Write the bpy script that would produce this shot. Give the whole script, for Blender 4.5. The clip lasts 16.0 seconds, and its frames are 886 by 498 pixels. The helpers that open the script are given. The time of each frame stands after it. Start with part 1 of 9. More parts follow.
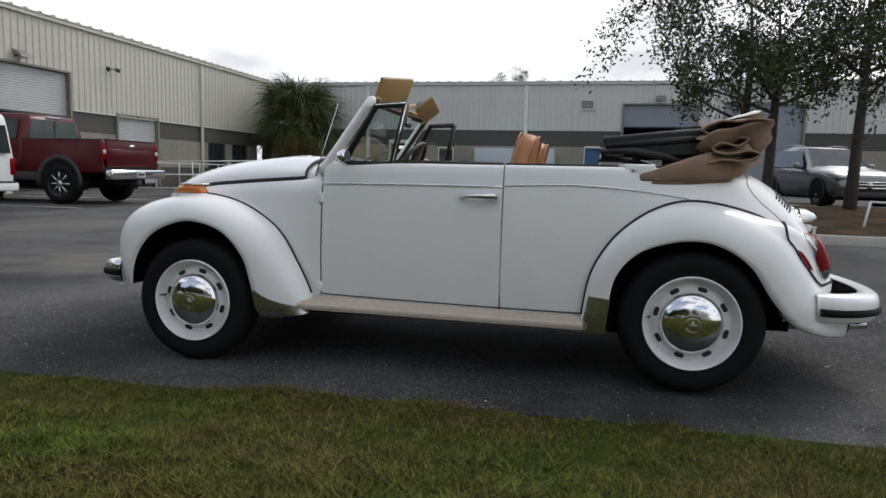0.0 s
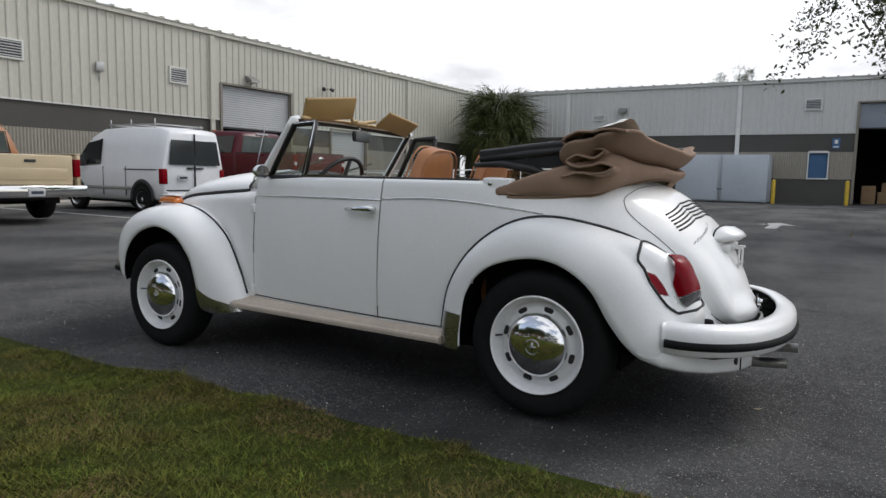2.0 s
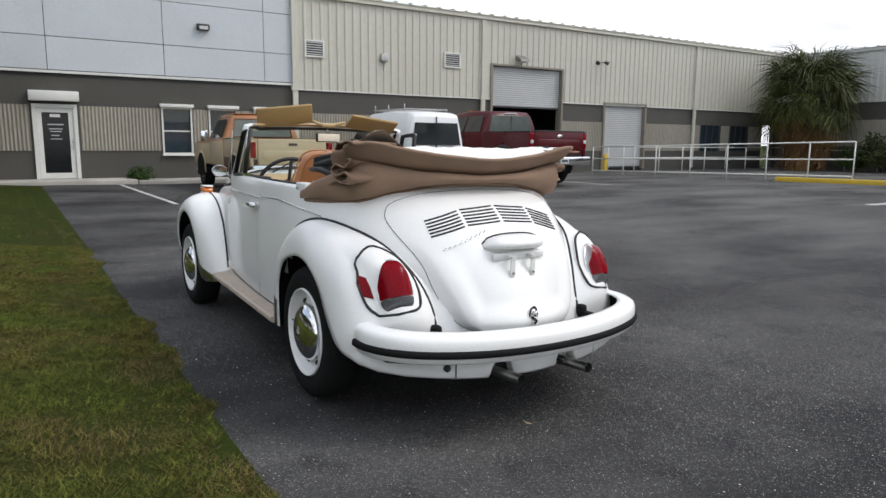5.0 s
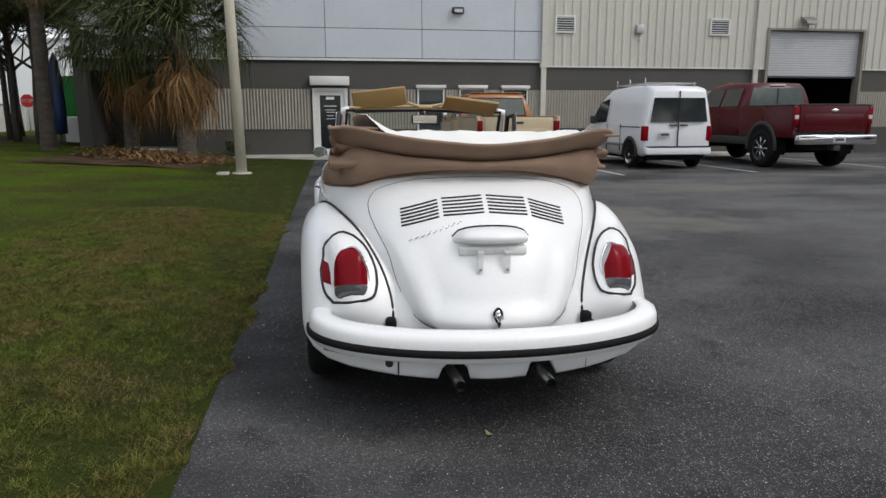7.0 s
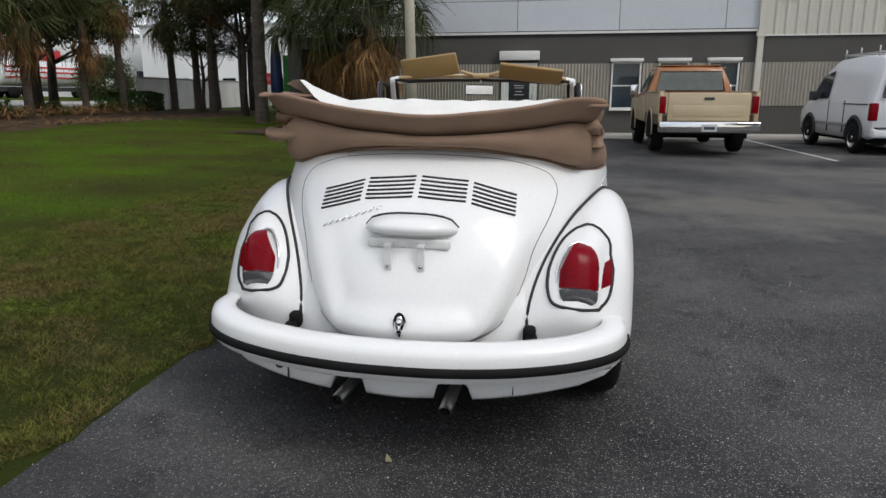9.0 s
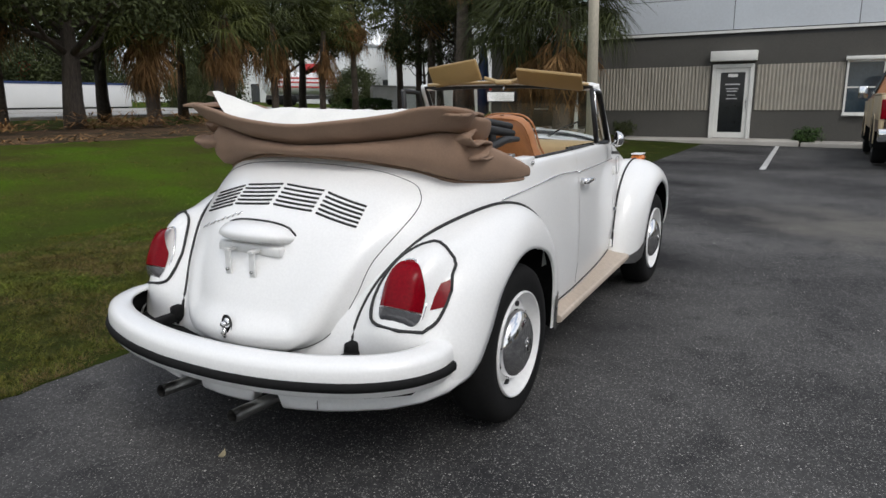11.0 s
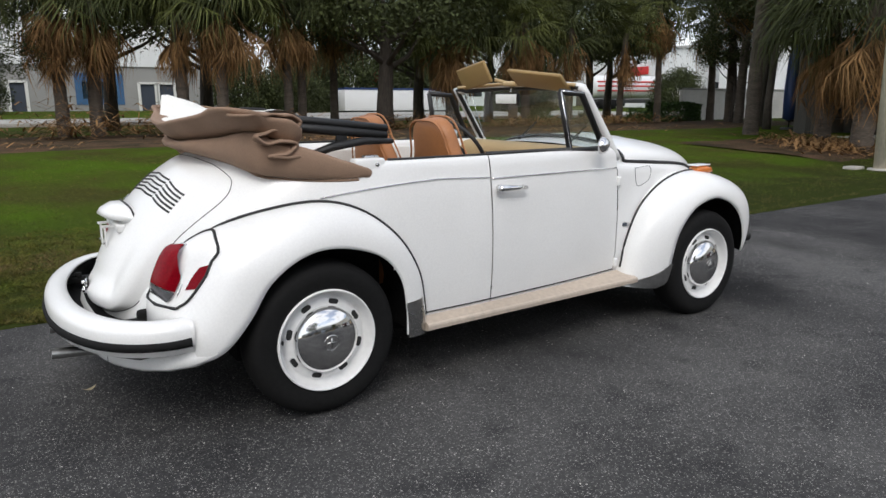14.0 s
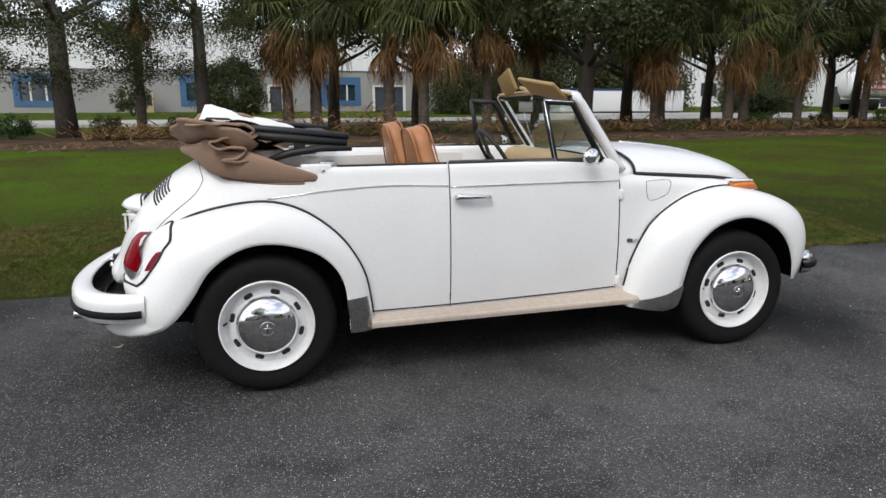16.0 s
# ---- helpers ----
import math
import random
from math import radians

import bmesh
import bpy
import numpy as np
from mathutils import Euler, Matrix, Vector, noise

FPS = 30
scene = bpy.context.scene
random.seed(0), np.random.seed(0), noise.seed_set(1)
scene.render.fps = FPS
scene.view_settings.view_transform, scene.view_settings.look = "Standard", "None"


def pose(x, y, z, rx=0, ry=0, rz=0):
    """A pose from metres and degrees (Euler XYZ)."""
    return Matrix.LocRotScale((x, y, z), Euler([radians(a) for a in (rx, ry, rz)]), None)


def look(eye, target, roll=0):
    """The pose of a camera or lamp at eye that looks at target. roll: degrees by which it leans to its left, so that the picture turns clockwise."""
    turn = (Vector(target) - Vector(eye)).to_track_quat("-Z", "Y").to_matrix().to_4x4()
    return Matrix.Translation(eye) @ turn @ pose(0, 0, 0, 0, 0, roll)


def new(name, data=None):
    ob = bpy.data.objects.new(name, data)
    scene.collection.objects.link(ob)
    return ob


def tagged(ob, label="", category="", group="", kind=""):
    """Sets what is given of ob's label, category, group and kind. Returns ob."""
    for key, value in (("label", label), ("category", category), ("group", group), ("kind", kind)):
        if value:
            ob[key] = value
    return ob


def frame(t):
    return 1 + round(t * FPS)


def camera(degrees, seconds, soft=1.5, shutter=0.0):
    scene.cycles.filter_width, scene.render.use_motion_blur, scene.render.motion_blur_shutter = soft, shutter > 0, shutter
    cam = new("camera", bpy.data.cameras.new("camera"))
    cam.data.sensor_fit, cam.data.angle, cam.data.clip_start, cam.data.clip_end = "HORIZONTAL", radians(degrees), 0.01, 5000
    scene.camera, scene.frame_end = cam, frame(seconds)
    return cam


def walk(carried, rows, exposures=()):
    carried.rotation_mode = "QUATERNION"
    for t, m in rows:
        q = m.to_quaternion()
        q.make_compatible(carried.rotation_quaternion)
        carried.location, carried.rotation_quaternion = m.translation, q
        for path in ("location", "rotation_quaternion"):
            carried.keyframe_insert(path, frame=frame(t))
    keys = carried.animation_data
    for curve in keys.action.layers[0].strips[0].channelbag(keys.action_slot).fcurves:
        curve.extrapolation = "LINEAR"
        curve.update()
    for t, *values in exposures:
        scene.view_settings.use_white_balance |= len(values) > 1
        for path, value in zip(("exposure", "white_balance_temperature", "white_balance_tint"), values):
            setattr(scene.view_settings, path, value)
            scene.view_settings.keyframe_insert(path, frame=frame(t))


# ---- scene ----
cam = camera(66.2, 16.0)
PATH = [
    (0, (-0.736, 3.84, 0.969), (-0.323, 1.896, 0.745), 1.3),
    (0.5, (-1.128, 3.767, 0.988), (-0.547, 1.865, 0.778), 1.1),
    (1, (-1.505, 3.637, 0.959), (-0.828, 1.767, 0.749), 1.1),
    (1.5, (-1.88, 3.512, 0.986), (-1.054, 1.703, 0.774), 1.1),
    (2, (-2.281, 3.34, 1.031), (-1.262, 1.632, 0.816), 1.1),
    (2.5, (-2.607, 3.12, 1.018), (-1.461, 1.496, 0.798), 1.0),
    (3, (-2.935, 2.938, 1.071), (-1.69, 1.391, 0.831), 1.0),
    (3.2, (-3.074, 2.855, 1.1), (-1.794, 1.338, 0.859), 1.0),
    (5.3, (-4.284, 1.695, 1.242), (-2.557, 0.739, 0.918), 0.4),
    (5.5, (-4.34, 1.564, 1.255), (-2.576, 0.683, 0.922), 0.4),
    (6, (-4.512, 1.226, 1.278), (-2.656, 0.569, 0.927), 0.2),
    (6.5, (-4.559, 0.921, 1.266), (-2.653, 0.442, 0.897), 0.1),
    (7, (-4.486, 0.622, 1.262), (-2.546, 0.313, 0.884), -0.1),
    (7.5, (-4.361, 0.311, 1.222), (-2.408, 0.132, 0.827), -0.1),
    (8, (-4.252, 0.047, 1.197), (-2.293, 0.014, 0.795), -0.2),
    (8.5, (-4.124, -0.214, 1.208), (-2.174, -0.074, 0.787), -0.5),
    (8.7, (-4.087, -0.319, 1.219), (-2.146, -0.108, 0.788), -0.3),
    (10.8, (-3.594, -1.607, 1.217), (-1.848, -0.728, 0.798), -0.4),
    (11, (-3.535, -1.726, 1.227), (-1.824, -0.781, 0.804), -0.5),
    (11.5, (-3.36, -1.966, 1.205), (-1.727, -0.892, 0.779), -0.4),
    (12, (-3.155, -2.192, 1.194), (-1.621, -0.977, 0.781), -0.5),
    (12.5, (-2.969, -2.475, 1.217), (-1.542, -1.135, 0.804), -0.4),
    (13, (-2.737, -2.712, 1.2), (-1.395, -1.288, 0.788), -0.3),
    (13.5, (-2.473, -2.919, 1.205), (-1.242, -1.398, 0.793), -0.4),
    (14, (-2.245, -3.162, 1.203), (-1.158, -1.532, 0.798), -0.4),
    (14.5, (-2.011, -3.383, 1.209), (-1.067, -1.666, 0.806), -0.4),
    (15, (-1.731, -3.522, 1.209), (-0.918, -1.74, 0.805), -0.2),
    (15.5, (-1.469, -3.641, 1.223), (-0.78, -1.807, 0.82), -0.2),
    (16, (-1.18, -3.756, 1.239), (-0.682, -1.861, 0.839), -0.3),
]
walk(cam, [(t, look(eye, target, roll)) for t, eye, target, roll in PATH], exposures=[(0, 0.48), (1.5, 0.49), (3, 0.54), (5.5, 0.78), (6, 0.73), (7, 0.50), (8.5, 0.40), (11, 0.47), (12.5, 0.53), (16, 0.71)])

# ---- world, sun, exposure ----
SUN_EL, SUN_AZ = radians(48), radians(215)
world = bpy.data.worlds.new("sky")
scene.world = world
world.use_nodes = True
wn, wl = world.node_tree.nodes, world.node_tree.links
wn.clear()
w_out = wn.new("ShaderNodeOutputWorld")
w_bg = wn.new("ShaderNodeBackground")
w_bg.inputs["Strength"].default_value = 0.104
w_sky = wn.new("ShaderNodeTexSky")
w_sky.sky_type = "NISHITA"
w_sky.sun_disc = False
w_sky.sun_elevation, w_sky.sun_rotation = SUN_EL, SUN_AZ
w_sky.air_density, w_sky.dust_density = 1.0, 2.0
w_tc = wn.new("ShaderNodeTexCoord")
w_map = wn.new("ShaderNodeMapping")
w_map.inputs["Scale"].default_value = (1.0, 1.0, 2.6)
w_map.inputs["Location"].default_value = (0.35, 0.2, 0.1)
w_noise = wn.new("ShaderNodeTexNoise")
w_noise.inputs["Scale"].default_value = 1.7
w_noise.inputs["Detail"].default_value = 7.0
w_noise.inputs["Roughness"].default_value = 0.55
w_ramp = wn.new("ShaderNodeValToRGB")
w_ramp.color_ramp.elements[0].position = 0.43
w_ramp.color_ramp.elements[0].color = (0.15, 0.15, 0.15, 1)
w_ramp.color_ramp.elements[1].position = 0.58
w_ramp.color_ramp.elements[1].color = (1, 1, 1, 1)
w_cloud = wn.new("ShaderNodeValToRGB")
w_cloud.color_ramp.elements[0].position = 0.45
w_cloud.color_ramp.elements[0].color = (11.7, 11.75, 12.0, 1)
w_cloud.color_ramp.elements[1].position = 0.66
w_cloud.color_ramp.elements[1].color = (5.4, 5.5, 5.8, 1)
w_mix = wn.new("ShaderNodeMix")
w_mix.data_type = "RGBA"
wl.new(w_tc.outputs["Generated"], w_map.inputs["Vector"])
wl.new(w_map.outputs["Vector"], w_noise.inputs["Vector"])
wl.new(w_noise.outputs["Fac"], w_ramp.inputs["Fac"])
wl.new(w_noise.outputs["Fac"], w_cloud.inputs["Fac"])
wl.new(w_ramp.outputs["Color"], w_mix.inputs["Factor"])
wl.new(w_sky.outputs["Color"], w_mix.inputs["A"])
wl.new(w_cloud.outputs["Color"], w_mix.inputs["B"])
wl.new(w_mix.outputs["Result"], w_bg.inputs["Color"])
wl.new(w_bg.outputs["Background"], w_out.inputs["Surface"])

sun_data = bpy.data.lights.new("sun", "SUN")
sun_data.energy, sun_data.angle, sun_data.color = 0.75, radians(20), (1.0, 0.98, 0.95)
sun = new("sun", sun_data)
sun_dir = Vector((math.sin(SUN_AZ) * math.cos(SUN_EL), math.cos(SUN_AZ) * math.cos(SUN_EL), math.sin(SUN_EL)))
sun.matrix_world = look(sun_dir * 60, (0, 0, 0))


# ---- materials ----
def mat(name, c, rough=0.6, metal=0.0, var=0.18, scale=2.5, fine=45.0, bump=0.15, depth=0.01, coat=0.0, c2=None, alpha=None,
        stretch=(1, 1, 1), island=0.0, spec=0.5, rand=0.0):
    """A surface with large stains and fine grain in colour, roughness and relief. c2: the colour of the stains."""
    m = bpy.data.materials.new(name)
    m.use_nodes = True
    n, l = m.node_tree.nodes, m.node_tree.links
    b = n["Principled BSDF"]
    tc = n.new("ShaderNodeTexCoord")
    mp = n.new("ShaderNodeMapping")
    mp.inputs["Scale"].default_value = stretch
    l.new(tc.outputs["Object"], mp.inputs["Vector"])
    big = n.new("ShaderNodeTexNoise")
    big.inputs["Scale"].default_value, big.inputs["Detail"].default_value = scale, 5
    small = n.new("ShaderNodeTexNoise")
    small.inputs["Scale"].default_value, small.inputs["Detail"].default_value = fine, 3
    l.new(mp.outputs["Vector"], big.inputs["Vector"])
    l.new(mp.outputs["Vector"], small.inputs["Vector"])
    ramp = n.new("ShaderNodeValToRGB")
    d = c2 or tuple(v * (1 - var) for v in c)
    ramp.color_ramp.elements[0].position, ramp.color_ramp.elements[1].position = 0.35, 0.65
    ramp.color_ramp.elements[0].color, ramp.color_ramp.elements[1].color = (*d, 1), (*c, 1)
    l.new(big.outputs["Fac"], ramp.inputs["Fac"])
    gr = n.new("ShaderNodeMapRange")
    gr.inputs["To Min"].default_value, gr.inputs["To Max"].default_value = 1 - var * 0.8, 1 + var * 0.8
    gr.inputs["From Min"].default_value, gr.inputs["From Max"].default_value = 0.3, 0.7
    l.new(small.outputs["Fac"], gr.inputs["Value"])
    hue = n.new("ShaderNodeHueSaturation")
    l.new(ramp.outputs["Color"], hue.inputs["Color"])
    if island or rand:
        src = n.new("ShaderNodeNewGeometry") if island else n.new("ShaderNodeObjectInfo")
        sock = src.outputs["Random Per Island"] if island else src.outputs["Random"]
        ir = n.new("ShaderNodeMapRange")
        k = island or rand
        ir.inputs["To Min"].default_value, ir.inputs["To Max"].default_value = 1 - k, 1 + k
        l.new(sock, ir.inputs["Value"])
        mul = n.new("ShaderNodeMath")
        mul.operation = "MULTIPLY"
        l.new(gr.outputs["Result"], mul.inputs[0])
        l.new(ir.outputs["Result"], mul.inputs[1])
        l.new(mul.outputs["Value"], hue.inputs["Value"])
    else:
        l.new(gr.outputs["Result"], hue.inputs["Value"])
    l.new(hue.outputs["Color"], b.inputs["Base Color"])
    rr = n.new("ShaderNodeMapRange")
    rr.inputs["To Min"].default_value, rr.inputs["To Max"].default_value = max(0.02, rough - 0.08), min(1, rough + 0.08)
    l.new(big.outputs["Fac"], rr.inputs["Value"])
    l.new(rr.outputs["Result"], b.inputs["Roughness"])
    b.inputs["Metallic"].default_value = metal
    b.inputs["Coat Weight"].default_value = coat
    b.inputs["Coat Roughness"].default_value = 0.06
    b.inputs["Specular IOR Level"].default_value = spec
    if bump:
        bp = n.new("ShaderNodeBump")
        bp.inputs["Strength"].default_value, bp.inputs["Distance"].default_value = bump, depth
        l.new(small.outputs["Fac"], bp.inputs["Height"])
        l.new(bp.outputs["Normal"], b.inputs["Normal"])
    return m


def glass(name, tint=(0.85, 0.9, 0.88), rough=0.02, mixed=0.75):
    """A thin pane: clear film with a glossy skin."""
    m = bpy.data.materials.new(name)
    m.use_nodes = True
    n, l = m.node_tree.nodes, m.node_tree.links
    n.clear()
    out = n.new("ShaderNodeOutputMaterial")
    tr = n.new("ShaderNodeBsdfTransparent")
    tr.inputs["Color"].default_value = (*tint, 1)
    gl = n.new("ShaderNodeBsdfGlossy")
    gl.inputs["Roughness"].default_value = rough
    lw = n.new("ShaderNodeLayerWeight")
    lw.inputs["Blend"].default_value = 0.5
    pw = n.new("ShaderNodeMath")
    pw.operation = "POWER"
    pw.inputs[1].default_value = 4.0
    l.new(lw.outputs["Facing"], pw.inputs[0])
    fr = n.new("ShaderNodeMapRange")
    fr.inputs["To Min"].default_value, fr.inputs["To Max"].default_value = 0.06, 0.9
    l.new(pw.outputs["Value"], fr.inputs["Value"])
    mx = n.new("ShaderNodeMixShader")
    l.new(fr.outputs["Result"], mx.inputs["Fac"])
    l.new(tr.outputs["BSDF"], mx.inputs[1])
    l.new(gl.outputs["BSDF"], mx.inputs[2])
    l.new(mx.outputs["Shader"], out.inputs["Surface"])
    return m


WHITE_PAINT = mat("white_paint", (0.855, 0.855, 0.838), 0.34, var=0.035, scale=3.0, fine=130, bump=0.015, depth=0.002, coat=0.5)
WHITE_TRIM = mat("white_trim", (0.78, 0.78, 0.76), 0.45, var=0.06, bump=0.05)
RIM_WHITE = mat("rim_white", (0.80, 0.80, 0.79), 0.35, var=0.05, bump=0.03, coat=0.3)
RUBBER = mat("rubber", (0.009, 0.009, 0.009), 0.8, var=0.25, fine=60, bump=0.2, depth=0.003, spec=0.2)
BLACK = mat("black_seal", (0.012, 0.012, 0.012), 0.55, var=0.2, bump=0.05)
SEAM = mat("seam", (0.02, 0.02, 0.02), 0.7, var=0.2, bump=0)
CHROME = mat("chrome", (0.80, 0.80, 0.80), 0.09, 1.0, var=0.05, bump=0.0)
STEEL = mat("steel", (0.55, 0.55, 0.54), 0.28, 1.0, var=0.15, bump=0.06)
UNDER = mat("underbody", (0.015, 0.015, 0.015), 0.9, var=0.3, bump=0.2, spec=0.1)
LEATHER = mat("tan_leather", (0.40, 0.165, 0.06), 0.45, var=0.16, scale=6, fine=180, bump=0.2, depth=0.003)
VISOR = mat("tan_vinyl", (0.36, 0.235, 0.09), 0.5, var=0.12, scale=6, fine=220, bump=0.15, depth=0.002)
DASH = mat("dash_vinyl", (0.50, 0.36, 0.18), 0.5, var=0.1, fine=200, bump=0.1, depth=0.002)
CANVAS = mat("brown_canvas", (0.285, 0.185, 0.125), 0.85, var=0.16, scale=7, fine=320, bump=0.35, depth=0.003)
LINER = mat("white_liner", (0.80, 0.79, 0.74), 0.8, var=0.06, scale=9, fine=160, bump=0.25, depth=0.004)
BEIGE_RUBBER = mat("beige_rubber", (0.52, 0.44, 0.36), 0.6, var=0.1, bump=0.1)
RED_LENS = mat("red_lens", (0.21, 0.002, 0.008), 0.18, var=0.25, fine=120, bump=0.1, depth=0.002, spec=0.12)
CLEAR_LENS = mat("clear_lens", (0.11, 0.11, 0.115), 0.12, var=0.25, fine=90, bump=0.3, depth=0.004, coat=0.5)
AMBER = mat("amber_lens", (0.62, 0.17, 0.02), 0.15, var=0.15, fine=90, bump=0.2, depth=0.003, coat=0.5)
PANE = glass("pane")
PANE.name = "clear_pane"
DARK_PANE = mat("dark_pane", (0.018, 0.022, 0.024), 0.05, var=0.3, bump=0, spec=0.8)


def asphalt():
    """Worn asphalt: pale stones in a dark binder, lighter lanes and rubbed scuffs."""
    m = mat("asphalt", (0.084, 0.083, 0.081), 0.92, var=0.30, scale=0.45, fine=60, bump=0.8, depth=0.008, c2=(0.022, 0.022, 0.023), spec=0.15)
    n, l = m.node_tree.nodes, m.node_tree.links
    b = n["Principled BSDF"]
    src = b.inputs["Base Color"].links[0].from_socket
    tc = n.new("ShaderNodeTexCoord")
    for scale, lo, hi, col, amount in ((14.0, 0.62, 0.72, (0.13, 0.128, 0.122), 0.2), (4.5, 0.54, 0.72, (0.016, 0.016, 0.018), 0.55), (1.7, 0.58, 0.80, (0.12, 0.118, 0.11), 0.35)):
        t = n.new("ShaderNodeTexNoise")
        t.inputs["Scale"].default_value, t.inputs["Detail"].default_value = scale, 4 if scale < 5 else 1.5
        l.new(tc.outputs["Object"], t.inputs["Vector"])
        r = n.new("ShaderNodeMapRange")
        r.inputs["From Min"].default_value, r.inputs["From Max"].default_value, r.inputs["To Max"].default_value = lo, hi, amount
        l.new(t.outputs["Fac"], r.inputs["Value"])
        x = n.new("ShaderNodeMix")
        x.data_type = "RGBA"
        l.new(r.outputs["Result"], x.inputs["Factor"])
        l.new(src, x.inputs["A"])
        x.inputs["B"].default_value = (*col, 1)
        src = x.outputs["Result"]
    # crisp stones of two sizes, some pale, most as dark as the binder
    for scale, edge, few, col, amount in ((165.0, 0.42, 0.50, (0.30, 0.292, 0.275), 0.9), (90.0, 0.36, 0.72, (0.34, 0.33, 0.31), 0.9)):
        t = n.new("ShaderNodeTexVoronoi")
        t.inputs["Scale"].default_value = scale
        l.new(tc.outputs["Object"], t.inputs["Vector"])
        r = n.new("ShaderNodeMapRange")
        r.inputs["From Min"].default_value, r.inputs["From Max"].default_value, r.inputs["To Max"].default_value = edge, edge - 0.12, amount
        l.new(t.outputs["Distance"], r.inputs["Value"])
        pick = n.new("ShaderNodeSeparateColor")
        l.new(t.outputs["Color"], pick.inputs[0])
        tone = n.new("ShaderNodeMapRange")
        tone.inputs["From Min"].default_value, tone.inputs["From Max"].default_value = few, 1.0
        l.new(pick.outputs[0], tone.inputs["Value"])
        mu = n.new("ShaderNodeMath")
        mu.operation = "MULTIPLY"
        l.new(r.outputs["Result"], mu.inputs[0])
        l.new(tone.outputs["Result"], mu.inputs[1])
        x = n.new("ShaderNodeMix")
        x.data_type = "RGBA"
        l.new(mu.outputs[0], x.inputs["Factor"])
        l.new(src, x.inputs["A"])
        x.inputs["B"].default_value = (*col, 1)
        src = x.outputs["Result"]
    # the strip along the turf is sealed smooth and dark, its colour darkened further for the car's shade; far out the
    # lot is dusty and pale in streaks
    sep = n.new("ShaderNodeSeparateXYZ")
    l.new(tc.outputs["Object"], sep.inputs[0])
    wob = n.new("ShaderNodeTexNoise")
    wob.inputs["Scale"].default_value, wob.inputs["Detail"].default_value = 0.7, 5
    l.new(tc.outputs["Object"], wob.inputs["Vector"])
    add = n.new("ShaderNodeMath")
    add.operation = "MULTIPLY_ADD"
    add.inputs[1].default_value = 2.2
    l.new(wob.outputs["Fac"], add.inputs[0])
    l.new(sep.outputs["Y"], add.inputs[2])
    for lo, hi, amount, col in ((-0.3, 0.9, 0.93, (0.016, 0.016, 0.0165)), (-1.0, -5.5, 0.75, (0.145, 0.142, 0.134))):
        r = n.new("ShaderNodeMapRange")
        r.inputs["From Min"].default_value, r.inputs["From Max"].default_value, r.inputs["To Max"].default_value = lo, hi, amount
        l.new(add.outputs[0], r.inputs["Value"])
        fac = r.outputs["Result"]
        if lo < 0:
            dust = n.new("ShaderNodeTexNoise")
            dust.inputs["Scale"].default_value, dust.inputs["Detail"].default_value = 0.8, 6
            mp = n.new("ShaderNodeMapping")
            mp.inputs["Scale"].default_value = (1.0, 0.35, 1.0)
            l.new(tc.outputs["Object"], mp.inputs["Vector"])
            l.new(mp.outputs["Vector"], dust.inputs["Vector"])
            dr = n.new("ShaderNodeMapRange")
            dr.inputs["From Min"].default_value, dr.inputs["From Max"].default_value = 0.42, 0.68
            l.new(dust.outputs["Fac"], dr.inputs["Value"])
            mu = n.new("ShaderNodeMath")
            mu.operation = "MULTIPLY"
            l.new(fac, mu.inputs[0])
            l.new(dr.outputs["Result"], mu.inputs[1])
            fac = mu.outputs[0]
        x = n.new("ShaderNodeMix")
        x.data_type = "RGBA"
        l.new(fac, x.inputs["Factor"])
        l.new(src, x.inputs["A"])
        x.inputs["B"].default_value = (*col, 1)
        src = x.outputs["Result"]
    # sandy dust spread in two thin drifts beside the parked rows
    for cx, cy, sx, sy, amount in ((4.0, -2.9, 1.35, 2.1, 0.62), (7.6, -5.6, 1.5, 2.6, 0.45)):
        mp = n.new("ShaderNodeMapping")
        mp.vector_type = "TEXTURE"
        mp.inputs["Location"].default_value, mp.inputs["Scale"].default_value = (cx, cy, 0), (sx, sy, 1)
        mp.inputs["Rotation"].default_value = (0, 0, -0.45)
        l.new(tc.outputs["Object"], mp.inputs["Vector"])
        ln = n.new("ShaderNodeVectorMath")
        ln.operation = "LENGTH"
        l.new(mp.outputs["Vector"], ln.inputs[0])
        rag = n.new("ShaderNodeTexNoise")
        rag.inputs["Scale"].default_value, rag.inputs["Detail"].default_value = 1.6, 7
        l.new(tc.outputs["Object"], rag.inputs["Vector"])
        ad = n.new("ShaderNodeMath")
        ad.operation = "MULTIPLY_ADD"
        ad.inputs[1].default_value = 2.0
        l.new(rag.outputs["Fac"], ad.inputs[0])
        l.new(ln.outputs["Value"], ad.inputs[2])
        r = n.new("ShaderNodeMapRange")
        r.inputs["From Min"].default_value, r.inputs["From Max"].default_value, r.inputs["To Max"].default_value = 2.05, 1.35, amount
        l.new(ad.outputs[0], r.inputs["Value"])
        x = n.new("ShaderNodeMix")
        x.data_type = "RGBA"
        l.new(r.outputs["Result"], x.inputs["Factor"])
        l.new(src, x.inputs["A"])
        x.inputs["B"].default_value = (0.165, 0.155, 0.135, 1)
        src = x.outputs["Result"]
    l.new(src, b.inputs["Base Color"])
    return m


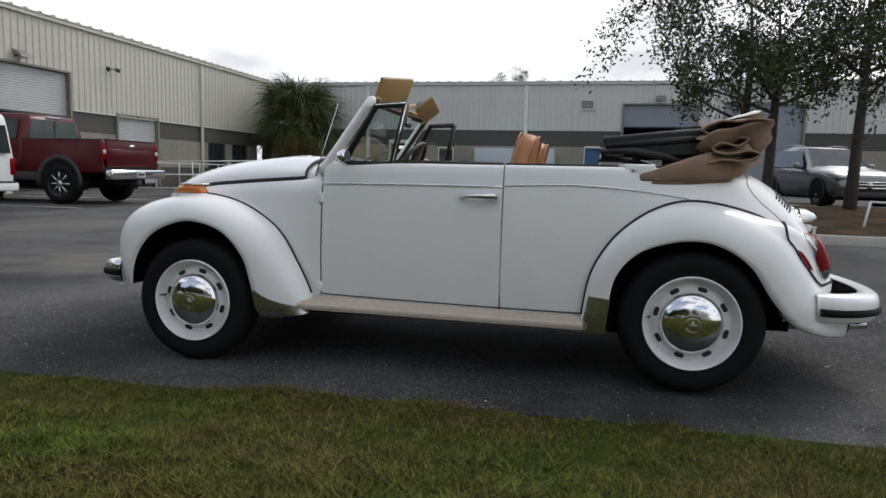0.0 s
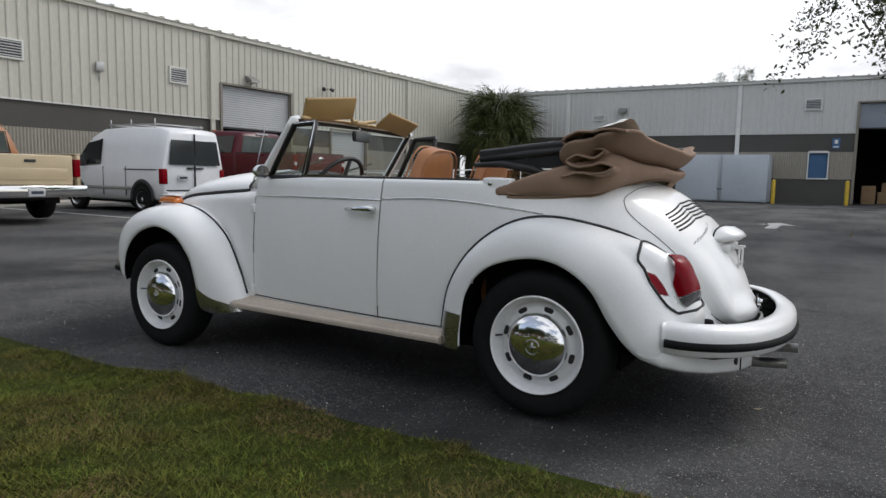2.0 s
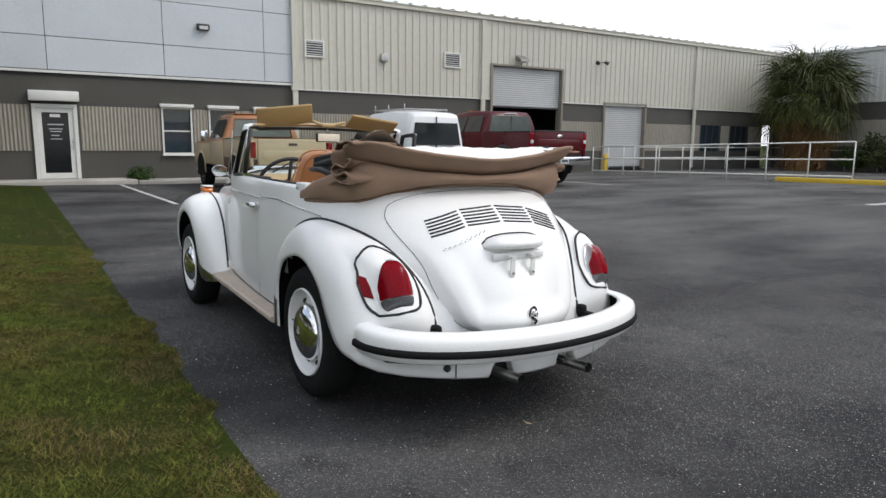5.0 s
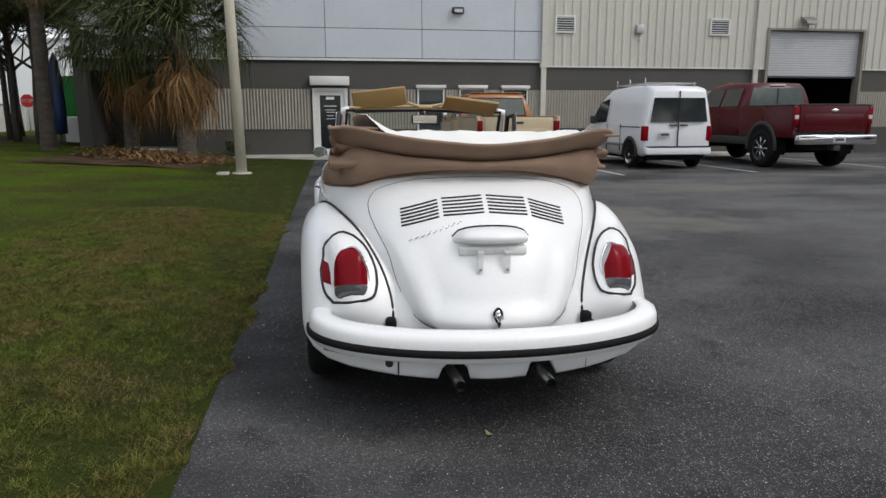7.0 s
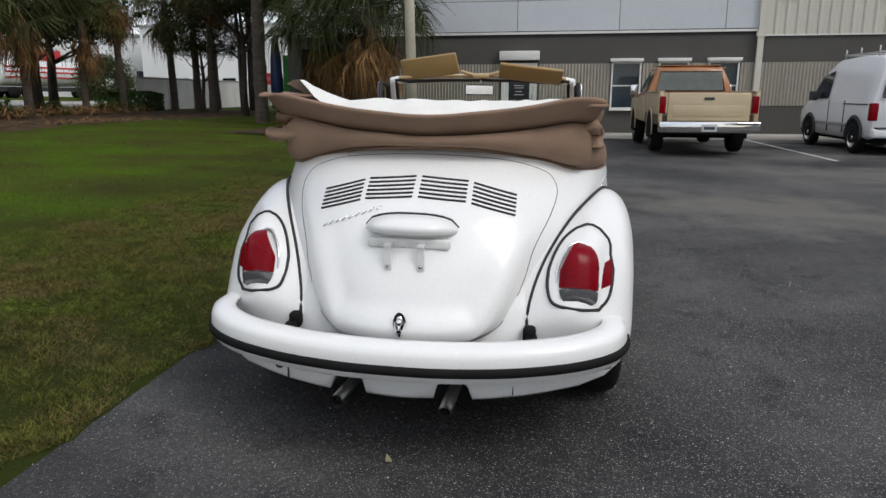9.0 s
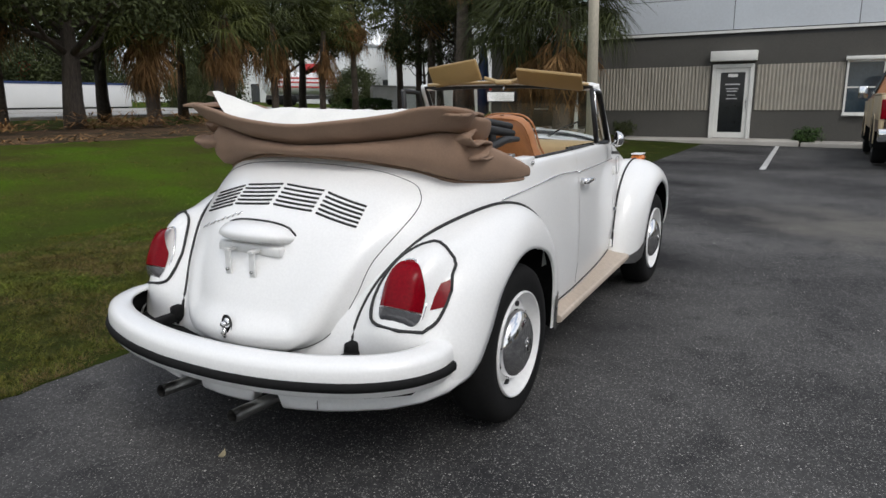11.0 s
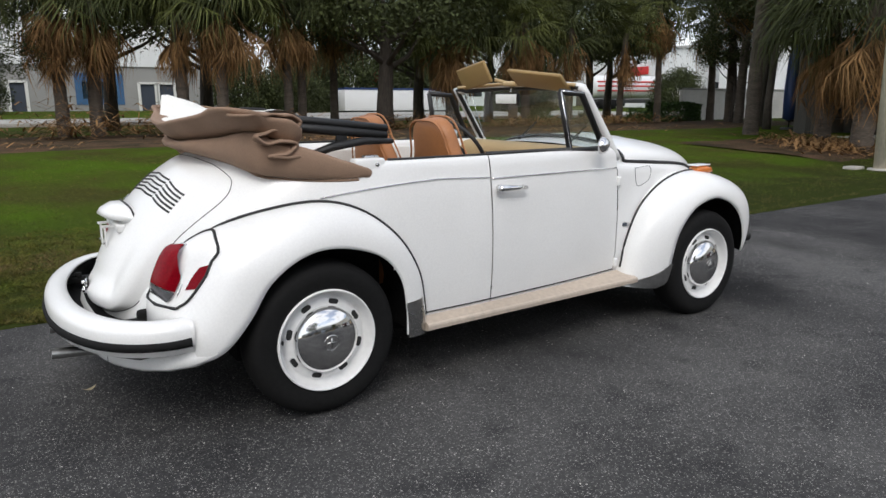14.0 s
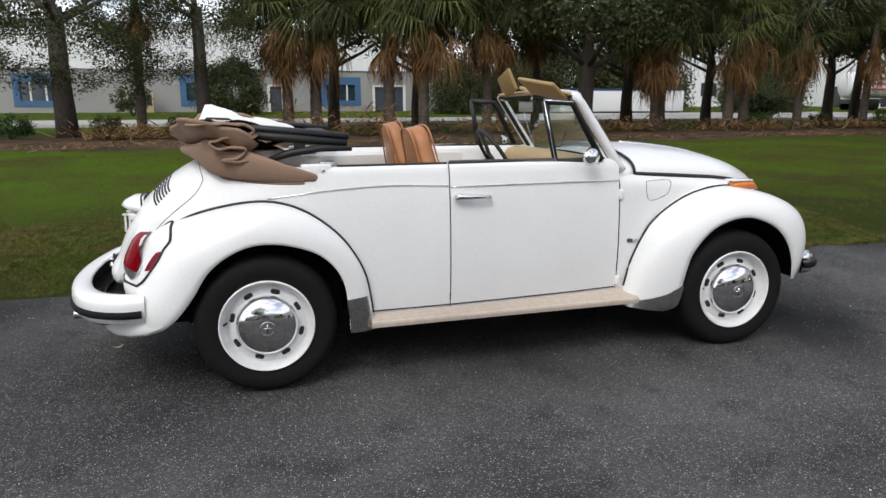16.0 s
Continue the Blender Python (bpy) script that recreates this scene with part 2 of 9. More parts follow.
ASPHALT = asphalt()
SOIL = mat("turf_soil", (0.056, 0.100, 0.007), 0.95, var=0.4, scale=0.8, fine=35, bump=0.8, depth=0.03, c2=(0.050, 0.052, 0.012), spec=0.03)
def thatch(m):
    """Close to the lot the lawn is modelled blade by blade over dark thatch."""
    n, l = m.node_tree.nodes, m.node_tree.links
    b = n["Principled BSDF"]
    src = b.inputs["Base Color"].links[0].from_socket
    tc, sep, wob, add, r, x = (n.new("ShaderNode" + k) for k in ("TexCoord", "SeparateXYZ", "TexNoise", "Math", "MapRange", "Mix"))
    l.new(tc.outputs["Object"], sep.inputs[0])
    l.new(tc.outputs["Object"], wob.inputs["Vector"])
    wob.inputs["Scale"].default_value = 0.8
    add.operation = "MULTIPLY_ADD"
    add.inputs[1].default_value = 2.5
    l.new(wob.outputs["Fac"], add.inputs[0])
    l.new(sep.outputs["Y"], add.inputs[2])
    r.inputs["From Min"].default_value, r.inputs["From Max"].default_value = 6.6, 3.6
    r.inputs["To Max"].default_value = 0.9
    l.new(add.outputs[0], r.inputs["Value"])
    x.data_type = "RGBA"
    l.new(r.outputs["Result"], x.inputs["Factor"])
    l.new(src, x.inputs["A"])
    x.inputs["B"].default_value = (0.027, 0.034, 0.009, 1)
    l.new(x.outputs["Result"], b.inputs["Base Color"])


thatch(SOIL)
BLADE = mat("grass_blade", (0.078, 0.114, 0.014), 0.7, var=0.4, scale=1.6, fine=8, bump=0, c2=(0.110, 0.085, 0.026), island=0.7, spec=0.15)
DRY = mat("dry_blade", (0.19, 0.135, 0.062), 0.85, var=0.3, bump=0, island=0.4, spec=0.1)
CONCRETE = mat("concrete", (0.42, 0.40, 0.36), 0.85, var=0.2, scale=1.2, fine=60, bump=0.3, depth=0.006)
ROADTOP = mat("road_concrete", (0.36, 0.35, 0.32), 0.85, var=0.15, scale=0.3, fine=20, bump=0.1)
MULCH = mat("mulch", (0.105, 0.066, 0.042), 0.95, var=0.5, scale=1.5, fine=25, bump=0.9, depth=0.04, c2=(0.040, 0.034, 0.020), spec=0.05)
SIDING = mat("beige_siding", (0.54, 0.525, 0.45), 0.5, var=0.07, scale=0.5, fine=18, bump=0.05, stretch=(1, 1, 0.25))
GREYSIDE = mat("grey_siding", (0.55, 0.55, 0.52), 0.5, var=0.07, scale=0.5, fine=18, bump=0.05, stretch=(1, 1, 0.25))
DARKWALL = mat("dark_stucco", (0.078, 0.075, 0.066), 0.85, var=0.14, scale=0.7, fine=50, bump=0.35, depth=0.006)
CORR = mat("corrugated", (0.31, 0.285, 0.235), 0.55, var=0.16, scale=1.0, fine=22, bump=0.1, stretch=(1, 1, 0.2))
PANEL = mat("grey_panel", (0.52, 0.555, 0.585), 0.45, var=0.05, scale=0.6, fine=20, bump=0.04, rand=0.03)
TRIMWHITE = mat("building_trim", (0.70, 0.70, 0.66), 0.5, var=0.08, bump=0.08)
ROLLUP = mat("rollup_grey", (0.44, 0.45, 0.45), 0.45, var=0.1, scale=0.9, fine=25, bump=0.08)
ROLLBLUE = mat("rollup_bluegrey", (0.25, 0.275, 0.31), 0.45, var=0.1, scale=0.9, fine=25, bump=0.08)
CONTAINER = mat("container_paint", (0.47, 0.51, 0.55), 0.5, var=0.10, scale=0.8, fine=20, bump=0.05)
JAMB = mat("door_jamb", (0.24, 0.215, 0.175), 0.6, var=0.15, bump=0.08)
LAMPGREY = mat("lamp_housing", (0.17, 0.165, 0.155), 0.5, var=0.12, bump=0.05)
GALV = mat("galvanised", (0.46, 0.46, 0.45), 0.4, 0.7, var=0.12, bump=0.05)
YELLOW = mat("yellow_paint", (0.62, 0.42, 0.03), 0.55, var=0.15, bump=0.1)
LINEPAINT = mat("line_paint", (0.55, 0.55, 0.53), 0.8, var=0.35, scale=4, fine=60, bump=0.2, depth=0.003)
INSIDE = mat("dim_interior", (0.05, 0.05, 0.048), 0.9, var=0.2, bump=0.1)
CARTON = mat("carton", (0.36, 0.24, 0.13), 0.8, var=0.1, bump=0.1)
BLUEPAINT = mat("blue_paint", (0.018, 0.042, 0.13), 0.5, var=0.12, bump=0.05)
BLUETRIM = mat("blue_trim", (0.045, 0.12, 0.24), 0.5, var=0.12, bump=0.05)
GREENPAINT = mat("green_paint", (0.03, 0.36, 0.06), 0.5, var=0.1, bump=0.05)
REDPAINT = mat("sign_red", (0.55, 0.03, 0.03), 0.45, var=0.1, bump=0.05)
TRUCKRED = mat("ruby_paint", (0.072, 0.0016, 0.005), 0.30, 0.0, var=0.08, bump=0, spec=0.35)
VANWHITE = mat("van_white", (0.76, 0.77, 0.78), 0.35, var=0.04, bump=0.02, coat=0.4)
TANPAINT = mat("tan_paint", (0.50, 0.40, 0.25), 0.4, var=0.06, bump=0.02, coat=0.3)
RUSTPAINT = mat("copper_paint", (0.36, 0.15, 0.055), 0.4, var=0.06, bump=0.02, coat=0.3)
BROWNPAINT = mat("brown_lower", (0.10, 0.065, 0.045), 0.5, var=0.1, bump=0.03)
SILVER = mat("silver_paint", (0.16, 0.165, 0.17), 0.25, 0.6, var=0.05, bump=0, coat=0.7)
DARKTRIM = mat("dark_trim", (0.035, 0.035, 0.036), 0.6, var=0.15, bump=0.1)
PLATE = mat("plate_face", (0.55, 0.55, 0.55), 0.5, var=0.1, bump=0)
INK = mat("dark_ink", (0.04, 0.05, 0.07), 0.6, var=0.1, bump=0)
BARK = mat("oak_bark", (0.075, 0.062, 0.050), 0.95, var=0.35, scale=3, fine=22, bump=0.9, depth=0.03, stretch=(1, 1, 0.3))
PALMBARK = mat("palm_bark", (0.105, 0.085, 0.066), 0.95, var=0.35, scale=4, fine=20, bump=0.9, depth=0.03, stretch=(0.6, 0.6, 2.2))
FROND = mat("palm_green", (0.098, 0.112, 0.030), 0.55, var=0.2, scale=0.8, fine=6, bump=0, island=0.4, spec=0.2)
FRONDDARK = mat("palm_deep_green", (0.058, 0.070, 0.022), 0.6, var=0.2, scale=0.8, fine=6, bump=0, island=0.4, spec=0.2)
FRONDDEAD = mat("palm_dead", (0.26, 0.150, 0.066), 0.8, var=0.25, scale=0.8, fine=6, bump=0, island=0.45, spec=0.1)
OAKLEAF = mat("oak_leaf", (0.052, 0.064, 0.022), 0.6, var=0.2, scale=1.2, fine=5, bump=0, island=0.45, spec=0.2)
SHRUBLEAF = mat("shrub_leaf", (0.045, 0.085, 0.022), 0.6, var=0.2, scale=1.2, fine=5, bump=0, island=0.45, spec=0.2)
POLEPAINT = mat("pole_concrete", (0.62, 0.56, 0.45), 0.7, var=0.14, scale=2, fine=40, bump=0.15, stretch=(1, 1, 0.3))


# ---- mesh helpers ----
def mesh(name, verts, faces, smooth=False):
    me = bpy.data.meshes.new(name)
    me.from_pydata([tuple(v) for v in verts], [], faces)
    if smooth:
        me.polygons.foreach_set("use_smooth", [True] * len(me.polygons))
    me.update()
    return me


def part(name, g, material, parent=None, label="", smooth=True):
    """Links one mesh object, under a thing or a part."""
    data = g if isinstance(g, bpy.types.Mesh) else mesh(name, g[0], g[1], smooth)
    if not data.materials:
        data.materials.append(material)
    ob = new(name, data)
    if parent is not None:
        ob.parent = parent
    return tagged(ob, label=label)


def thing(name, m, label, category, group="", kind=""):
    ob = new(name)
    ob.empty_display_size = 0.1
    ob.matrix_world = m
    return tagged(ob, label, category, group, kind)


def join(*gs):
    vs, fs = [], []
    for v, f in gs:
        k = len(vs)
        vs += list(v)
        fs += [tuple(i + k for i in q) for q in f]
    return vs, fs


def moved(g, m):
    return [m @ Vector(v) for v in g[0]], g[1]


def mirrored(g):
    return [(v[0], -v[1], v[2]) for v in g[0]], [tuple(reversed(f)) for f in g[1]]


def box(x0, x1, y0, y1, z0, z1, bev=0.0):
    """A box; bev chamfers its edges."""
    if not bev:
        v = [(x, y, z) for x in (x0, x1) for y in (y0, y1) for z in (z0, z1)]
        return v, [(0, 1, 3, 2), (4, 6, 7, 5), (0, 4, 5, 1), (2, 3, 7, 6), (0, 2, 6, 4), (1, 5, 7, 3)]
    b = bmesh.new()
    bmesh.ops.create_cube(b, size=1)
    for q in b.verts:
        q.co = Vector(((x0 + x1) / 2 + q.co.x * (x1 - x0), (y0 + y1) / 2 + q.co.y * (y1 - y0), (z0 + z1) / 2 + q.co.z * (z1 - z0)))
    bmesh.ops.bevel(b, geom=b.edges[:], offset=bev, segments=2, affect="EDGES", profile=0.5)
    b.verts.index_update()
    g = [tuple(q.co) for q in b.verts], [tuple(q.index for q in f.verts) for f in b.faces]
    b.free()
    return g


def spline(pts, n):
    """Catmull-Rom through pts, n points evenly along the list."""
    p = np.array(pts, float)
    q = np.vstack([2 * p[0] - p[1], p, 2 * p[-1] - p[-2]])
    out = []
    for u in np.linspace(0, len(p) - 1, n):
        i = min(int(u), len(p) - 2)
        t = u - i
        a, b, c, d = q[i:i + 4]
        out.append(0.5 * (2 * b + (c - a) * t + (2 * a - 5 * b + 4 * c - d) * t * t + (3 * b - a - 3 * c + d) * t ** 3))
    return np.array(out)


def grid(rows, close=False, flip=False):
    """A sheet through rows of points; close joins each row's end to its start."""
    nr, nc = len(rows), len(rows[0])
    vs = [tuple(p) for r in rows for p in r]
    fs = []
    for i in range(nr - 1):
        for j in range(nc if close else nc - 1):
            k = (j + 1) % nc
            q = (i * nc + j, i * nc + k, (i + 1) * nc + k, (i + 1) * nc + j)
            fs.append(tuple(reversed(q)) if flip else q)
    return vs, fs


def tube(pts, r, n=8, caps=True, flat=1.0, up=(0, 0, 1)):
    """A rod along pts; r: one radius, or one for each point; flat squeezes it along up."""
    pts = [Vector(p) for p in pts]
    rows = []
    for i, p in enumerate(pts):
        d = (pts[min(i + 1, len(pts) - 1)] - pts[max(i - 1, 0)]).normalized()
        u = Vector(up)
        if abs(d.dot(u)) > 0.95:
            u = Vector((1, 0, 0))
        s = d.cross(u).normalized()
        t = s.cross(d)
        q = r[i] if hasattr(r, "__len__") else r
        rows.append([p + (s * math.cos(a) + t * math.sin(a) * flat) * q for a in (2 * math.pi * k / n for k in range(n))])
    v, f = grid(rows, True)
    if caps:
        f += [tuple(reversed(range(n))), tuple(range(len(v) - n, len(v)))]
    return v, f


def lathe(profile, n=32, axis="y"):
    """Turns (radius, along) pairs round an axis."""
    rows = []
    for r, a in profile:
        ring = []
        for k in range(n):
            c, s = r * math.cos(2 * math.pi * k / n), r * math.sin(2 * math.pi * k / n)
            ring.append((c, a, s) if axis == "y" else (c, s, a) if axis == "z" else (a, c, s))
        rows.append(ring)
    return grid(rows, True, axis == "y")


def slab(poly, a0, a1, axis="y"):
    """A flat outline pushed from a0 to a1 along an axis; outline in the other two axes, in order."""
    def pt(u, v, a):
        return (u, a, v) if axis == "y" else (a, u, v) if axis == "x" else (u, v, a)
    n = len(poly)
    vs = [pt(u, v, a) for a in (a0, a1) for u, v in poly]
    fs = [tuple(range(n)), tuple(reversed(range(n, 2 * n)))]
    fs += [(i, i + n, (i + 1) % n + n, (i + 1) % n) for i in range(n)]
    return vs, fs


def smooth_step(a, b, v):
    t = min(1, max(0, (v - a) / (b - a)))
    return t * t * (3 - 2 * t)


def land(x, y):
    """The height of the ground: a flat lot, a low bank of grass, a street that climbs."""
    lot = 0.30 * smooth_step(-8, -30, y) * smooth_step(-2.5, -7, x)
    bank = 0.13 * smooth_step(1.3, 2.6, y) * (1 - 0.6 * smooth_step(5, 10, x) * smooth_step(4.5, 3.0, y)) + 0.32 * smooth_step(2.4, 11, y)
    lean = 0.0135 * max(-3.0, min(1.3, y)) * smooth_step(-9, -3.5, y)
    lean -= 0.032 * smooth_step(0.3, 1.2, x) * smooth_step(3.4, 1.8, x) * smooth_step(-0.3, 0.75, y) * smooth_step(2.0, 1.2, y)
    return lean + lot + bank + max(0, y - 22) * 0.0235 * (1 if y < 70 else 70 / y)

# ---- the ground ----
def ground_sheet():
    far = [-900, -500, -250, -120, -80]
    xs = far + list(np.arange(-60, -15, 3.0)) + list(np.arange(-15, 26, 1.0)) + list(np.arange(26, 80, 4.0)) + [-v for v in reversed(far)]
    ys = far + list(np.arange(-60, -12, 2.0)) + list(np.arange(-12, 0.9, 1.5)) + [1.12, 1.2] + list(np.arange(1.4, 14, 0.4)) + list(np.arange(14, 79, 1.5)) + [-v for v in reversed(far)]
    rows = []
    for y in ys:
        rows.append([(x, y, land(x, y) - (0.05 if y < 1.19 else 0.0)) for x in xs])
    return grid(rows)


EDGE = [(-60, 1.30), (-6, 1.30), (-3.0, 1.33), (-2.0, 1.27), (-1.0, 1.25), (0, 1.20), (0.8, 1.22), (1.8, 1.30), (3.5, 1.24), (5.2, 1.28), (9, 1.52),
        (13.3, 1.62), (15.2, 1.7), (16.9, 1.7)]


def edge_y(x):
    for (a, p), (b, q) in zip(EDGE, EDGE[1:]):
        if a <= x <= b:
            return p + (q - p) * (x - a) / (b - a) + 0.035 * math.sin(x * 7.3) + 0.02 * math.sin(x * 19.1)
    return 1.3


tagged(part("ground", ground_sheet(), SOIL), "short patchy turf over brown soil reaching the horizon", "ground", kind="structure")


def lot_sheet():
    xs = list(np.arange(-60, -9, 3.0)) + list(np.arange(-9, 17, 0.12)) + [17.0, 18.25]
    rows = []
    for x in xs:
        e = edge_y(x) if x < 16.9 else 6.0
        ys = [-60, -45, -34, -28, -25, -22, -19, -16, -14, -12, -10, -8, -5, -2, -0.6, -0.3, 0, 0.25, 0.5, 0.75, 1.0, e - 0.05, e]
        rows.append([(x, y, land(x, min(y, 1.2)) + (0.0 if y < e - 0.01 else -0.03)) for y in ys])
    return grid(rows)


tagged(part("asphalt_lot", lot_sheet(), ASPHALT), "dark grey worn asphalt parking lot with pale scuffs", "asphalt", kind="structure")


def line_strip(x0, y0, x1, y1, w):
    d = Vector((x1 - x0, y1 - y0, 0)).normalized()
    s = Vector((-d.y, d.x, 0)) * w / 2
    n = 12
    rows = []
    for i in range(n + 1):
        p = Vector((x0 + (x1 - x0) * i / n, y0 + (y1 - y0) * i / n, 0))
        rows.append([(q.x, q.y, land(q.x, q.y) + 0.005) for q in (p - s, p + s)])
    return grid(rows, flip=True)


for x0, y0, x1, y1 in ((9.9, -0.85, 16.8, -0.72), (10.2, -5.9, 16.8, -5.9), (10.2, -9.2, 16.8, -9.2), (10.4, -13.4, 16.8, -13.4)):
    tagged(part("parking_line", line_strip(x0, y0, x1, y1, 0.1), LINEPAINT), "worn white parking line painted on asphalt", "line marking", "parking lines", "structure")
arrow = [(-0.12, 0), (0.12, 0), (0.12, 1.5), (0.42, 1.5), (0, 2.5), (-0.42, 1.5), (-0.12, 1.5)]
for ax, ay, at in ((-0.80, -13.1, 3.14), (3.0, -13.2, 3.10)):
    av = [(ax + math.cos(at) * u - math.sin(at) * v, ay + math.sin(at) * u + math.cos(at) * v) for u, v in arrow]
    tagged(part("lot_arrow", ([(u, v, land(u, v) + 0.012) for u, v in av], [tuple(range(7))]), LINEPAINT), "worn white arrow painted on asphalt", "line marking", "lot arrows", "structure")

# ---- scuffs, chips of gravel and one fallen leaf on the asphalt ----
rng = np.random.default_rng(4)
cv, cf = [], []
for k in range(16000):
    if rng.random() < 0.75:
        x, y = rng.uniform(-4.5, 4), rng.uniform(-3.4, 1.2)
    else:
        x, y = rng.uniform(-6, 12), rng.uniform(-7, 1.2)
    r = rng.uniform(0.0012, 0.0032) * (1.6 if rng.random() < 0.1 else 1)
    a = rng.uniform(0, 6.28)
    z = land(x, y)
    b0 = len(cv)
    for q in range(4):
        cv.append((x + r * math.cos(a + q * 1.57) * rng.uniform(0.6, 1.3), y + r * math.sin(a + q * 1.57), z + 0.001))
    cv.append((x, y, z + r * 0.8))
    cf += [(b0, b0 + 1, b0 + 4), (b0 + 1, b0 + 2, b0 + 4), (b0 + 2, b0 + 3, b0 + 4), (b0 + 3, b0, b0 + 4)]
GRAVEL = mat("gravel_chip", (0.40, 0.385, 0.355), 0.85, var=0.3, bump=0, island=0.7)
tagged(part("gravel", (cv, cf), GRAVEL), "tiny pale chips of gravel scattered on asphalt", "gravel", kind="stuff")


def leaf_shape(l, w):
    top = [(-l / 2 + l * i / 6, w * math.sin(math.pi * i / 6) / 2) for i in range(7)]
    v = [(x, y, 0.006 + 0.012 * (2 * x / l) ** 2) for x, y in top] + [(x, -y, 0.004 + 0.012 * (2 * x / l) ** 2) for x, y in top]
    return v, [(i, i + 1, i + 8, i + 7) for i in range(6)]


PALELEAF = mat("pale_leaf", (0.42, 0.36, 0.22), 0.7, var=0.15, bump=0.1)
fallen = part("fallen_leaf", leaf_shape(0.06, 0.022), PALELEAF)
fallen.matrix_world = pose(-1.985, 0.035, 0.0, 0, 0, 25)
tagged(fallen, "small dry pale leaf lying on asphalt", "leaf")

# ---- turf ----
def lumps(x, y, cell, seed):
    """Smooth random values from 0 to 1 on a square lattice of the given cell."""
    g = np.random.default_rng(seed).random((256, 256))
    u, v = x / cell, y / cell
    i, j = np.floor(u).astype(int), np.floor(v).astype(int)
    fu, fv = u - i, v - j
    fu, fv = fu * fu * (3 - 2 * fu), fv * fv * (3 - 2 * fv)
    a, b, c, d = g[i % 256, j % 256], g[(i + 1) % 256, j % 256], g[i % 256, (j + 1) % 256], g[(i + 1) % 256, (j + 1) % 256]
    return (a * (1 - fu) + b * fu) * (1 - fv) + (c * (1 - fu) + d * fu) * fv


def turf(name, count, xr, yr, hgt, material, seed, label, dense=lambda x, y: 1.0):
    r = np.random.default_rng(seed)
    x = np.sort(r.uniform(*xr, count))
    y = r.uniform(*yr, count)
    keep = np.array([yy > edge_y(xx) - 0.04 and r.random() < dense(xx, yy) for xx, yy in zip(x, y)])
    x, y = x[keep], y[keep]
    n = len(x)
    z = np.array([land(a, b) for a, b in zip(x, y)]) - 0.004
    a = r.uniform(0, 2 * np.pi, n)
    tuft = lumps(x, y, 0.055, 71) * 0.6 + lumps(x, y, 0.16, 72) * 0.4
    tall = r.uniform(0.25, 1.0, n) ** 1.4 * hgt * (0.30 + 1.5 * tuft ** 1.5)
    wide = r.uniform(0.0012, 0.0028, n) * (hgt / 0.030) ** 0.5
    lean = r.uniform(0.4, 1.9, n) * tall + r.uniform(0, 0.006, n)
    la = r.uniform(0, 2 * np.pi, n)
    v = np.empty((n, 4, 3))
    v[:, 0] = np.c_[x - np.cos(a) * wide, y - np.sin(a) * wide, z]
    v[:, 1] = np.c_[x + np.cos(a) * wide, y + np.sin(a) * wide, z]
    v[:, 2] = np.c_[x + np.cos(a) * wide * 0.7 + np.cos(la) * lean * 0.4, y + np.sin(a) * wide * 0.7 + np.sin(la) * lean * 0.4, z + tall * 0.62]
    v[:, 3] = np.c_[x + np.cos(la) * lean, y + np.sin(la) * lean, z + tall]
    me = bpy.data.meshes.new(name)
    me.vertices.add(n * 4)
    me.vertices.foreach_set("co", v.ravel())
    me.loops.add(n * 3)
    base = np.arange(n)[:, None] * 4
    me.loops.foreach_set("vertex_index", (base + np.array([0, 1, 3])).ravel())
    me.polygons.add(n)
    me.polygons.foreach_set("loop_start", np.arange(n) * 3)
    me.update(calc_edges=True)
    me.materials.append(material)
    return tagged(part(name, me, material), label, "grass", kind="stuff")


def patch(x, y):
    """How green the lawn is: 1 in lush spots, low in worn ones."""
    a = noise.noise(Vector((x * 0.9, y * 0.9, 3))) + 0.6 * noise.noise(Vector((x * 2.6, y * 2.6, 7)))
    return 0.25 + 0.75 * smooth_step(-0.45, 0.15, a)


def worn(x, y):
    return smooth_step(0.06, 0.30, noise.noise(Vector((x * 1.9, y * 1.9, 21))) + 0.35 * noise.noise(Vector((x * 5.5, y * 5.5, 23))))


OLIVE = mat("olive_blade", (0.125, 0.118, 0.020), 0.75, var=0.3, scale=1.3, fine=8, bump=0, c2=(0.085, 0.100, 0.016), island=0.5, spec=0.12)
turf("grass", 760000, (-5.6, 4.2), (1.15, 3.6), 0.034, BLADE, 1, "short green lawn grass with dry patches at the edge of asphalt", lambda x, y: patch(x, y) * (1 - 0.75 * worn(x, y)) * smooth_step(3.6, 2.9, y))
turf("grass", 330000, (-5.8, 4.6), (1.12, 3.7), 0.032, OLIVE, 6, "olive-yellow lawn grass lying in a low mat", lambda x, y: (1.15 - 0.6 * patch(x, y)) * (1 - 0.6 * worn(x, y)))
turf("grass", 270000, (-9.0, 15.0), (1.2, 10), 0.038, BLADE, 2, "short green lawn grass on a low bank", patch)
turf("dry_grass", 430000, (-5.2, 4.6), (1.15, 3.5), 0.025, DRY, 3, "dry straw-coloured grass among the green lawn", lambda x, y: 0.14 + 0.86 * worn(x, y))
turf("dry_grass", 42000, (-8.0, 9.0), (1.10, 1.75), 0.026, DRY, 5, "ragged dry grass along the edge of asphalt", lambda x, y: 0.8 if y < edge_y(x) + 0.06 + 0.12 * noise.noise(Vector((x * 2.5, 1, 0))) else 0.0)


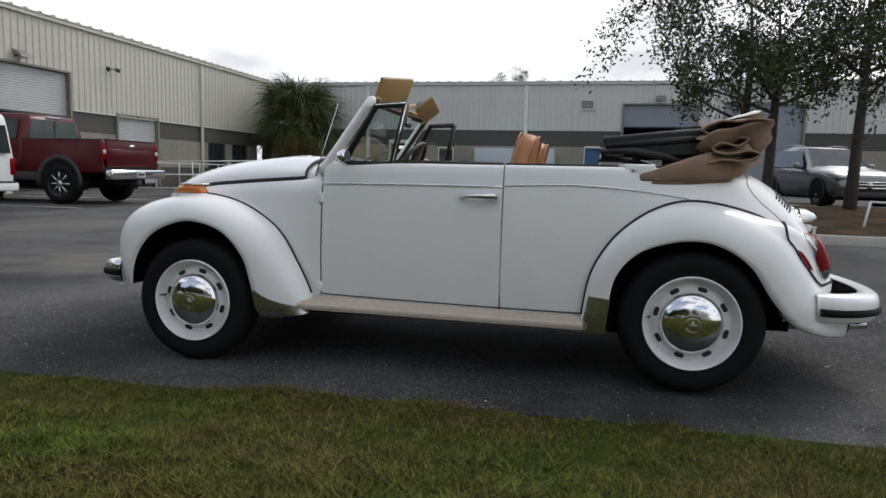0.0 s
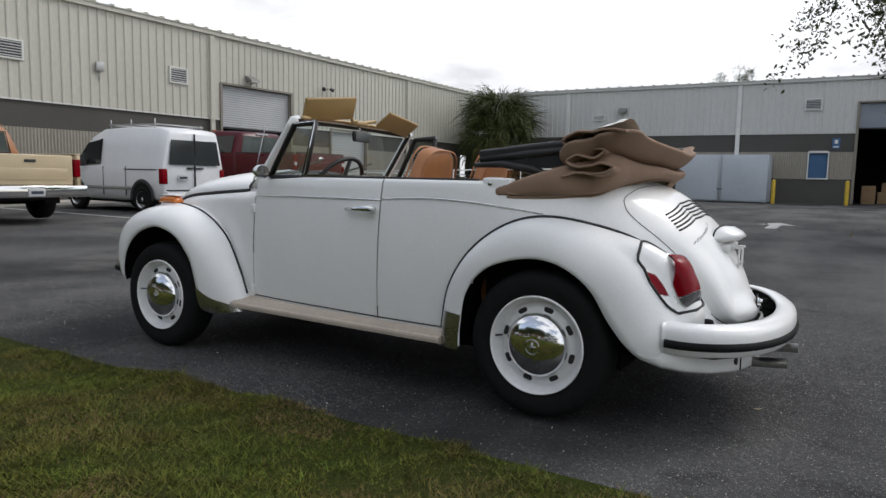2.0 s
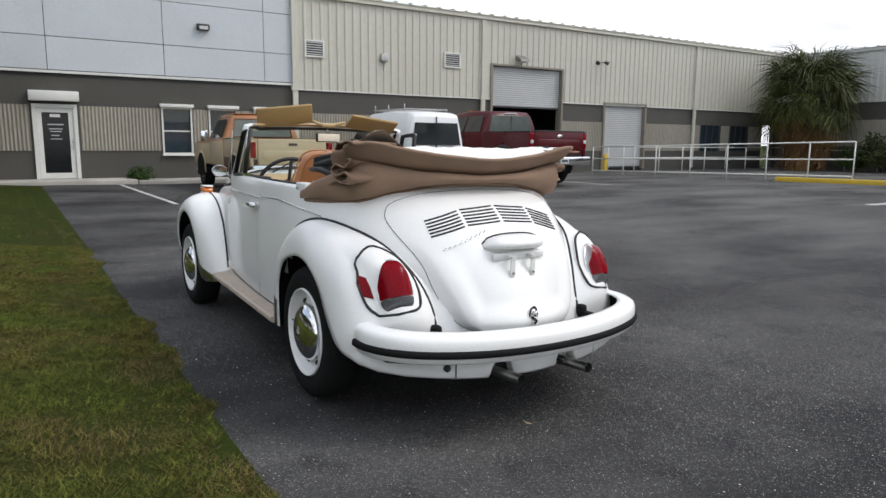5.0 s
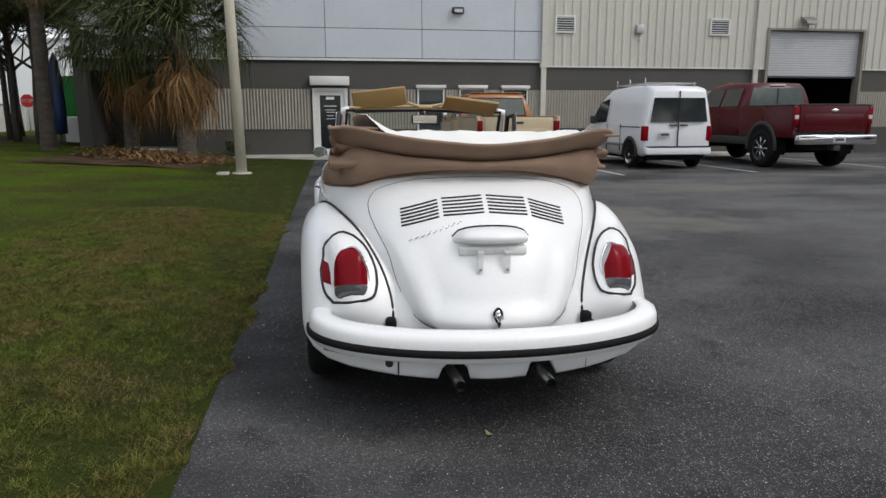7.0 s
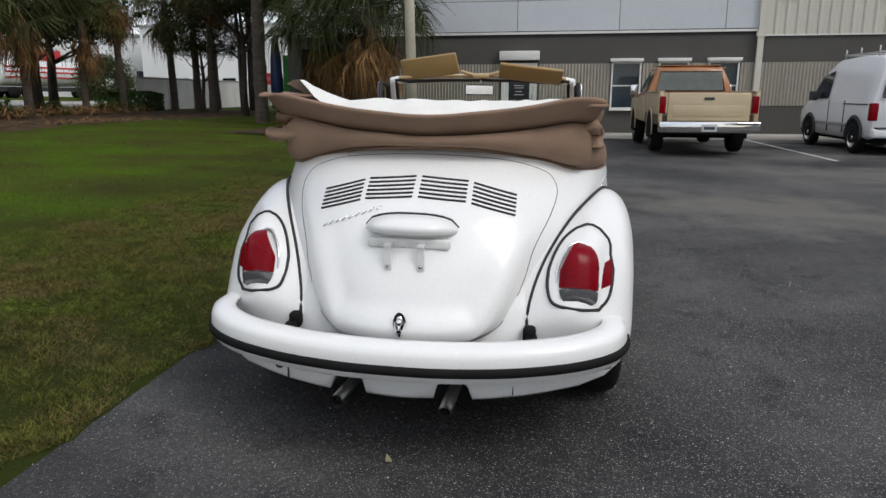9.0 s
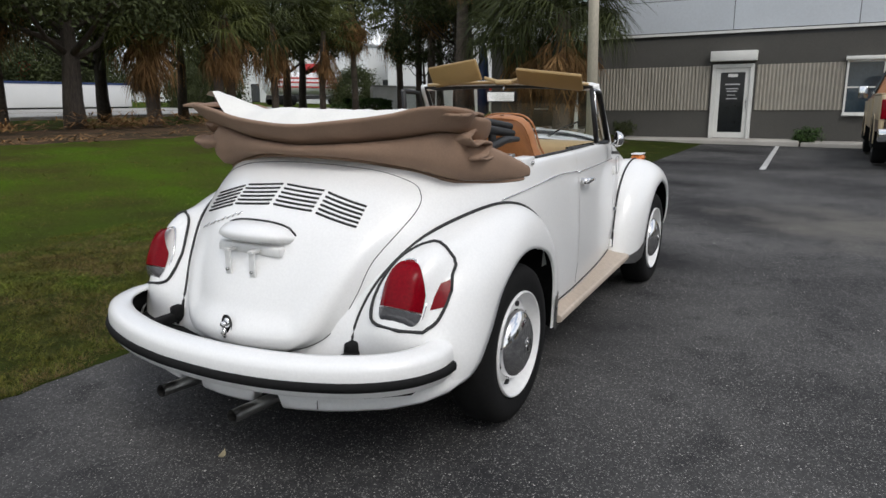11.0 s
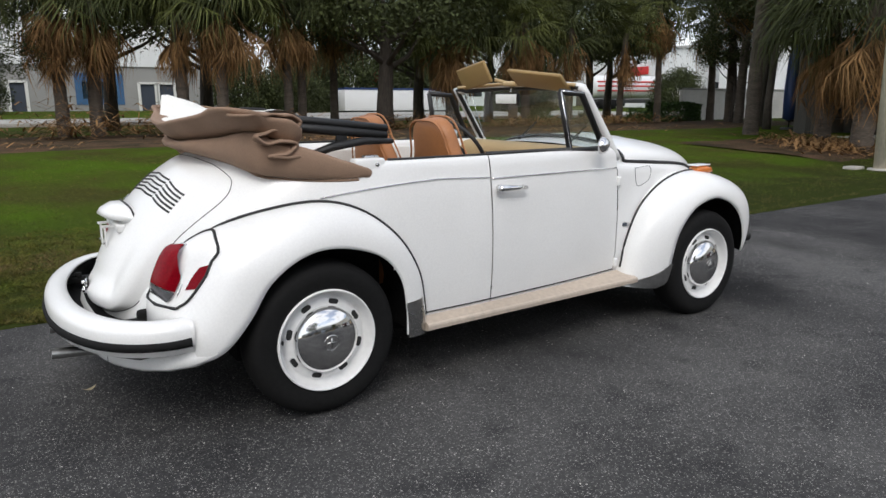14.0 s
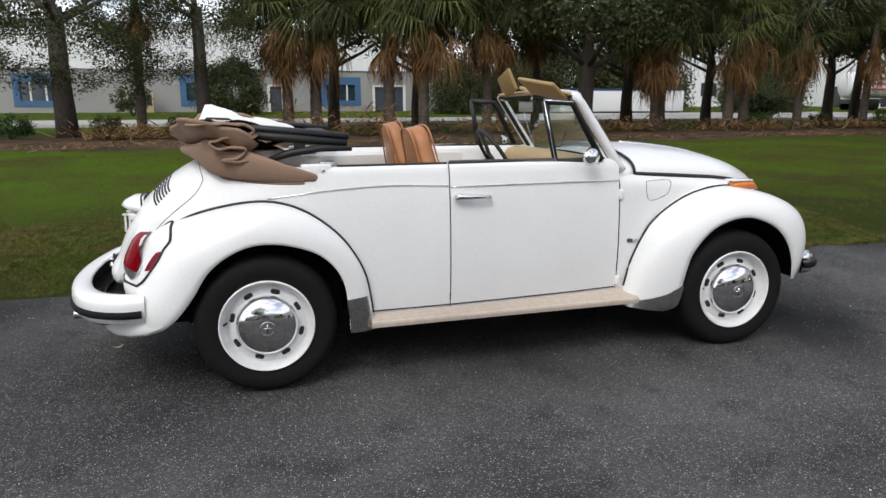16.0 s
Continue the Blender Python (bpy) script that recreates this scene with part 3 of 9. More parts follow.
# ---- walls with openings ----
def holes_wall(along, lo, hi, z0, z1, a0, a1, holes):
    """Blocks of a wall along 'x' or 'y', from lo to hi, with rectangular holes (l, h, zl, zh); a0, a1: its two faces."""
    us = sorted({lo, hi, *[h for q in holes for h in q[:2] if lo < h < hi]})
    gs = []
    for u0, u1 in zip(us, us[1:]):
        cut = sorted((q[2], q[3]) for q in holes if q[0] <= u0 + 1e-6 and q[1] >= u1 - 1e-6)
        z = z0
        spans = []
        for c0, c1 in cut:
            if c0 > z:
                spans.append((z, min(c0, z1)))
            z = max(z, c1)
        if z < z1:
            spans.append((z, z1))
        for s0, s1 in spans:
            if s1 > s0:
                gs.append(box(a0, a1, u0, u1, s0, s1) if along == "y" else box(u0, u1, a0, a1, s0, s1))
    return join(*gs)


def ribs(along, lo, hi, z0, z1, face, out, step, holes, w0=0.03, w1=0.055, shift=0.0):
    """Upright ribs on a wall's face, standing 'out' from it, cut where the holes are."""
    gs = []
    u = lo + shift
    while u < hi:
        z = z0
        spans = []
        for q in sorted((q for q in holes if q[0] - 0.05 < u < q[1] + 0.05), key=lambda q: q[2]):
            if q[2] > z:
                spans.append((z, min(q[2], z1)))
            z = max(z, q[3])
        if z < z1:
            spans.append((z, z1))
        for s0, s1 in spans:
            v = []
            for zz in (s0, s1):
                for du, d in ((-w1, 0), (-w0, out), (w0, out), (w1, 0)):
                    v.append((face + d, u + du, zz) if along == "y" else (u + du, face + d, zz))
            f = [(0, 1, 5, 4), (1, 2, 6, 5), (2, 3, 7, 6), (0, 3, 2, 1), (4, 5, 6, 7)]
            gs.append((v, f))
        u += step
    return join(*gs)


def rollup(along, lo, hi, z0, z1, face, pitch=0.085):
    """A shutter of curved slats."""
    rows = []
    z = z0
    while z < z1:
        for k in range(5):
            zz = min(z + pitch * k / 4.0 * 0.98, z1)
            d = 0.016 * math.sin(math.pi * k / 4)
            rows.append([(face + d * (-1 if along == "y" else 1), u, zz) if along == "y" else (u, face + d, zz) for u in (lo, hi)])
        z += pitch
    return grid(rows)


WX = 18.25
HA = [(-18.26, -14.62, -1, 4.28), (-23.5, -20.9, -1, 3.0), (0.14, 1.22, 0.0, 2.22),
      (-3.0, -2.2, 0.86, 2.18), (-4.4, -3.6, 0.86, 2.18), (-5.85, -5.05, 0.86, 2.18),
      (-29.2, -27.7, 0.9, 2.2), (-31.6, -30.1, 0.9, 2.2), (-34.0, -32.9, 0, 2.3), (5.02, 7.98, 0.0, 2.72)]
tagged(part("wall_east_lower", holes_wall("y", -34.2, 8.1, -0.1, 2.98, WX, WX + 0.25, HA), DARKWALL, smooth=False),
       "dark olive-grey stucco lower wall of a warehouse", "wall", kind="structure")
tagged(part("wall_east_upper", holes_wall("y", -34.2, -6.4, 2.98, 6.0, WX - 0.03, WX + 0.25, HA), SIDING, smooth=False),
       "pale beige ribbed metal upper wall of a warehouse", "wall", kind="structure")
tagged(part("siding_ribs", ribs("y", -34.1, -6.5, 2.98, 5.98, WX - 0.03, -0.035, 0.30, HA), SIDING, smooth=False), "upright ribs of beige metal siding", "siding", kind="structure")
tagged(part("drip_trim", join(box(WX - 0.055, WX - 0.03, -34.1, -18.3, 2.94, 2.985), box(WX - 0.055, WX - 0.03, -14.6, -6.5, 2.94, 2.985)), TRIMWHITE, smooth=False), "thin metal drip edge under the siding", "trim", kind="structure")


def corrugation(along, lo, hi, z0, z1, face, side, holes, pitch=0.098, deep=0.03):
    """A wavy metal band, cut at the holes."""
    us = sorted({lo, hi, *[h for q in holes if q[2] < z1 for h in (q[0] - 0.08, q[1] + 0.08) if lo < h < hi]})
    gs = []
    for u0, u1 in zip(us, us[1:]):
        if any(q[0] - 0.081 <= u0 and q[1] + 0.081 >= u1 and q[2] < z1 for q in holes):
            continue
        n = max(2, int((u1 - u0) / pitch * 6))
        row = []
        for i in range(n + 1):
            u = u0 + (u1 - u0) * i / n
            row.append((u, face + side * (0.006 + deep * (0.5 + 0.5 * math.sin(2 * math.pi * u / pitch)))))
        gs.append(grid([[(d, u, z) if along == "y" else (u, d, z) for u, d in row] for z in (z0, z1)], flip=along == "y"))
    return gs


for g in corrugation("y", -34.1, 8.05, 0.92, 2.19, WX, -1, HA):
    tagged(part("corrugated_band", g, CORR), "beige corrugated metal band set in the dark wall", "cladding", "corrugated bands", "structure")

# light composite panels over the office part
upper = part("wall_office_upper", holes_wall("y", -6.4, 8.1, 2.98, 7.6, WX + 0.02, WX + 0.25, []), DARKTRIM, smooth=False)
tagged(upper, "office wall clad in pale grey composite panels", "wall", kind="structure")
ys = [-6.38, -5.4, -2.32, 0.77, 3.85, 6.93, 8.1]
zs = [3.17, 4.08, 5.35, 6.62, 7.6]
for y0, y1 in zip(ys, ys[1:]):
    for z0, z1 in zip(zs, zs[1:]):
        part("panel", box(WX - 0.03, WX + 0.018, y0 + 0.01, y1 - 0.01, z0 + 0.01, z1 - 0.01), PANEL, upper, smooth=False)
tagged(part("panel_drip", box(WX - 0.07, WX - 0.002, -6.35, 8.1, 3.08, 3.15), TRIMWHITE, smooth=False), "pale metal drip ledge under grey panels", "trim", kind="structure")

for y in (-6.4, -14.12, -27.0):
    tagged(part("downspout", join(box(WX - 0.15, WX - 0.066, y - 0.09, y + 0.09, 0.1, 5.95, 0.012), box(WX - 0.17, WX - 0.066, y - 0.13, y + 0.13, 2.92, 3.06)), SIDING, smooth=False),
           "beige square metal downspout on a warehouse wall", "downspout", "downspouts", "structure")


def eave(along, lo, hi, z, face, side, material):
    """Gutter and the sloping roof's edge, with the ends of its ribs."""
    def bx(u0, u1, d0, d1, z0, z1):
        a, b = sorted((face + side * d0, face + side * d1))
        return box(a, b, u0, u1, z0, z1) if along == "y" else box(u0, u1, a, b, z0, z1)
    gs = [bx(lo, hi, -0.02, 0.14, z - 0.02, z + 0.11), bx(lo, hi, -0.3, 0.17, z + 0.114, z + 0.15)]
    u = lo + 0.2
    while u < hi:
        gs.append(bx(u - 0.05, u + 0.05, -0.25, 0.19, z + 0.15, z + 0.20))
        u += 0.61
    return join(*gs)


tagged(part("eave_east", eave("y", -34.2, -6.4, 6.0, WX, -1, SIDING), SIDING, smooth=False), "beige metal gutter and ribbed roof edge", "eave", kind="structure")
tagged(part("roof_east", ([(WX - 0.1, -34.2, 6.14), (WX - 0.1, -6.4, 6.14), (WX + 18, -6.4, 7.4), (WX + 18, -34.2, 7.4)], [(0, 1, 2, 3)]), GALV), "low-pitched metal warehouse roof", "roof", kind="structure")
tagged(part("wall_office_side", join(box(WX, WX + 18, 8.1, 8.35, -0.1, 7.6)), DARKWALL, smooth=False), "dark stucco end wall of the office block", "wall", kind="structure")
tagged(part("roof_office", box(WX, WX + 18, -6.4, 8.35, 7.6, 7.75), DARKTRIM, smooth=False), "flat roof over the office block", "roof", kind="structure")


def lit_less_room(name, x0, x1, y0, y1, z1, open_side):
    """A hall behind an open door, its dimness put into the colour: floor, back and side walls, roof."""
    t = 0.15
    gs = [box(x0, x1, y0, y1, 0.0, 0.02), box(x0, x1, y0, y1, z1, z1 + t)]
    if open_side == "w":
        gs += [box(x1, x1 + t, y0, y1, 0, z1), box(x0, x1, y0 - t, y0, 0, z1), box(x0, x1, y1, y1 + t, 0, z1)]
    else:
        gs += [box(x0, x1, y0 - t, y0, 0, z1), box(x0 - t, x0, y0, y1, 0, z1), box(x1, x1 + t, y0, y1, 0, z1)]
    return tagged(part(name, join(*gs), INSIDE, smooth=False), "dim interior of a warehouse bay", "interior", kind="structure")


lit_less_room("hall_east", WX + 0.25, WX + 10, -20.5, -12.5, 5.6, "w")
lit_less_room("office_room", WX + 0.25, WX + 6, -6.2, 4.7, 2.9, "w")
# a covered porch in the corner of the office, with a slim white post and a narrow window at its back
tagged(part("porch_walls", join(box(WX + 2.2, WX + 2.35, 4.86, 8.1, -0.1, 2.9), box(WX + 0.25, WX + 2.2, 4.86, 5.0, -0.1, 2.9), box(WX + 0.25, WX + 2.2, 7.96, 8.1, -0.1, 2.9)), DARKWALL, smooth=False), "dark olive-grey walls of a covered porch", "wall", kind="structure")
tagged(part("porch_ceiling", box(WX + 0.25, WX + 2.2, 5.0, 7.96, 2.76, 2.9), DARKWALL, smooth=False), "dark ceiling over a porch", "ceiling", kind="structure")
tagged(part("porch_floor", box(WX - 0.1, WX + 2.2, 5.02, 7.96, 0.0, 0.33, 0.01), CONCRETE, smooth=False), "concrete floor of a covered porch", "floor", kind="structure")
t = thing("porch_post", pose(WX + 0.10, 5.36, 0.33), "slim white metal post under a porch roof", "post", "", "structure")
part("shaft", box(-0.05, 0.05, -0.05, 0.05, 0.0, 2.39, 0.008), TRIMWHITE, t, smooth=False)
part("base_plate", box(-0.09, 0.09, -0.09, 0.09, 0.0, 0.02, 0.004), TRIMWHITE, t, smooth=False)
t = thing("porch_window", pose(WX + 2.2, 7.35, 0.98), "narrow dark window with a white sill on a porch", "window", "", "structure")
part("pane", box(-0.03, 0.0, -0.2, 0.2, 0.0, 1.22), DARKTRIM, t, smooth=False)
part("window_sill", box(-0.07, 0.0, -0.26, 0.26, -0.06, 0.0, 0.006), TRIMWHITE, t, smooth=False)
part("window_head", box(-0.06, 0.0, -0.26, 0.26, 1.22, 1.29, 0.006), TRIMWHITE, t, smooth=False)


def bay_door(name, along, lo, hi, zb, zt, face, side, material, base, label):
    t = thing(name, Matrix.Identity(4), label, "roll-up door", "bay doors", "structure")
    f = face - side * 0.10
    part("shutter", rollup(along, lo + 0.02, hi - 0.02, zb, zt - 0.02, f), material, t)
    a, b = sorted((f - 0.02, f + 0.02))
    part("bottom_bar", box(a, b, lo + 0.02, hi - 0.02, zb - 0.06, zb) if along == "y" else box(lo + 0.02, hi - 0.02, a, b, zb - 0.06, zb), DARKTRIM, t, smooth=False)
    a, b = sorted((face + side * 0.003, face + side * 0.082))
    for u0, u1, z0, z1 in ((lo - 0.10, lo, base, zt), (hi, hi + 0.10, base, zt), (lo - 0.10, hi + 0.10, zt, zt + 0.07)):
        part("jamb", box(a, b, u0, u1, z0, z1) if along == "y" else box(u0, u1, a, b, z0, z1), JAMB, t, smooth=False)
    a, b = sorted((face, face - side * 0.24))
    for u0, u1 in ((lo, lo + 0.02), (hi - 0.02, hi)):
        part("track", box(a, b, u0, u1, base, zt) if along == "y" else box(u0, u1, a, b, base, zt), JAMB, t, smooth=False)
    return t


bay_door("bay_door", "y", -18.26, -14.62, 2.72, 4.28, WX, -1, ROLLUP, 0.05, "half-raised pale grey slatted roll-up door in a warehouse wall")
bay_door("small_rollup_door", "y", -23.5, -20.9, 0.2, 3.0, WX, -1, ROLLUP, 0.1, "closed pale grey slatted roll-up door in a warehouse wall")


def louvre_vent(name, along, u0, u1, z0, z1, face, side):
    t = thing(name, Matrix.Identity(4), "white louvred metal wall vent on ribbed siding", "vent", "wall vents")
    def bx(a0, a1, d0, d1, c0, c1):
        p, q = sorted((face + side * d0, face + side * d1))
        return box(p, q, a0, a1, c0, c1) if along == "y" else box(a0, a1, p, q, c0, c1)
    part("backing", bx(u0, u1, 0.0, 0.04, z0, z1), INK, t, smooth=False)
    for q in ((u0 - 0.05, u1 + 0.05, z0 - 0.05, z0), (u0 - 0.05, u1 + 0.05, z1, z1 + 0.05), (u0 - 0.05, u0, z0, z1), (u1, u1 + 0.05, z0, z1)):
        part("frame", bx(q[0], q[1], 0.0, 0.085, q[2], q[3]), TRIMWHITE, t, smooth=False)
    n = 6
    for i in range(n):
        z = z0 + (z1 - z0) * (i + 0.5) / n
        g = bx(u0, u1, 0.045, 0.078, z - 0.006, z + 0.016)
        part("slat", g, TRIMWHITE, t, smooth=False)
    return t


for y0, y1 in ((-7.42, -6.82), (-13.0, -12.36)):
    louvre_vent("wall_vent", "y", y0, y1, 4.1, 4.56, WX - 0.03, -1)


def flood_lamp(x, y, z, turn, label="small metal floodlight on a warehouse wall"):
    t = thing("wall_lamp", pose(x, y, z, 0, 0, turn), label, "wall lamp", "wall lamps")
    part("back_plate", box(-0.05, 0.0, -0.12, 0.12, -0.08, 0.10, 0.01), LAMPGREY, t)
    part("housing", ([(-0.05, -0.22, -0.02), (-0.05, 0.22, -0.02), (-0.05, 0.22, 0.16), (-0.05, -0.22, 0.16), (-0.42, -0.22, -0.10), (-0.42, 0.22, -0.10), (-0.36, 0.22, 0.0), (-0.36, -0.22, 0.0)],
                     [(0, 1, 2, 3), (4, 7, 6, 5), (0, 4, 5, 1), (3, 2, 6, 7), (0, 3, 7, 4), (1, 5, 6, 2)]), LAMPGREY, t, smooth=False)
    part("lens", box(-0.38, -0.08, -0.18, 0.18, -0.115, -0.10), PLATE, t, smooth=False)
    return t


flood_lamp(WX - 0.03, -15.95, 4.58, 0)
pack = thing("wall_pack", pose(WX - 0.03, -3.49, 4.68), "dark bronze wall-pack lamp on grey panels", "wall lamp")
part("housing", box(-0.16, 0, -0.19, 0.19, -0.09, 0.10, 0.03), DARKTRIM, pack)
part("lens", box(-0.175, -0.158, -0.13, 0.13, -0.07, 0.03), PLATE, pack, smooth=False)
jb = thing("junction_box", pose(WX - 0.065, -9.74, 4.21), "grey metal junction box with conduit on siding", "electrical box")
part("box", box(-0.10, 0, -0.13, 0.13, -0.14, 0.14, 0.012), GALV, jb)
part("conduit", tube([(-0.03, 0.0, -0.14), (-0.03, 0, -0.36), (0.03, 0, -0.42)], 0.014), GALV, jb)
twin = thing("twin_spotlight", pose(WX - 0.065, -20.35, 4.72), "dark twin-head security spotlight on siding", "wall lamp")
part("base", lathe([(0.0, 0), (0.07, 0), (0.07, -0.05), (0, -0.06)], 14, "x"), DARKTRIM, twin)
for s in (-1, 1):
    part("arm", tube([(-0.05, 0, 0), (-0.12, s * 0.12, 0.04), (-0.18, s * 0.22, 0.05)], 0.014), DARKTRIM, twin)
    part("head", tube([(-0.16, s * 0.22, 0.05), (-0.30, s * 0.34, -0.02)], [0.05, 0.085], 12), DARKTRIM, twin)


def wall_window(y0, y1, z0, z1):
    t = thing("window", pose(WX, (y0 + y1) / 2, z0), "white-framed office window with bluish glass and drip hood", "window", "office windows", "structure")
    w, h = (y1 - y0) / 2, z1 - z0
    fr = part("window_frame", join(box(-0.05, 0.1, -w - 0.05, -w, -0.05, h + 0.05), box(-0.05, 0.1, w, w + 0.05, -0.05, h + 0.05), box(-0.05, 0.1, -w, w, -0.05, 0), box(-0.05, 0.1, -w, w, h, h + 0.05)), TRIMWHITE, t, smooth=False)
    part("hood", box(-0.16, -0.0, -w - 0.09, w + 0.09, h + 0.05, h + 0.15, 0.01), TRIMWHITE, t)
    part("window_sill", box(-0.11, 0.05, -w - 0.07, w + 0.07, -0.1, -0.05, 0.008), TRIMWHITE, t)
    part("meeting_rail", box(0.02, 0.06, -w, w, h * 0.5 - 0.02, h * 0.5 + 0.02), TRIMWHITE, t, smooth=False)
    for a, b in ((0.0, h * 0.5 - 0.02), (h * 0.5 + 0.02, h)):
        part("pane", box(0.035, 0.045, -w, w, a, b), OFFICEGLASS, t, smooth=False)
    return t


OFFICEGLASS = mat("office_glass", (0.03, 0.05, 0.065), 0.06, var=0.3, scale=1.5, bump=0, spec=0.6)
DOORGLASS = mat("door_glass", (0.012, 0.014, 0.016), 0.12, var=0.3, scale=1.5, bump=0, spec=0.35)
for y0, y1 in ((-3.0, -2.2), (-4.4, -3.6), (-5.85, -5.05)):
    wall_window(y0, y1, 0.86, 2.18)
for y0, y1 in ((-29.2, -27.7), (-31.6, -30.1)):
    t = thing("storefront_window", pose(WX, (y0 + y1) / 2, 0.9), "dark storefront window with dark mullions", "window", "storefront windows", "structure")
    part("pane", box(0.05, 0.06, -0.75, 0.75, 0, 1.3), OFFICEGLASS, t, smooth=False)
    for u in (-0.75, -0.25, 0.25, 0.70):
        part("mullion", box(0.0, 0.05, u, u + 0.06, 0, 1.3), DARKTRIM, t, smooth=False)

# office door
od = thing("door_1", pose(WX, 0.68, 0.12), "white-framed glass office door with faint white lettering and a white hood", "door", kind="structure")
part("door_frame", join(box(-0.07, 0.1, -0.56, -0.46, 0, 2.1), box(-0.07, 0.1, 0.46, 0.56, 0, 2.1), box(-0.07, 0.1, -0.46, 0.46, 2.0, 2.1)), TRIMWHITE, od, smooth=False)
leaf_d = part("door_leaf", join(box(-0.03, 0.03, -0.455, -0.33, 0.01, 1.995), box(-0.03, 0.03, 0.33, 0.455, 0.01, 1.995), box(-0.03, 0.03, -0.33, 0.33, 0.01, 0.17), box(-0.03, 0.03, -0.33, 0.33, 1.87, 1.995)), TRIMWHITE, od, smooth=False)
part("glass", box(-0.005, 0.005, -0.33, 0.33, 0.17, 1.87), DOORGLASS, leaf_d, smooth=False)
part("door_handle", tube([(-0.035, -0.40, 0.85), (-0.08, -0.40, 0.87), (-0.08, -0.40, 1.12), (-0.035, -0.40, 1.14)], 0.012), STEEL, leaf_d)
for k, (z, w, hh, dy) in enumerate(((1.74, 0.26, 0.085, 0.0), (1.52, 0.40, 0.03, 0), (1.40, 0.34, 0.022, 0), (1.33, 0.28, 0.022, 0), (1.22, 0.22, 0.02, 0.02), (1.12, 0.3, 0.02, 0))):
    part("lettering_bar", box(-0.009, -0.006, dy - w / 2, dy + w / 2, z, z + hh), WHITE_TRIM if k == 0 else PLATE, leaf_d, smooth=False)
part("door_hood", box(-0.24, -0.01, -0.62, 0.62, 2.18, 2.46, 0.015), TRIMWHITE, od)
tagged(part("walkway", box(16.95, WX, -1.2, 7.8, -0.1, 0.12, 0.02), CONCRETE), "pale concrete walkway slab before an office door", "walkway", kind="structure")
tagged(part("wall_kerb", box(17.0, WX, -14.3, -1.25, -0.1, 0.08, 0.02), CONCRETE), "low concrete kerb along a warehouse wall", "kerb", kind="structure")


def rail_run(p, q, posts):
    t = thing("guard_rail", Matrix.Identity(4), "white-painted pipe guard rail with level bars", "railing", "guard rails")
    p, q = Vector(p), Vector(q)
    for h in (0.50, 0.98):
        part("rail", tube([p + Vector((0, 0, h)), q + Vector((0, 0, h))], 0.024), TRIMWHITE, t)
    for i in range(posts):
        b = p.lerp(q, i / (posts - 1))
        part("post", tube([b - Vector((0, 0, 0.1)), b + Vector((0, 0, 0.98))], 0.024), TRIMWHITE, t)
    return t


rail_run((17.0, -20.0, 0.12), (17.0, -33.0, 0.12), 9)
rail_run((16.8, -33.0, 0.02), (9.2, -33.0, 0.02), 6)
ramp = thing("guard_rail", Matrix.Identity(4), "white-painted pipe railing with three bars along a ramp", "railing", "guard rails")
ra, rb_ = Vector((16.5, -18.6, 0.0)), Vector((7.6, -21.6, 0.0))
for h0, h1 in ((0.14, 0.22), (0.62, 0.78), (1.10, 1.36)):
    part("rail", tube([ra + Vector((0, 0, h0)), rb_ + Vector((0, 0, h1))], 0.024), TRIMWHITE, ramp)
for i in range(8):
    b = ra.lerp(rb_, i / 7)
    part("post", tube([b - Vector((0, 0, 0.05)), b + Vector((0, 0, 1.10 + 0.26 * i / 7))], 0.024), TRIMWHITE, ramp)

# ---- the rear warehouse ----
BY = -34.2
HB = [(-6.08, -2.35, -1, 4.77), (-11.2, -7.45, -1, 4.85), (6.92, 7.70, 1.1, 2.32), (9.2, 10.4, 0, 2.45), (-1.2, -0.4, 1.25, 2.45)]
tagged(part("wall_south_lower", holes_wall("x", -40, 18.25, -0.1, 3.36, BY - 0.25, BY, HB), DARKWALL, smooth=False), "dark grey lower wall of the rear warehouse", "wall", kind="structure")
tagged(part("wall_south_upper", holes_wall("x", -40, 18.25, 3.36, 5.85, BY - 0.25, BY + 0.03, HB), GREYSIDE, smooth=False), "pale grey ribbed metal wall of the rear warehouse", "wall", kind="structure")
tagged(part("siding_ribs", ribs("x", -39.9, 18.2, 3.36, 5.82, BY + 0.03, 0.03, 0.30, HB), GREYSIDE, smooth=False), "upright ribs of pale metal siding", "siding", kind="structure")
for g in corrugation("x", -39, 18.0, 1.2, 2.5, BY, 1, HB):
    tagged(part("corrugated_band", g, CORR), "beige corrugated metal band set in a dark wall", "cladding", "corrugated bands", "structure")
tagged(part("eave_south", eave("x", -40, 18.2, 5.85, BY, 1, GREYSIDE), GREYSIDE, smooth=False), "pale metal gutter and ribbed roof edge", "eave", kind="structure")
tagged(part("roof_south", ([(-40, BY + 0.1, 5.99), (18.25, BY + 0.1, 5.99), (18.25, BY - 18, 7.2), (-40, BY - 18, 7.2)], [(0, 1, 2, 3)]), GALV), "low-pitched metal roof of the rear warehouse", "roof", kind="structure")
for x in (11.9, 2.85, -6.85, -16.5):
    tagged(part("downspout", box(x - 0.1, x + 0.1, BY + 0.062, BY + 0.15, 0.3, 5.8, 0.012), TRIMWHITE, smooth=False), "white square metal downspout on a warehouse wall", "downspout", "downspouts", "structure")
bay_door("bay_door", "x", -6.08, -2.35, 3.62, 4.77, BY, 1, ROLLBLUE, 0.05, "half-raised blue-grey slatted roll-up door over a dark bay")
bay_door("bay_door", "x", -11.2, -7.45, 0.30, 4.85, BY, 1, ROLLBLUE, 0.2, "closed blue-grey slatted roll-up door")
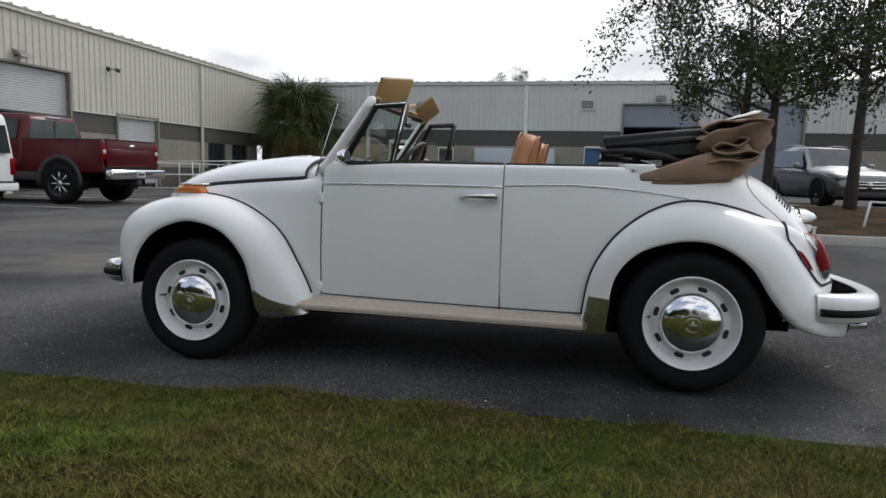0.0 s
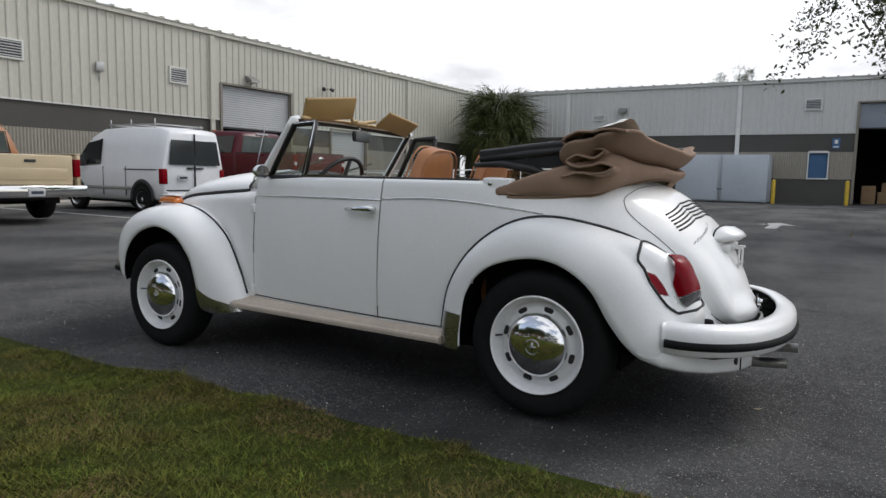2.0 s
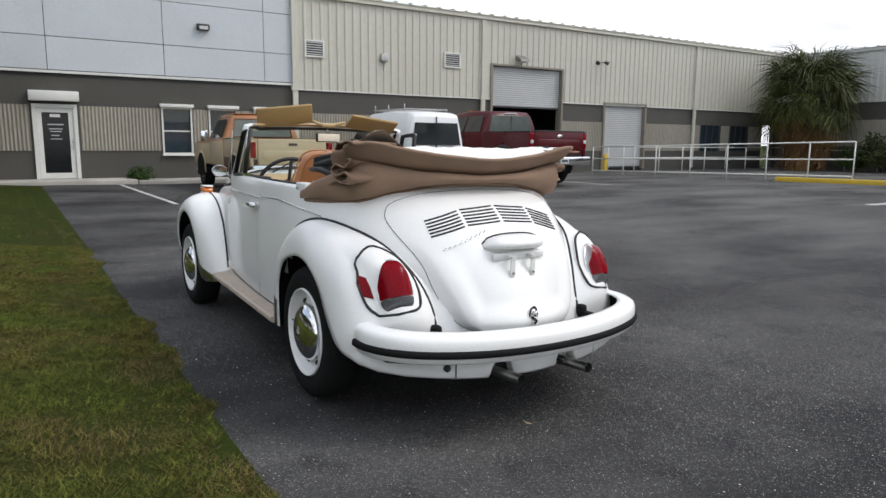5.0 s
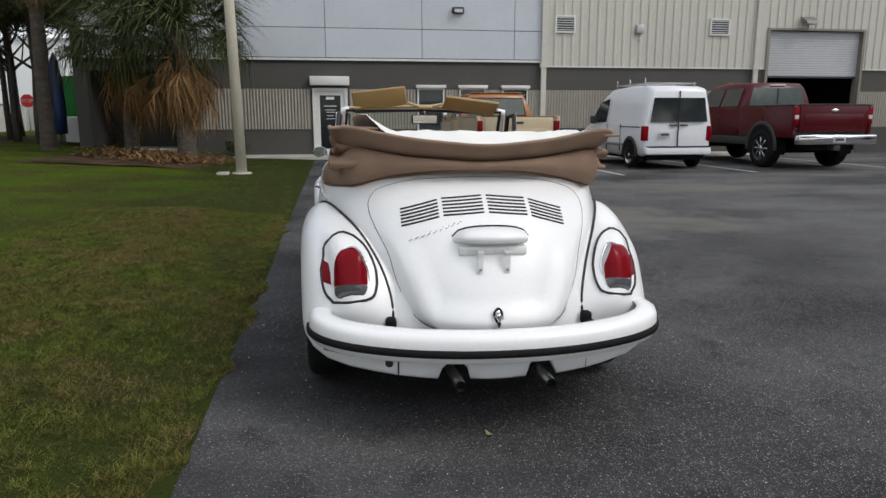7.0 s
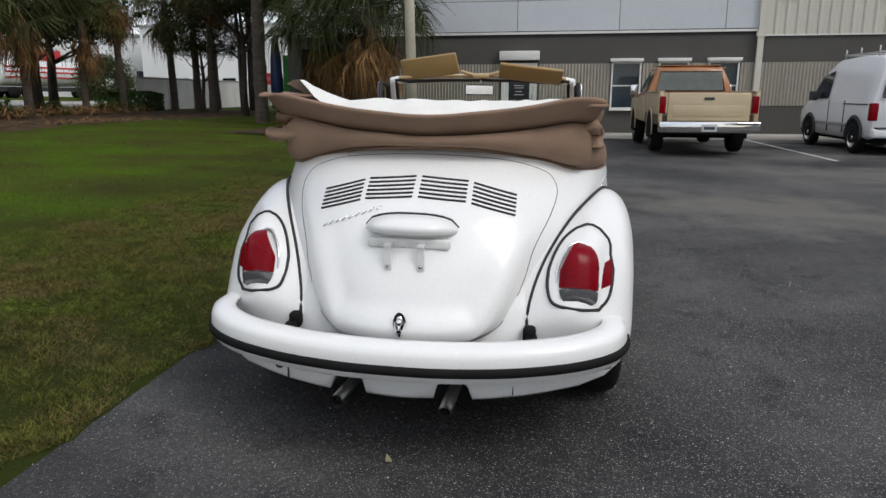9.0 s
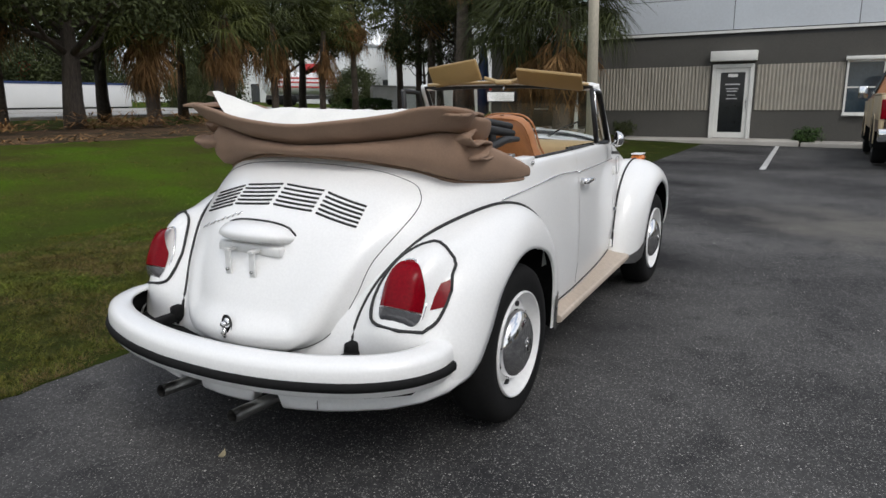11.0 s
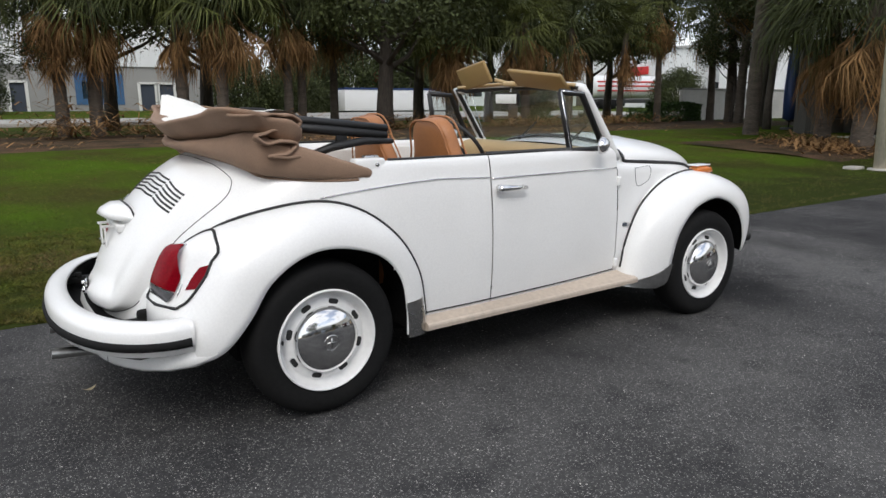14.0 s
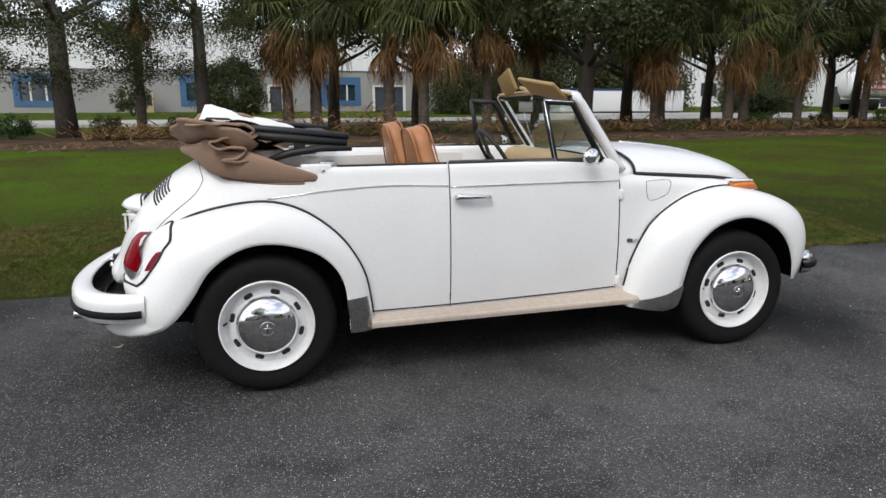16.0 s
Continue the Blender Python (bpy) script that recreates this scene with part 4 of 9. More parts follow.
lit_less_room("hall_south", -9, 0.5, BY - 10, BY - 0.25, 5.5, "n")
for x, y, w, h, z in ((-4.9, -37, 0.7, 0.55, 0.02), (-4.9, -37.05, 0.65, 0.5, 0.58), (-4.1, -37, 0.7, 0.6, 0.02), (-4.15, -37, 0.6, 0.45, 0.63), (-3.3, -36.8, 0.6, 0.9, 0.02)):
    tagged(part("carton", box(x, x + w, y, y + 0.5, z, z + h, 0.01), CARTON), "brown cardboard carton stacked on a warehouse floor", "carton", "cartons in the bay")
tagged(part("white_placard", box(-4.75, -3.9, -37.4, -37.36, 1.35, 1.95), TRIMWHITE, smooth=False), "white notice standing behind cartons", "placard")
for x0, x1, z0, z1 in ((-0.75, -0.12, 4.52, 4.98), (9.8, 10.45, 4.28, 4.52), (-15.2, -14.5, 4.8, 5.25)):
    louvre_vent("wall_vent", "x", x0, x1, z0, z1, BY + 0.03, 1)
flood_lamp(8.75, BY + 0.03, 4.72, -90)
flood_lamp(-4.2, BY + 0.03, 5.08, -90)
for x0, x1, z0, z1 in ((6.92, 7.70, 1.1, 2.32), (-1.2, -0.4, 1.25, 2.45)):
    t = thing("window", pose((x0 + x1) / 2, BY, z0), "white-trimmed window in a dark warehouse wall", "window", "warehouse windows", "structure")
    w, h = (x1 - x0) / 2, z1 - z0
    part("window_frame", join(box(-w - 0.06, -w, -0.1, 0.07, -0.06, h + 0.06), box(w, w + 0.06, -0.1, 0.07, -0.06, h + 0.06), box(-w, w, -0.1, 0.07, -0.06, 0), box(-w, w, -0.1, 0.09, h, h + 0.1)), TRIMWHITE, t, smooth=False)
    part("pane", box(-w, w, -0.05, -0.04, 0, h), OFFICEGLASS if x0 > 0 else BLUETRIM, t, smooth=False)
d2 = thing("door_2", pose(9.72, BY, 0.12), "dark service door under a white canopy", "door", kind="structure")
part("door_leaf", box(-0.58, 0.58, -0.1, -0.05, 0, 2.15), DARKTRIM, d2, smooth=False)
part("canopy", box(-0.66, 0.66, 0, 1.0, 2.42, 2.60, 0.015), TRIMWHITE, d2)
for s in (-0.6, 0.6):
    part("canopy_post", box(s - 0.05, s + 0.05, 0.9, 1.0, 0, 2.42), TRIMWHITE, d2, smooth=False)
sg = thing("parking_sign", pose(-1.5, BY + 0.05, 2.65), "small blue and white parking sign on a warehouse wall", "sign")
part("plate", box(-0.17, 0.17, 0, 0.01, 0, 0.5), BLUETRIM, sg, smooth=False)
part("symbol", join(box(-0.07, 0.07, 0.01, 0.014, 0.24, 0.42), box(-0.12, 0.12, 0.01, 0.014, 0.06, 0.12)), WHITE_TRIM, sg, smooth=False)
gt = thing("storage_container", pose(3.25, -33.0, 0.0), "pale blue-grey steel storage box with double doors", "container")
part("body", box(-2.08, 2.08, -1.1, 0.9, 0.05, 2.30, 0.02), CONTAINER, gt)
for s in (-1, 1):
    dd = part("door", box(0.02 * s, 2.0 * s, 0.905, 0.94, 0.10, 2.22, 0.01) if s > 0 else box(-2.0, -0.02, 0.905, 0.94, 0.10, 2.22, 0.01), CONTAINER, gt)
    part("lock_bar", tube([(s * 0.06, 0.955, 0.12), (s * 0.06, 0.955, 2.20)], 0.012), GALV, dd)
    part("lock_handle", box(s * 0.05 - 0.07, s * 0.05 + 0.07, 0.95, 0.975, 0.62, 0.66, 0.006), DARKTRIM, dd)
part("base_rail", box(-1.9, 1.9, -1.0, 0.85, 0, 0.05), DARKTRIM, gt, smooth=False)
for x, y in ((-2.1, -33.3), (-6.4, -33.3), (0.9, -32.4), (-7.2, -33.3)):
    t = thing("bollard", pose(x, y, land(x, y)), "yellow painted steel bollard beside a bay door", "bollard", "yellow bollards")
    part("post", lathe([(0.0, 1.15), (0.06, 1.13), (0.09, 1.07), (0.09, 0.0)], 14, "z"), YELLOW, t)
t = thing("bollard", pose(16.6, -19.4, 0.1), "short yellow bollard by a warehouse wall", "bollard", "yellow bollards")
part("post", lathe([(0.0, 0.72), (0.07, 0.7), (0.1, 0.64), (0.1, 0.0)], 14, "z"), YELLOW, t)
for kx0, ky0, kx1, ky1 in ((9.6, -20.5, 5.35, -21.75), (5.35, -21.75, 5.75, -32.2)):
    d = Vector((kx1 - kx0, ky1 - ky0, 0))
    kerb = part("yellow_kerb", moved(box(0, d.length, -0.09, 0.09, -0.08, 0.15, 0.03), Matrix.Translation((kx0, ky0, 0)) @ Matrix.Rotation(math.atan2(d.y, d.x), 4, "Z")), YELLOW)
    tagged(kerb, "yellow painted kerb beside a ramp before the rear warehouse", "kerb", "yellow kerbs", "structure")


# ---- the planted island ----
def island_outline():
    pts = [(-9, -17.6), (-5.2, -17.5), (-4.0, -17.0), (-3.45, -16.0)]
    pts += [(-3.35, -13), (-3.35, -10.4), (-3.2, -9.4), (-3.25, -8.7), (-3.55, -8.1), (-4.2, -7.75), (-5.2, -7.68), (-9, -7.75), (-16, -8.0), (-24, -8.2)]
    return spline(pts, 46)


out = island_outline()
rows = []
for i, p in enumerate(out):
    d = out[min(i + 1, len(out) - 1)] - out[max(i - 1, 0)]
    n = np.array((d[1], -d[0])) / max(1e-6, np.hypot(*d))
    z = land(*p)
    q = [(0.0, -0.1), (0.02, 0.11), (0.05, 0.15), (0.13, 0.155), (0.16, 0.13), (0.16, -0.05)]
    rows.append([(p[0] - n[0] * a * -1, p[1] - n[1] * a * -1, z + h) for a, h in q])
tagged(part("island_kerb", grid(rows), CONCRETE), "pale concrete kerb round a mulched island", "kerb", kind="structure")
xs, yy = np.linspace(-24, -3.45, 60), np.linspace(-17.4, -7.85, 40)
rows = []
for y in yy:
    row = []
    for x in xs:
        cx, cy = x, y
        if x > -4.3 and y > -8.7:
            k = math.hypot(x + 4.3, y + 8.7)
            if k > 0.8:
                cx, cy = -4.3 + (x + 4.3) * 0.8 / k, -8.7 + (y + 8.7) * 0.8 / k
        if x > -4.4 and y < -16.4:
            k = math.hypot(x + 4.4, y + 16.4)
            if k > 0.85:
                cx, cy = -4.4 + (x + 4.4) * 0.85 / k, -16.4 + (y + 16.4) * 0.85 / k
        inner = min(smooth_step(-3.4, -6, x), smooth_step(-7.8, -11, y), smooth_step(-17.5, -15, y))
        row.append((cx, cy, land(x, y) + 0.11 + 0.14 * inner + 0.03 * noise.noise(Vector((x * 2.2, y * 2.2, 0)))))
    rows.append(row)
tagged(part("island_mulch", grid(rows), MULCH), "brown leaf mulch on a raised island", "mulch", kind="structure")

stub = thing("marker_stub", pose(-5.46, -9.39, land(-5.46, -9.39) + 0.10), "low white pipe marker with a short arm on mulch", "marker")
part("upright", tube([(0, 0, -0.1), (-0.10, 0, 0.52)], 0.022, 8), TRIMWHITE, stub)
part("arm", tube([(-0.10, 0, 0.52), (-0.75, 0, 0.50)], 0.020, 8), TRIMWHITE, stub)

# ---- lamp pole ----
pl = thing("lamp_pole", pose(11.05, 2.63, land(11.05, 2.63)), "tall pale tapered concrete lamp pole in the grass", "pole")
part("shaft", tube([(0, 0, -0.2), (-0.02, 0.07, 4), (-0.04, 0.15, 9)], [0.118, 0.105, 0.08], 16), POLEPAINT, pl)
part("footing", lathe([(0.0, 0.03), (0.2, 0.03), (0.22, 0.0), (0.22, -0.2)], 16, "z"), CONCRETE, pl)
gl = thing("ground_box", pose(10.85, 3.0, land(10.85, 3.0)), "small pale concrete ground box in the grass", "ground box")
part("lid", box(-0.16, 0.16, -0.12, 0.12, -0.05, 0.05, 0.015), CONCRETE, gl)

from mathutils import bvhtree

# ---- the convertible; it faces +x, its middle stands at the origin ----
car = thing("convertible_car", pose(0, 0, 0, 0.77, 0, 0), "white classic two-door convertible with its brown canvas top folded down", "car")
SIDES = (("left", 1), ("right", -1))


def sided(g, s):
    return g if s > 0 else mirrored(g)


REAR = [(0.24, -1.84), (0.30, -1.875), (0.36, -1.90), (0.45, -1.922), (0.53, -1.912), (0.64, -1.868), (0.75, -1.803), (0.81, -1.760), (0.90, -1.665), (0.96, -1.58), (1.0, -1.50), (1.03, -1.42)]
WAIST = [(1.75, 0.20), (1.6, 0.38), (1.3, 0.52), (0.9, 0.588), (0.58, 0.634), (0.2, 0.68), (-0.35, 0.722), (-0.75, 0.735)]


def lerp_table(tab, v):
    tab = sorted(tab)
    if v <= tab[0][0]:
        return tab[0][1]
    for (a, p), (b, q) in zip(tab, tab[1:]):
        if v <= b:
            return p + (q - p) * (v - a) / (b - a)
    return tab[-1][1]


SM_REAR = spline(REAR, 80)
SM_WAIST = spline(WAIST, 60)


def rear_x(z):
    return lerp_table([tuple(p) for p in SM_REAR], z)


def waist(x):
    return lerp_table([tuple(p) for p in SM_WAIST], x)


def tuck(z):
    """How far the side leans in at a height."""
    return 1 - 0.035 * ((0.55 - z) / 0.3) ** 2 * (z < 0.55) - 0.055 * max(0, (z - 0.55) / 0.45) ** 2.2


def round_n(z):
    """How square the tail is in plan at a height: slimmer low down between the fenders."""
    return 1.75 + 0.60 * smooth_step(0.50, 0.76, z)


def side_y(x, z, x0=-0.75, m=2.2):
    """Half the body's width at x and z: straight flanks, then round the tail."""
    if x >= x0:
        return waist(x) * tuck(z)
    xc = rear_x(z)
    f = min(1, (x0 - x) / (x0 - xc))
    return waist(x0) * tuck(z) * max(0, 1 - f ** round_n(z)) ** (1 / m)


def tail_x(y, z, x0=-0.75, m=2.2):
    """The body's surface behind: x at y and z."""
    w = waist(x0) * tuck(z)
    f = max(0, 1 - min(1, abs(y) / w) ** m) ** (1 / round_n(z))
    return x0 - f * (x0 - rear_x(z))


BELT = 0.985


def belt_roll(x, y, ny, depth=0.55):
    """From the belt line over the edge and down inside."""
    return [(x, y - 0.008 * ny, BELT + 0.012), (x, y - 0.028 * ny, BELT + 0.018), (x, y - 0.055 * ny, BELT + 0.012), (x, y - 0.066 * ny, BELT - 0.01), (x, y - 0.07 * ny, BELT - depth)]


def flank(xa, xb, za=0.30, inner=True, n=None):
    rows = []
    for x in np.linspace(xa, xb, n or max(3, int(abs(xa - xb) / 0.03))):
        r = [(x, side_y(x, z), z) for z in np.linspace(za, BELT, 20)]
        y = r[-1][1]
        if inner:
            r += belt_roll(x, y, 1)
        rows.append(r)
    return grid(rows)


INNER = mat("white_door_card", (0.74, 0.73, 0.69), 0.55, var=0.05, fine=120, bump=0.1, depth=0.002)
for side, s in SIDES:
    d = part("door", sided(flank(0.575, -0.343), s), WHITE_PAINT, car, "white door with a chrome pull handle")
    hx = s * (side_y(-0.24, 0.85) + 0.0)
    part("door_handle", join(tube([(-0.325, hx + s * 0.022, 0.852), (-0.30, hx + s * 0.034, 0.855), (-0.22, hx + s * 0.036, 0.852), (-0.15, hx + s * 0.026, 0.848)], [0.014, 0.016, 0.011, 0.008], 10),
                                      tube([(-0.305, hx - s * 0.01, 0.855), (-0.305, hx + s * 0.03, 0.855)], 0.015, 10), tube([(-0.155, hx - s * 0.005, 0.848), (-0.155, hx + s * 0.024, 0.848)], 0.009, 8)), CHROME, d, "chrome door handle")
    part("lock_button", tube([(-0.318, hx + s * 0.03, 0.852), (-0.318, hx + s * 0.052, 0.852)], 0.009, 10), STEEL, d)
    for hz in (0.82, 0.37):
        part("hinge", box(0.572, 0.596, s * side_y(0.585, hz) - 0.016, s * side_y(0.585, hz) + 0.016, hz - 0.025, hz + 0.025, 0.006), WHITE_PAINT, d)
    part("belt_moulding", tube([(x, s * (side_y(x, 0.898) + 0.002), 0.893 + 0.006 * math.sin((0.57 - x) * 2)) for x in np.linspace(0.57, -0.34, 24)], 0.0042, 6), CHROME, d, "thin bright belt moulding")
    part("window_seal", tube([(x, s * (side_y(x, BELT) - 0.03), BELT + 0.02) for x in np.linspace(0.50, -0.34, 20)], 0.010, 6, flat=0.7), BLACK, d)
    q = d
    pts = [(-0.352, 0.905), (-0.6, 0.915), (-0.75, 0.912), (-0.9, 0.902), (-1.05, 0.885), (-1.17, 0.868)]
    part("belt_moulding", tube([(x, s * (side_y(x, z) + 0.002), z) for x, z in spline(pts, 28)], 0.0036, 6), CHROME, q, "thin bright belt moulding")
    part("window_seal", tube([(x, s * (side_y(x, BELT) - 0.03), BELT + 0.02) for x in np.linspace(-0.35, -0.86, 14)], 0.010, 6, flat=0.7), BLACK, q)
    part("corner_cap", box(-1.02, -0.885, s * 0.658 - 0.03, s * 0.658 + 0.03, 0.92, 1.016, 0.008), WHITE_PAINT, q)
    part("cap_stud", tube([(-0.925, s * 0.687, 0.99), (-0.925, s * 0.697, 0.99)], 0.008, 10), STEEL, q)
    part("sill_gap", tube([(x, s * (side_y(x, 0.333) + 0.0015), 0.333) for x in np.linspace(0.57, -0.72, 24)], 0.0034, 5), SEAM, car)
    part("inner_sill", box(-0.75, 0.55, s * 0.56 - 0.05, s * 0.56 + 0.05, 0.24, 0.34), UNDER, car, smooth=False)

# tail: one shell wrapped from flank to flank
rows = []
NZ = 34
for t in np.linspace(0, 1, NZ):
    half = [(x, side_y(x, 0.30 + t * (BELT - 0.30)), 0.30 + t * (BELT - 0.30)) for x in np.linspace(-0.349, -0.74, 12)]
    for f in np.linspace(0, 1, 46) ** 0.6:
        z = 0.30 + t * (BELT + 0.036 * smooth_step(0.80, 0.985, f) - 0.30)
        x = -0.76 - f * (-rear_x(z) - 0.76)
        half.append((x, side_y(x, z) if f < 1 else 0, z))
    rows.append(half + [(x, -y, z) for x, y, z in reversed(half[:-1])])
top = rows[-1]
for drop, inset in ((0.012, 0.010), (0.018, 0.035), (0.010, 0.07), (-0.03, 0.09)):
    rows.append([(x + inset * 1.2 * max(0, (-0.9 - x)), y * (1 - inset), z + drop) for x, y, z in top])


def cut_wheel(g, wx, r=0.455):
    """Leaves out the faces of a body side behind a wheel."""
    v, f = g
    keep = []
    for q in f:
        c = [sum(v[i][k] for i in q) / len(q) for k in range(3)]
        if (c[0] - wx) ** 2 + (c[2] - 0.30) ** 2 > r * r or abs(c[1]) < 0.35:
            keep.append(q)
    return v, keep


part("tail_shell", cut_wheel(grid(rows, flip=True), -1.205), WHITE_PAINT, car)

# front: cowl sides, hood, nose
HOODZ = [(0.60, 1.03), (0.83, 1.042), (1.01, 1.033), (1.27, 1.0), (1.46, 0.955), (1.6, 0.905), (1.71, 0.85), (1.79, 0.78), (1.835, 0.68), (1.85, 0.55)]
EDGEZ = [(0.58, 0.93), (0.7, 0.912), (1.0, 0.89), (1.31, 0.86), (1.5, 0.81), (1.65, 0.73), (1.76, 0.62), (1.85, 0.5)]
EDGEY = [(0.58, 0.55), (0.7, 0.548), (1.0, 0.52), (1.31, 0.455), (1.5, 0.385), (1.65, 0.30), (1.76, 0.20), (1.85, 0.04)]
hz, ez, ey = ([tuple(p) for p in spline(t, 50)] for t in (HOODZ, EDGEZ, EDGEY))
for side, s in SIDES:
    rows = []
    for x in np.linspace(0.582, 1.84, 44):
        e, y1 = lerp_table(ez, x), lerp_table(ey, x)
        y0 = max(waist(x), y1 + 0.01)
        base = [(x, y0 * tuck(z), z) for z in np.linspace(0.30, e - 0.07, 10)]
        yb = base[-1][1]
        base += [(x, y1 + (yb - y1) * math.cos(a) , e - 0.07 + 0.07 * math.sin(a)) for a in (0.35, 0.7, 1.05, 1.35, 1.57)]
        rows.append(base)
    part("cowl_side", sided(cut_wheel(grid(rows, flip=True), 1.21), s), WHITE_PAINT, car)
rows = []
for x in np.linspace(0.70, 1.85, 44):
    e, c, y1 = lerp_table(ez, x), lerp_table(hz, x), lerp_table(ey, x)
    rows.append([(x, y1 * math.sin(a), e + 0.004 + (c - e) * math.cos(a) ** 0.85) for a in np.linspace(-math.pi / 2, math.pi / 2, 25)])
hood = part("hood", grid(rows), WHITE_PAINT, car, "white curved front hood")
part("hood_seal", tube([(x, lerp_table(ey, x) + 0.006, lerp_table(ez, x) + 0.005) for x in np.linspace(0.70, 1.84, 40)], 0.012, 6), SEAM, hood)
part("hood_seal", tube([(x, -lerp_table(ey, x) - 0.006, lerp_table(ez, x) + 0.005) for x in np.linspace(0.70, 1.84, 40)], 0.012, 6), SEAM, hood)
part("hood_seal", tube(rows[0], 0.008, 6), SEAM, hood)
part("hood_strip", tube([(x, 0, lerp_table(hz, x) + 0.007) for x in np.linspace(0.9, 1.7, 24)], 0.006, 6), CHROME, hood, "thin chrome strip down the hood")
rows = []
for k, x in enumerate(np.linspace(0.535, 0.72, 8)):
    e, c, y1 = lerp_table(ez, x) - 0.02 * k / 7, 1.0 + 0.03 * (x - 0.535) / 0.165, 0.572 - 0.035 * k / 7
    rows.append([(x + 0.06 * math.cos(a), y1 * math.sin(a), e - 0.01 + (c - e + 0.01) * math.cos(a) ** 0.7) for a in np.linspace(-math.pi / 2, math.pi / 2, 25)])
part("cowl_top", grid(rows), WHITE_PAINT, car)


# fenders: quarter ellipses swept from the welt line on the body to the wheel arch
def fender(welt, arch, n, inward, power=0.92, bulge=0.0):
    w, a = spline(welt, n), spline(arch, n)
    rows = []
    for c, e in zip(w, a):
        # the tail end of a rear fender is fuller, where the lamp stands on it
        full = smooth_step(-1.45, -1.64, c[0]) * smooth_step(0.37, 0.50, c[2]) if bulge else 0.0
        q = 1 - 0.16 * full
        row = []
        for v in np.linspace(-inward, math.pi / 2, 22):
            if v < 0:
                k = 1 - math.cos(v)
                row.append((c[0] + (e[0] - c[0]) * k * 0.45, c[1] + 0.22 * math.sin(v), c[2] + (e[2] - c[2]) * k * 0.9))
            else:
                k = 1 - max(0.0, math.cos(v)) ** q
                out = bulge * full * max(0.0, math.sin(math.pi * min(1.0, v / 0.62))) ** 0.8
                row.append((c[0] + (e[0] - c[0]) * k - 0.80 * out, c[1] + (e[1] - c[1]) * math.sin(v) ** (power * q), c[2] + (e[2] - c[2]) * k + 0.60 * out))
        row += [(e[0], e[1] - 0.010, e[2] - 0.003)]
        rows.append(row)
    return grid(rows), w


FW = [(0.605, 0.628, 0.26), (0.64, 0.626, 0.36), (0.705, 0.618, 0.48), (0.82, 0.608, 0.65), (1.01, 0.597, 0.772), (1.22, 0.595, 0.822), (1.40, 0.60, 0.805), (1.55, 0.60, 0.765), (1.655, 0.60, 0.70), (1.705, 0.60, 0.60), (1.695, 0.60, 0.47), (1.635, 0.60, 0.34)]
FA = [(0.80, 0.745, 0.235), (0.865, 0.768, 0.27), (0.895, 0.782, 0.40), (0.935, 0.79, 0.525), (1.05, 0.795, 0.645), (1.21, 0.797, 0.69), (1.34, 0.797, 0.665), (1.44, 0.795, 0.61), (1.51, 0.79, 0.53), (1.55, 0.782, 0.44), (1.565, 0.77, 0.375), (1.58, 0.75, 0.335)]
RW = [(-0.722, 0.728, 0.27), (-0.73, 0.73, 0.38), (-0.765, 0.73, 0.54), (-0.862, 0.722, 0.695), (-1.01, 0.70, 0.81), (-1.17, 0.665, 0.855), (-1.36, 0.607, 0.832), (-1.548, 0.523, 0.766), (-1.690, 0.443, 0.642), (-1.770, 0.402, 0.505), (-1.802, 0.41, 0.395), (-1.80, 0.47, 0.33)]
RW = [(x, min(y + 0.06, side_y(x, z) + 0.001) if -1.5 < x < -0.75 else y, z) for x, y, z in RW]
REAR_FENDER = dict(n=60, inward=0.25, bulge=0.052)
RA = [(-0.835, 0.772, 0.27), (-0.84, 0.778, 0.38), (-0.868, 0.785, 0.52), (-0.955, 0.792, 0.625), (-1.09, 0.795, 0.678), (-1.22, 0.795, 0.688), (-1.33, 0.795, 0.655), (-1.43, 0.792, 0.58), (-1.505, 0.788, 0.465), (-1.585, 0.780, 0.370), (-1.65, 0.755, 0.325), (-1.73, 0.70, 0.302)]
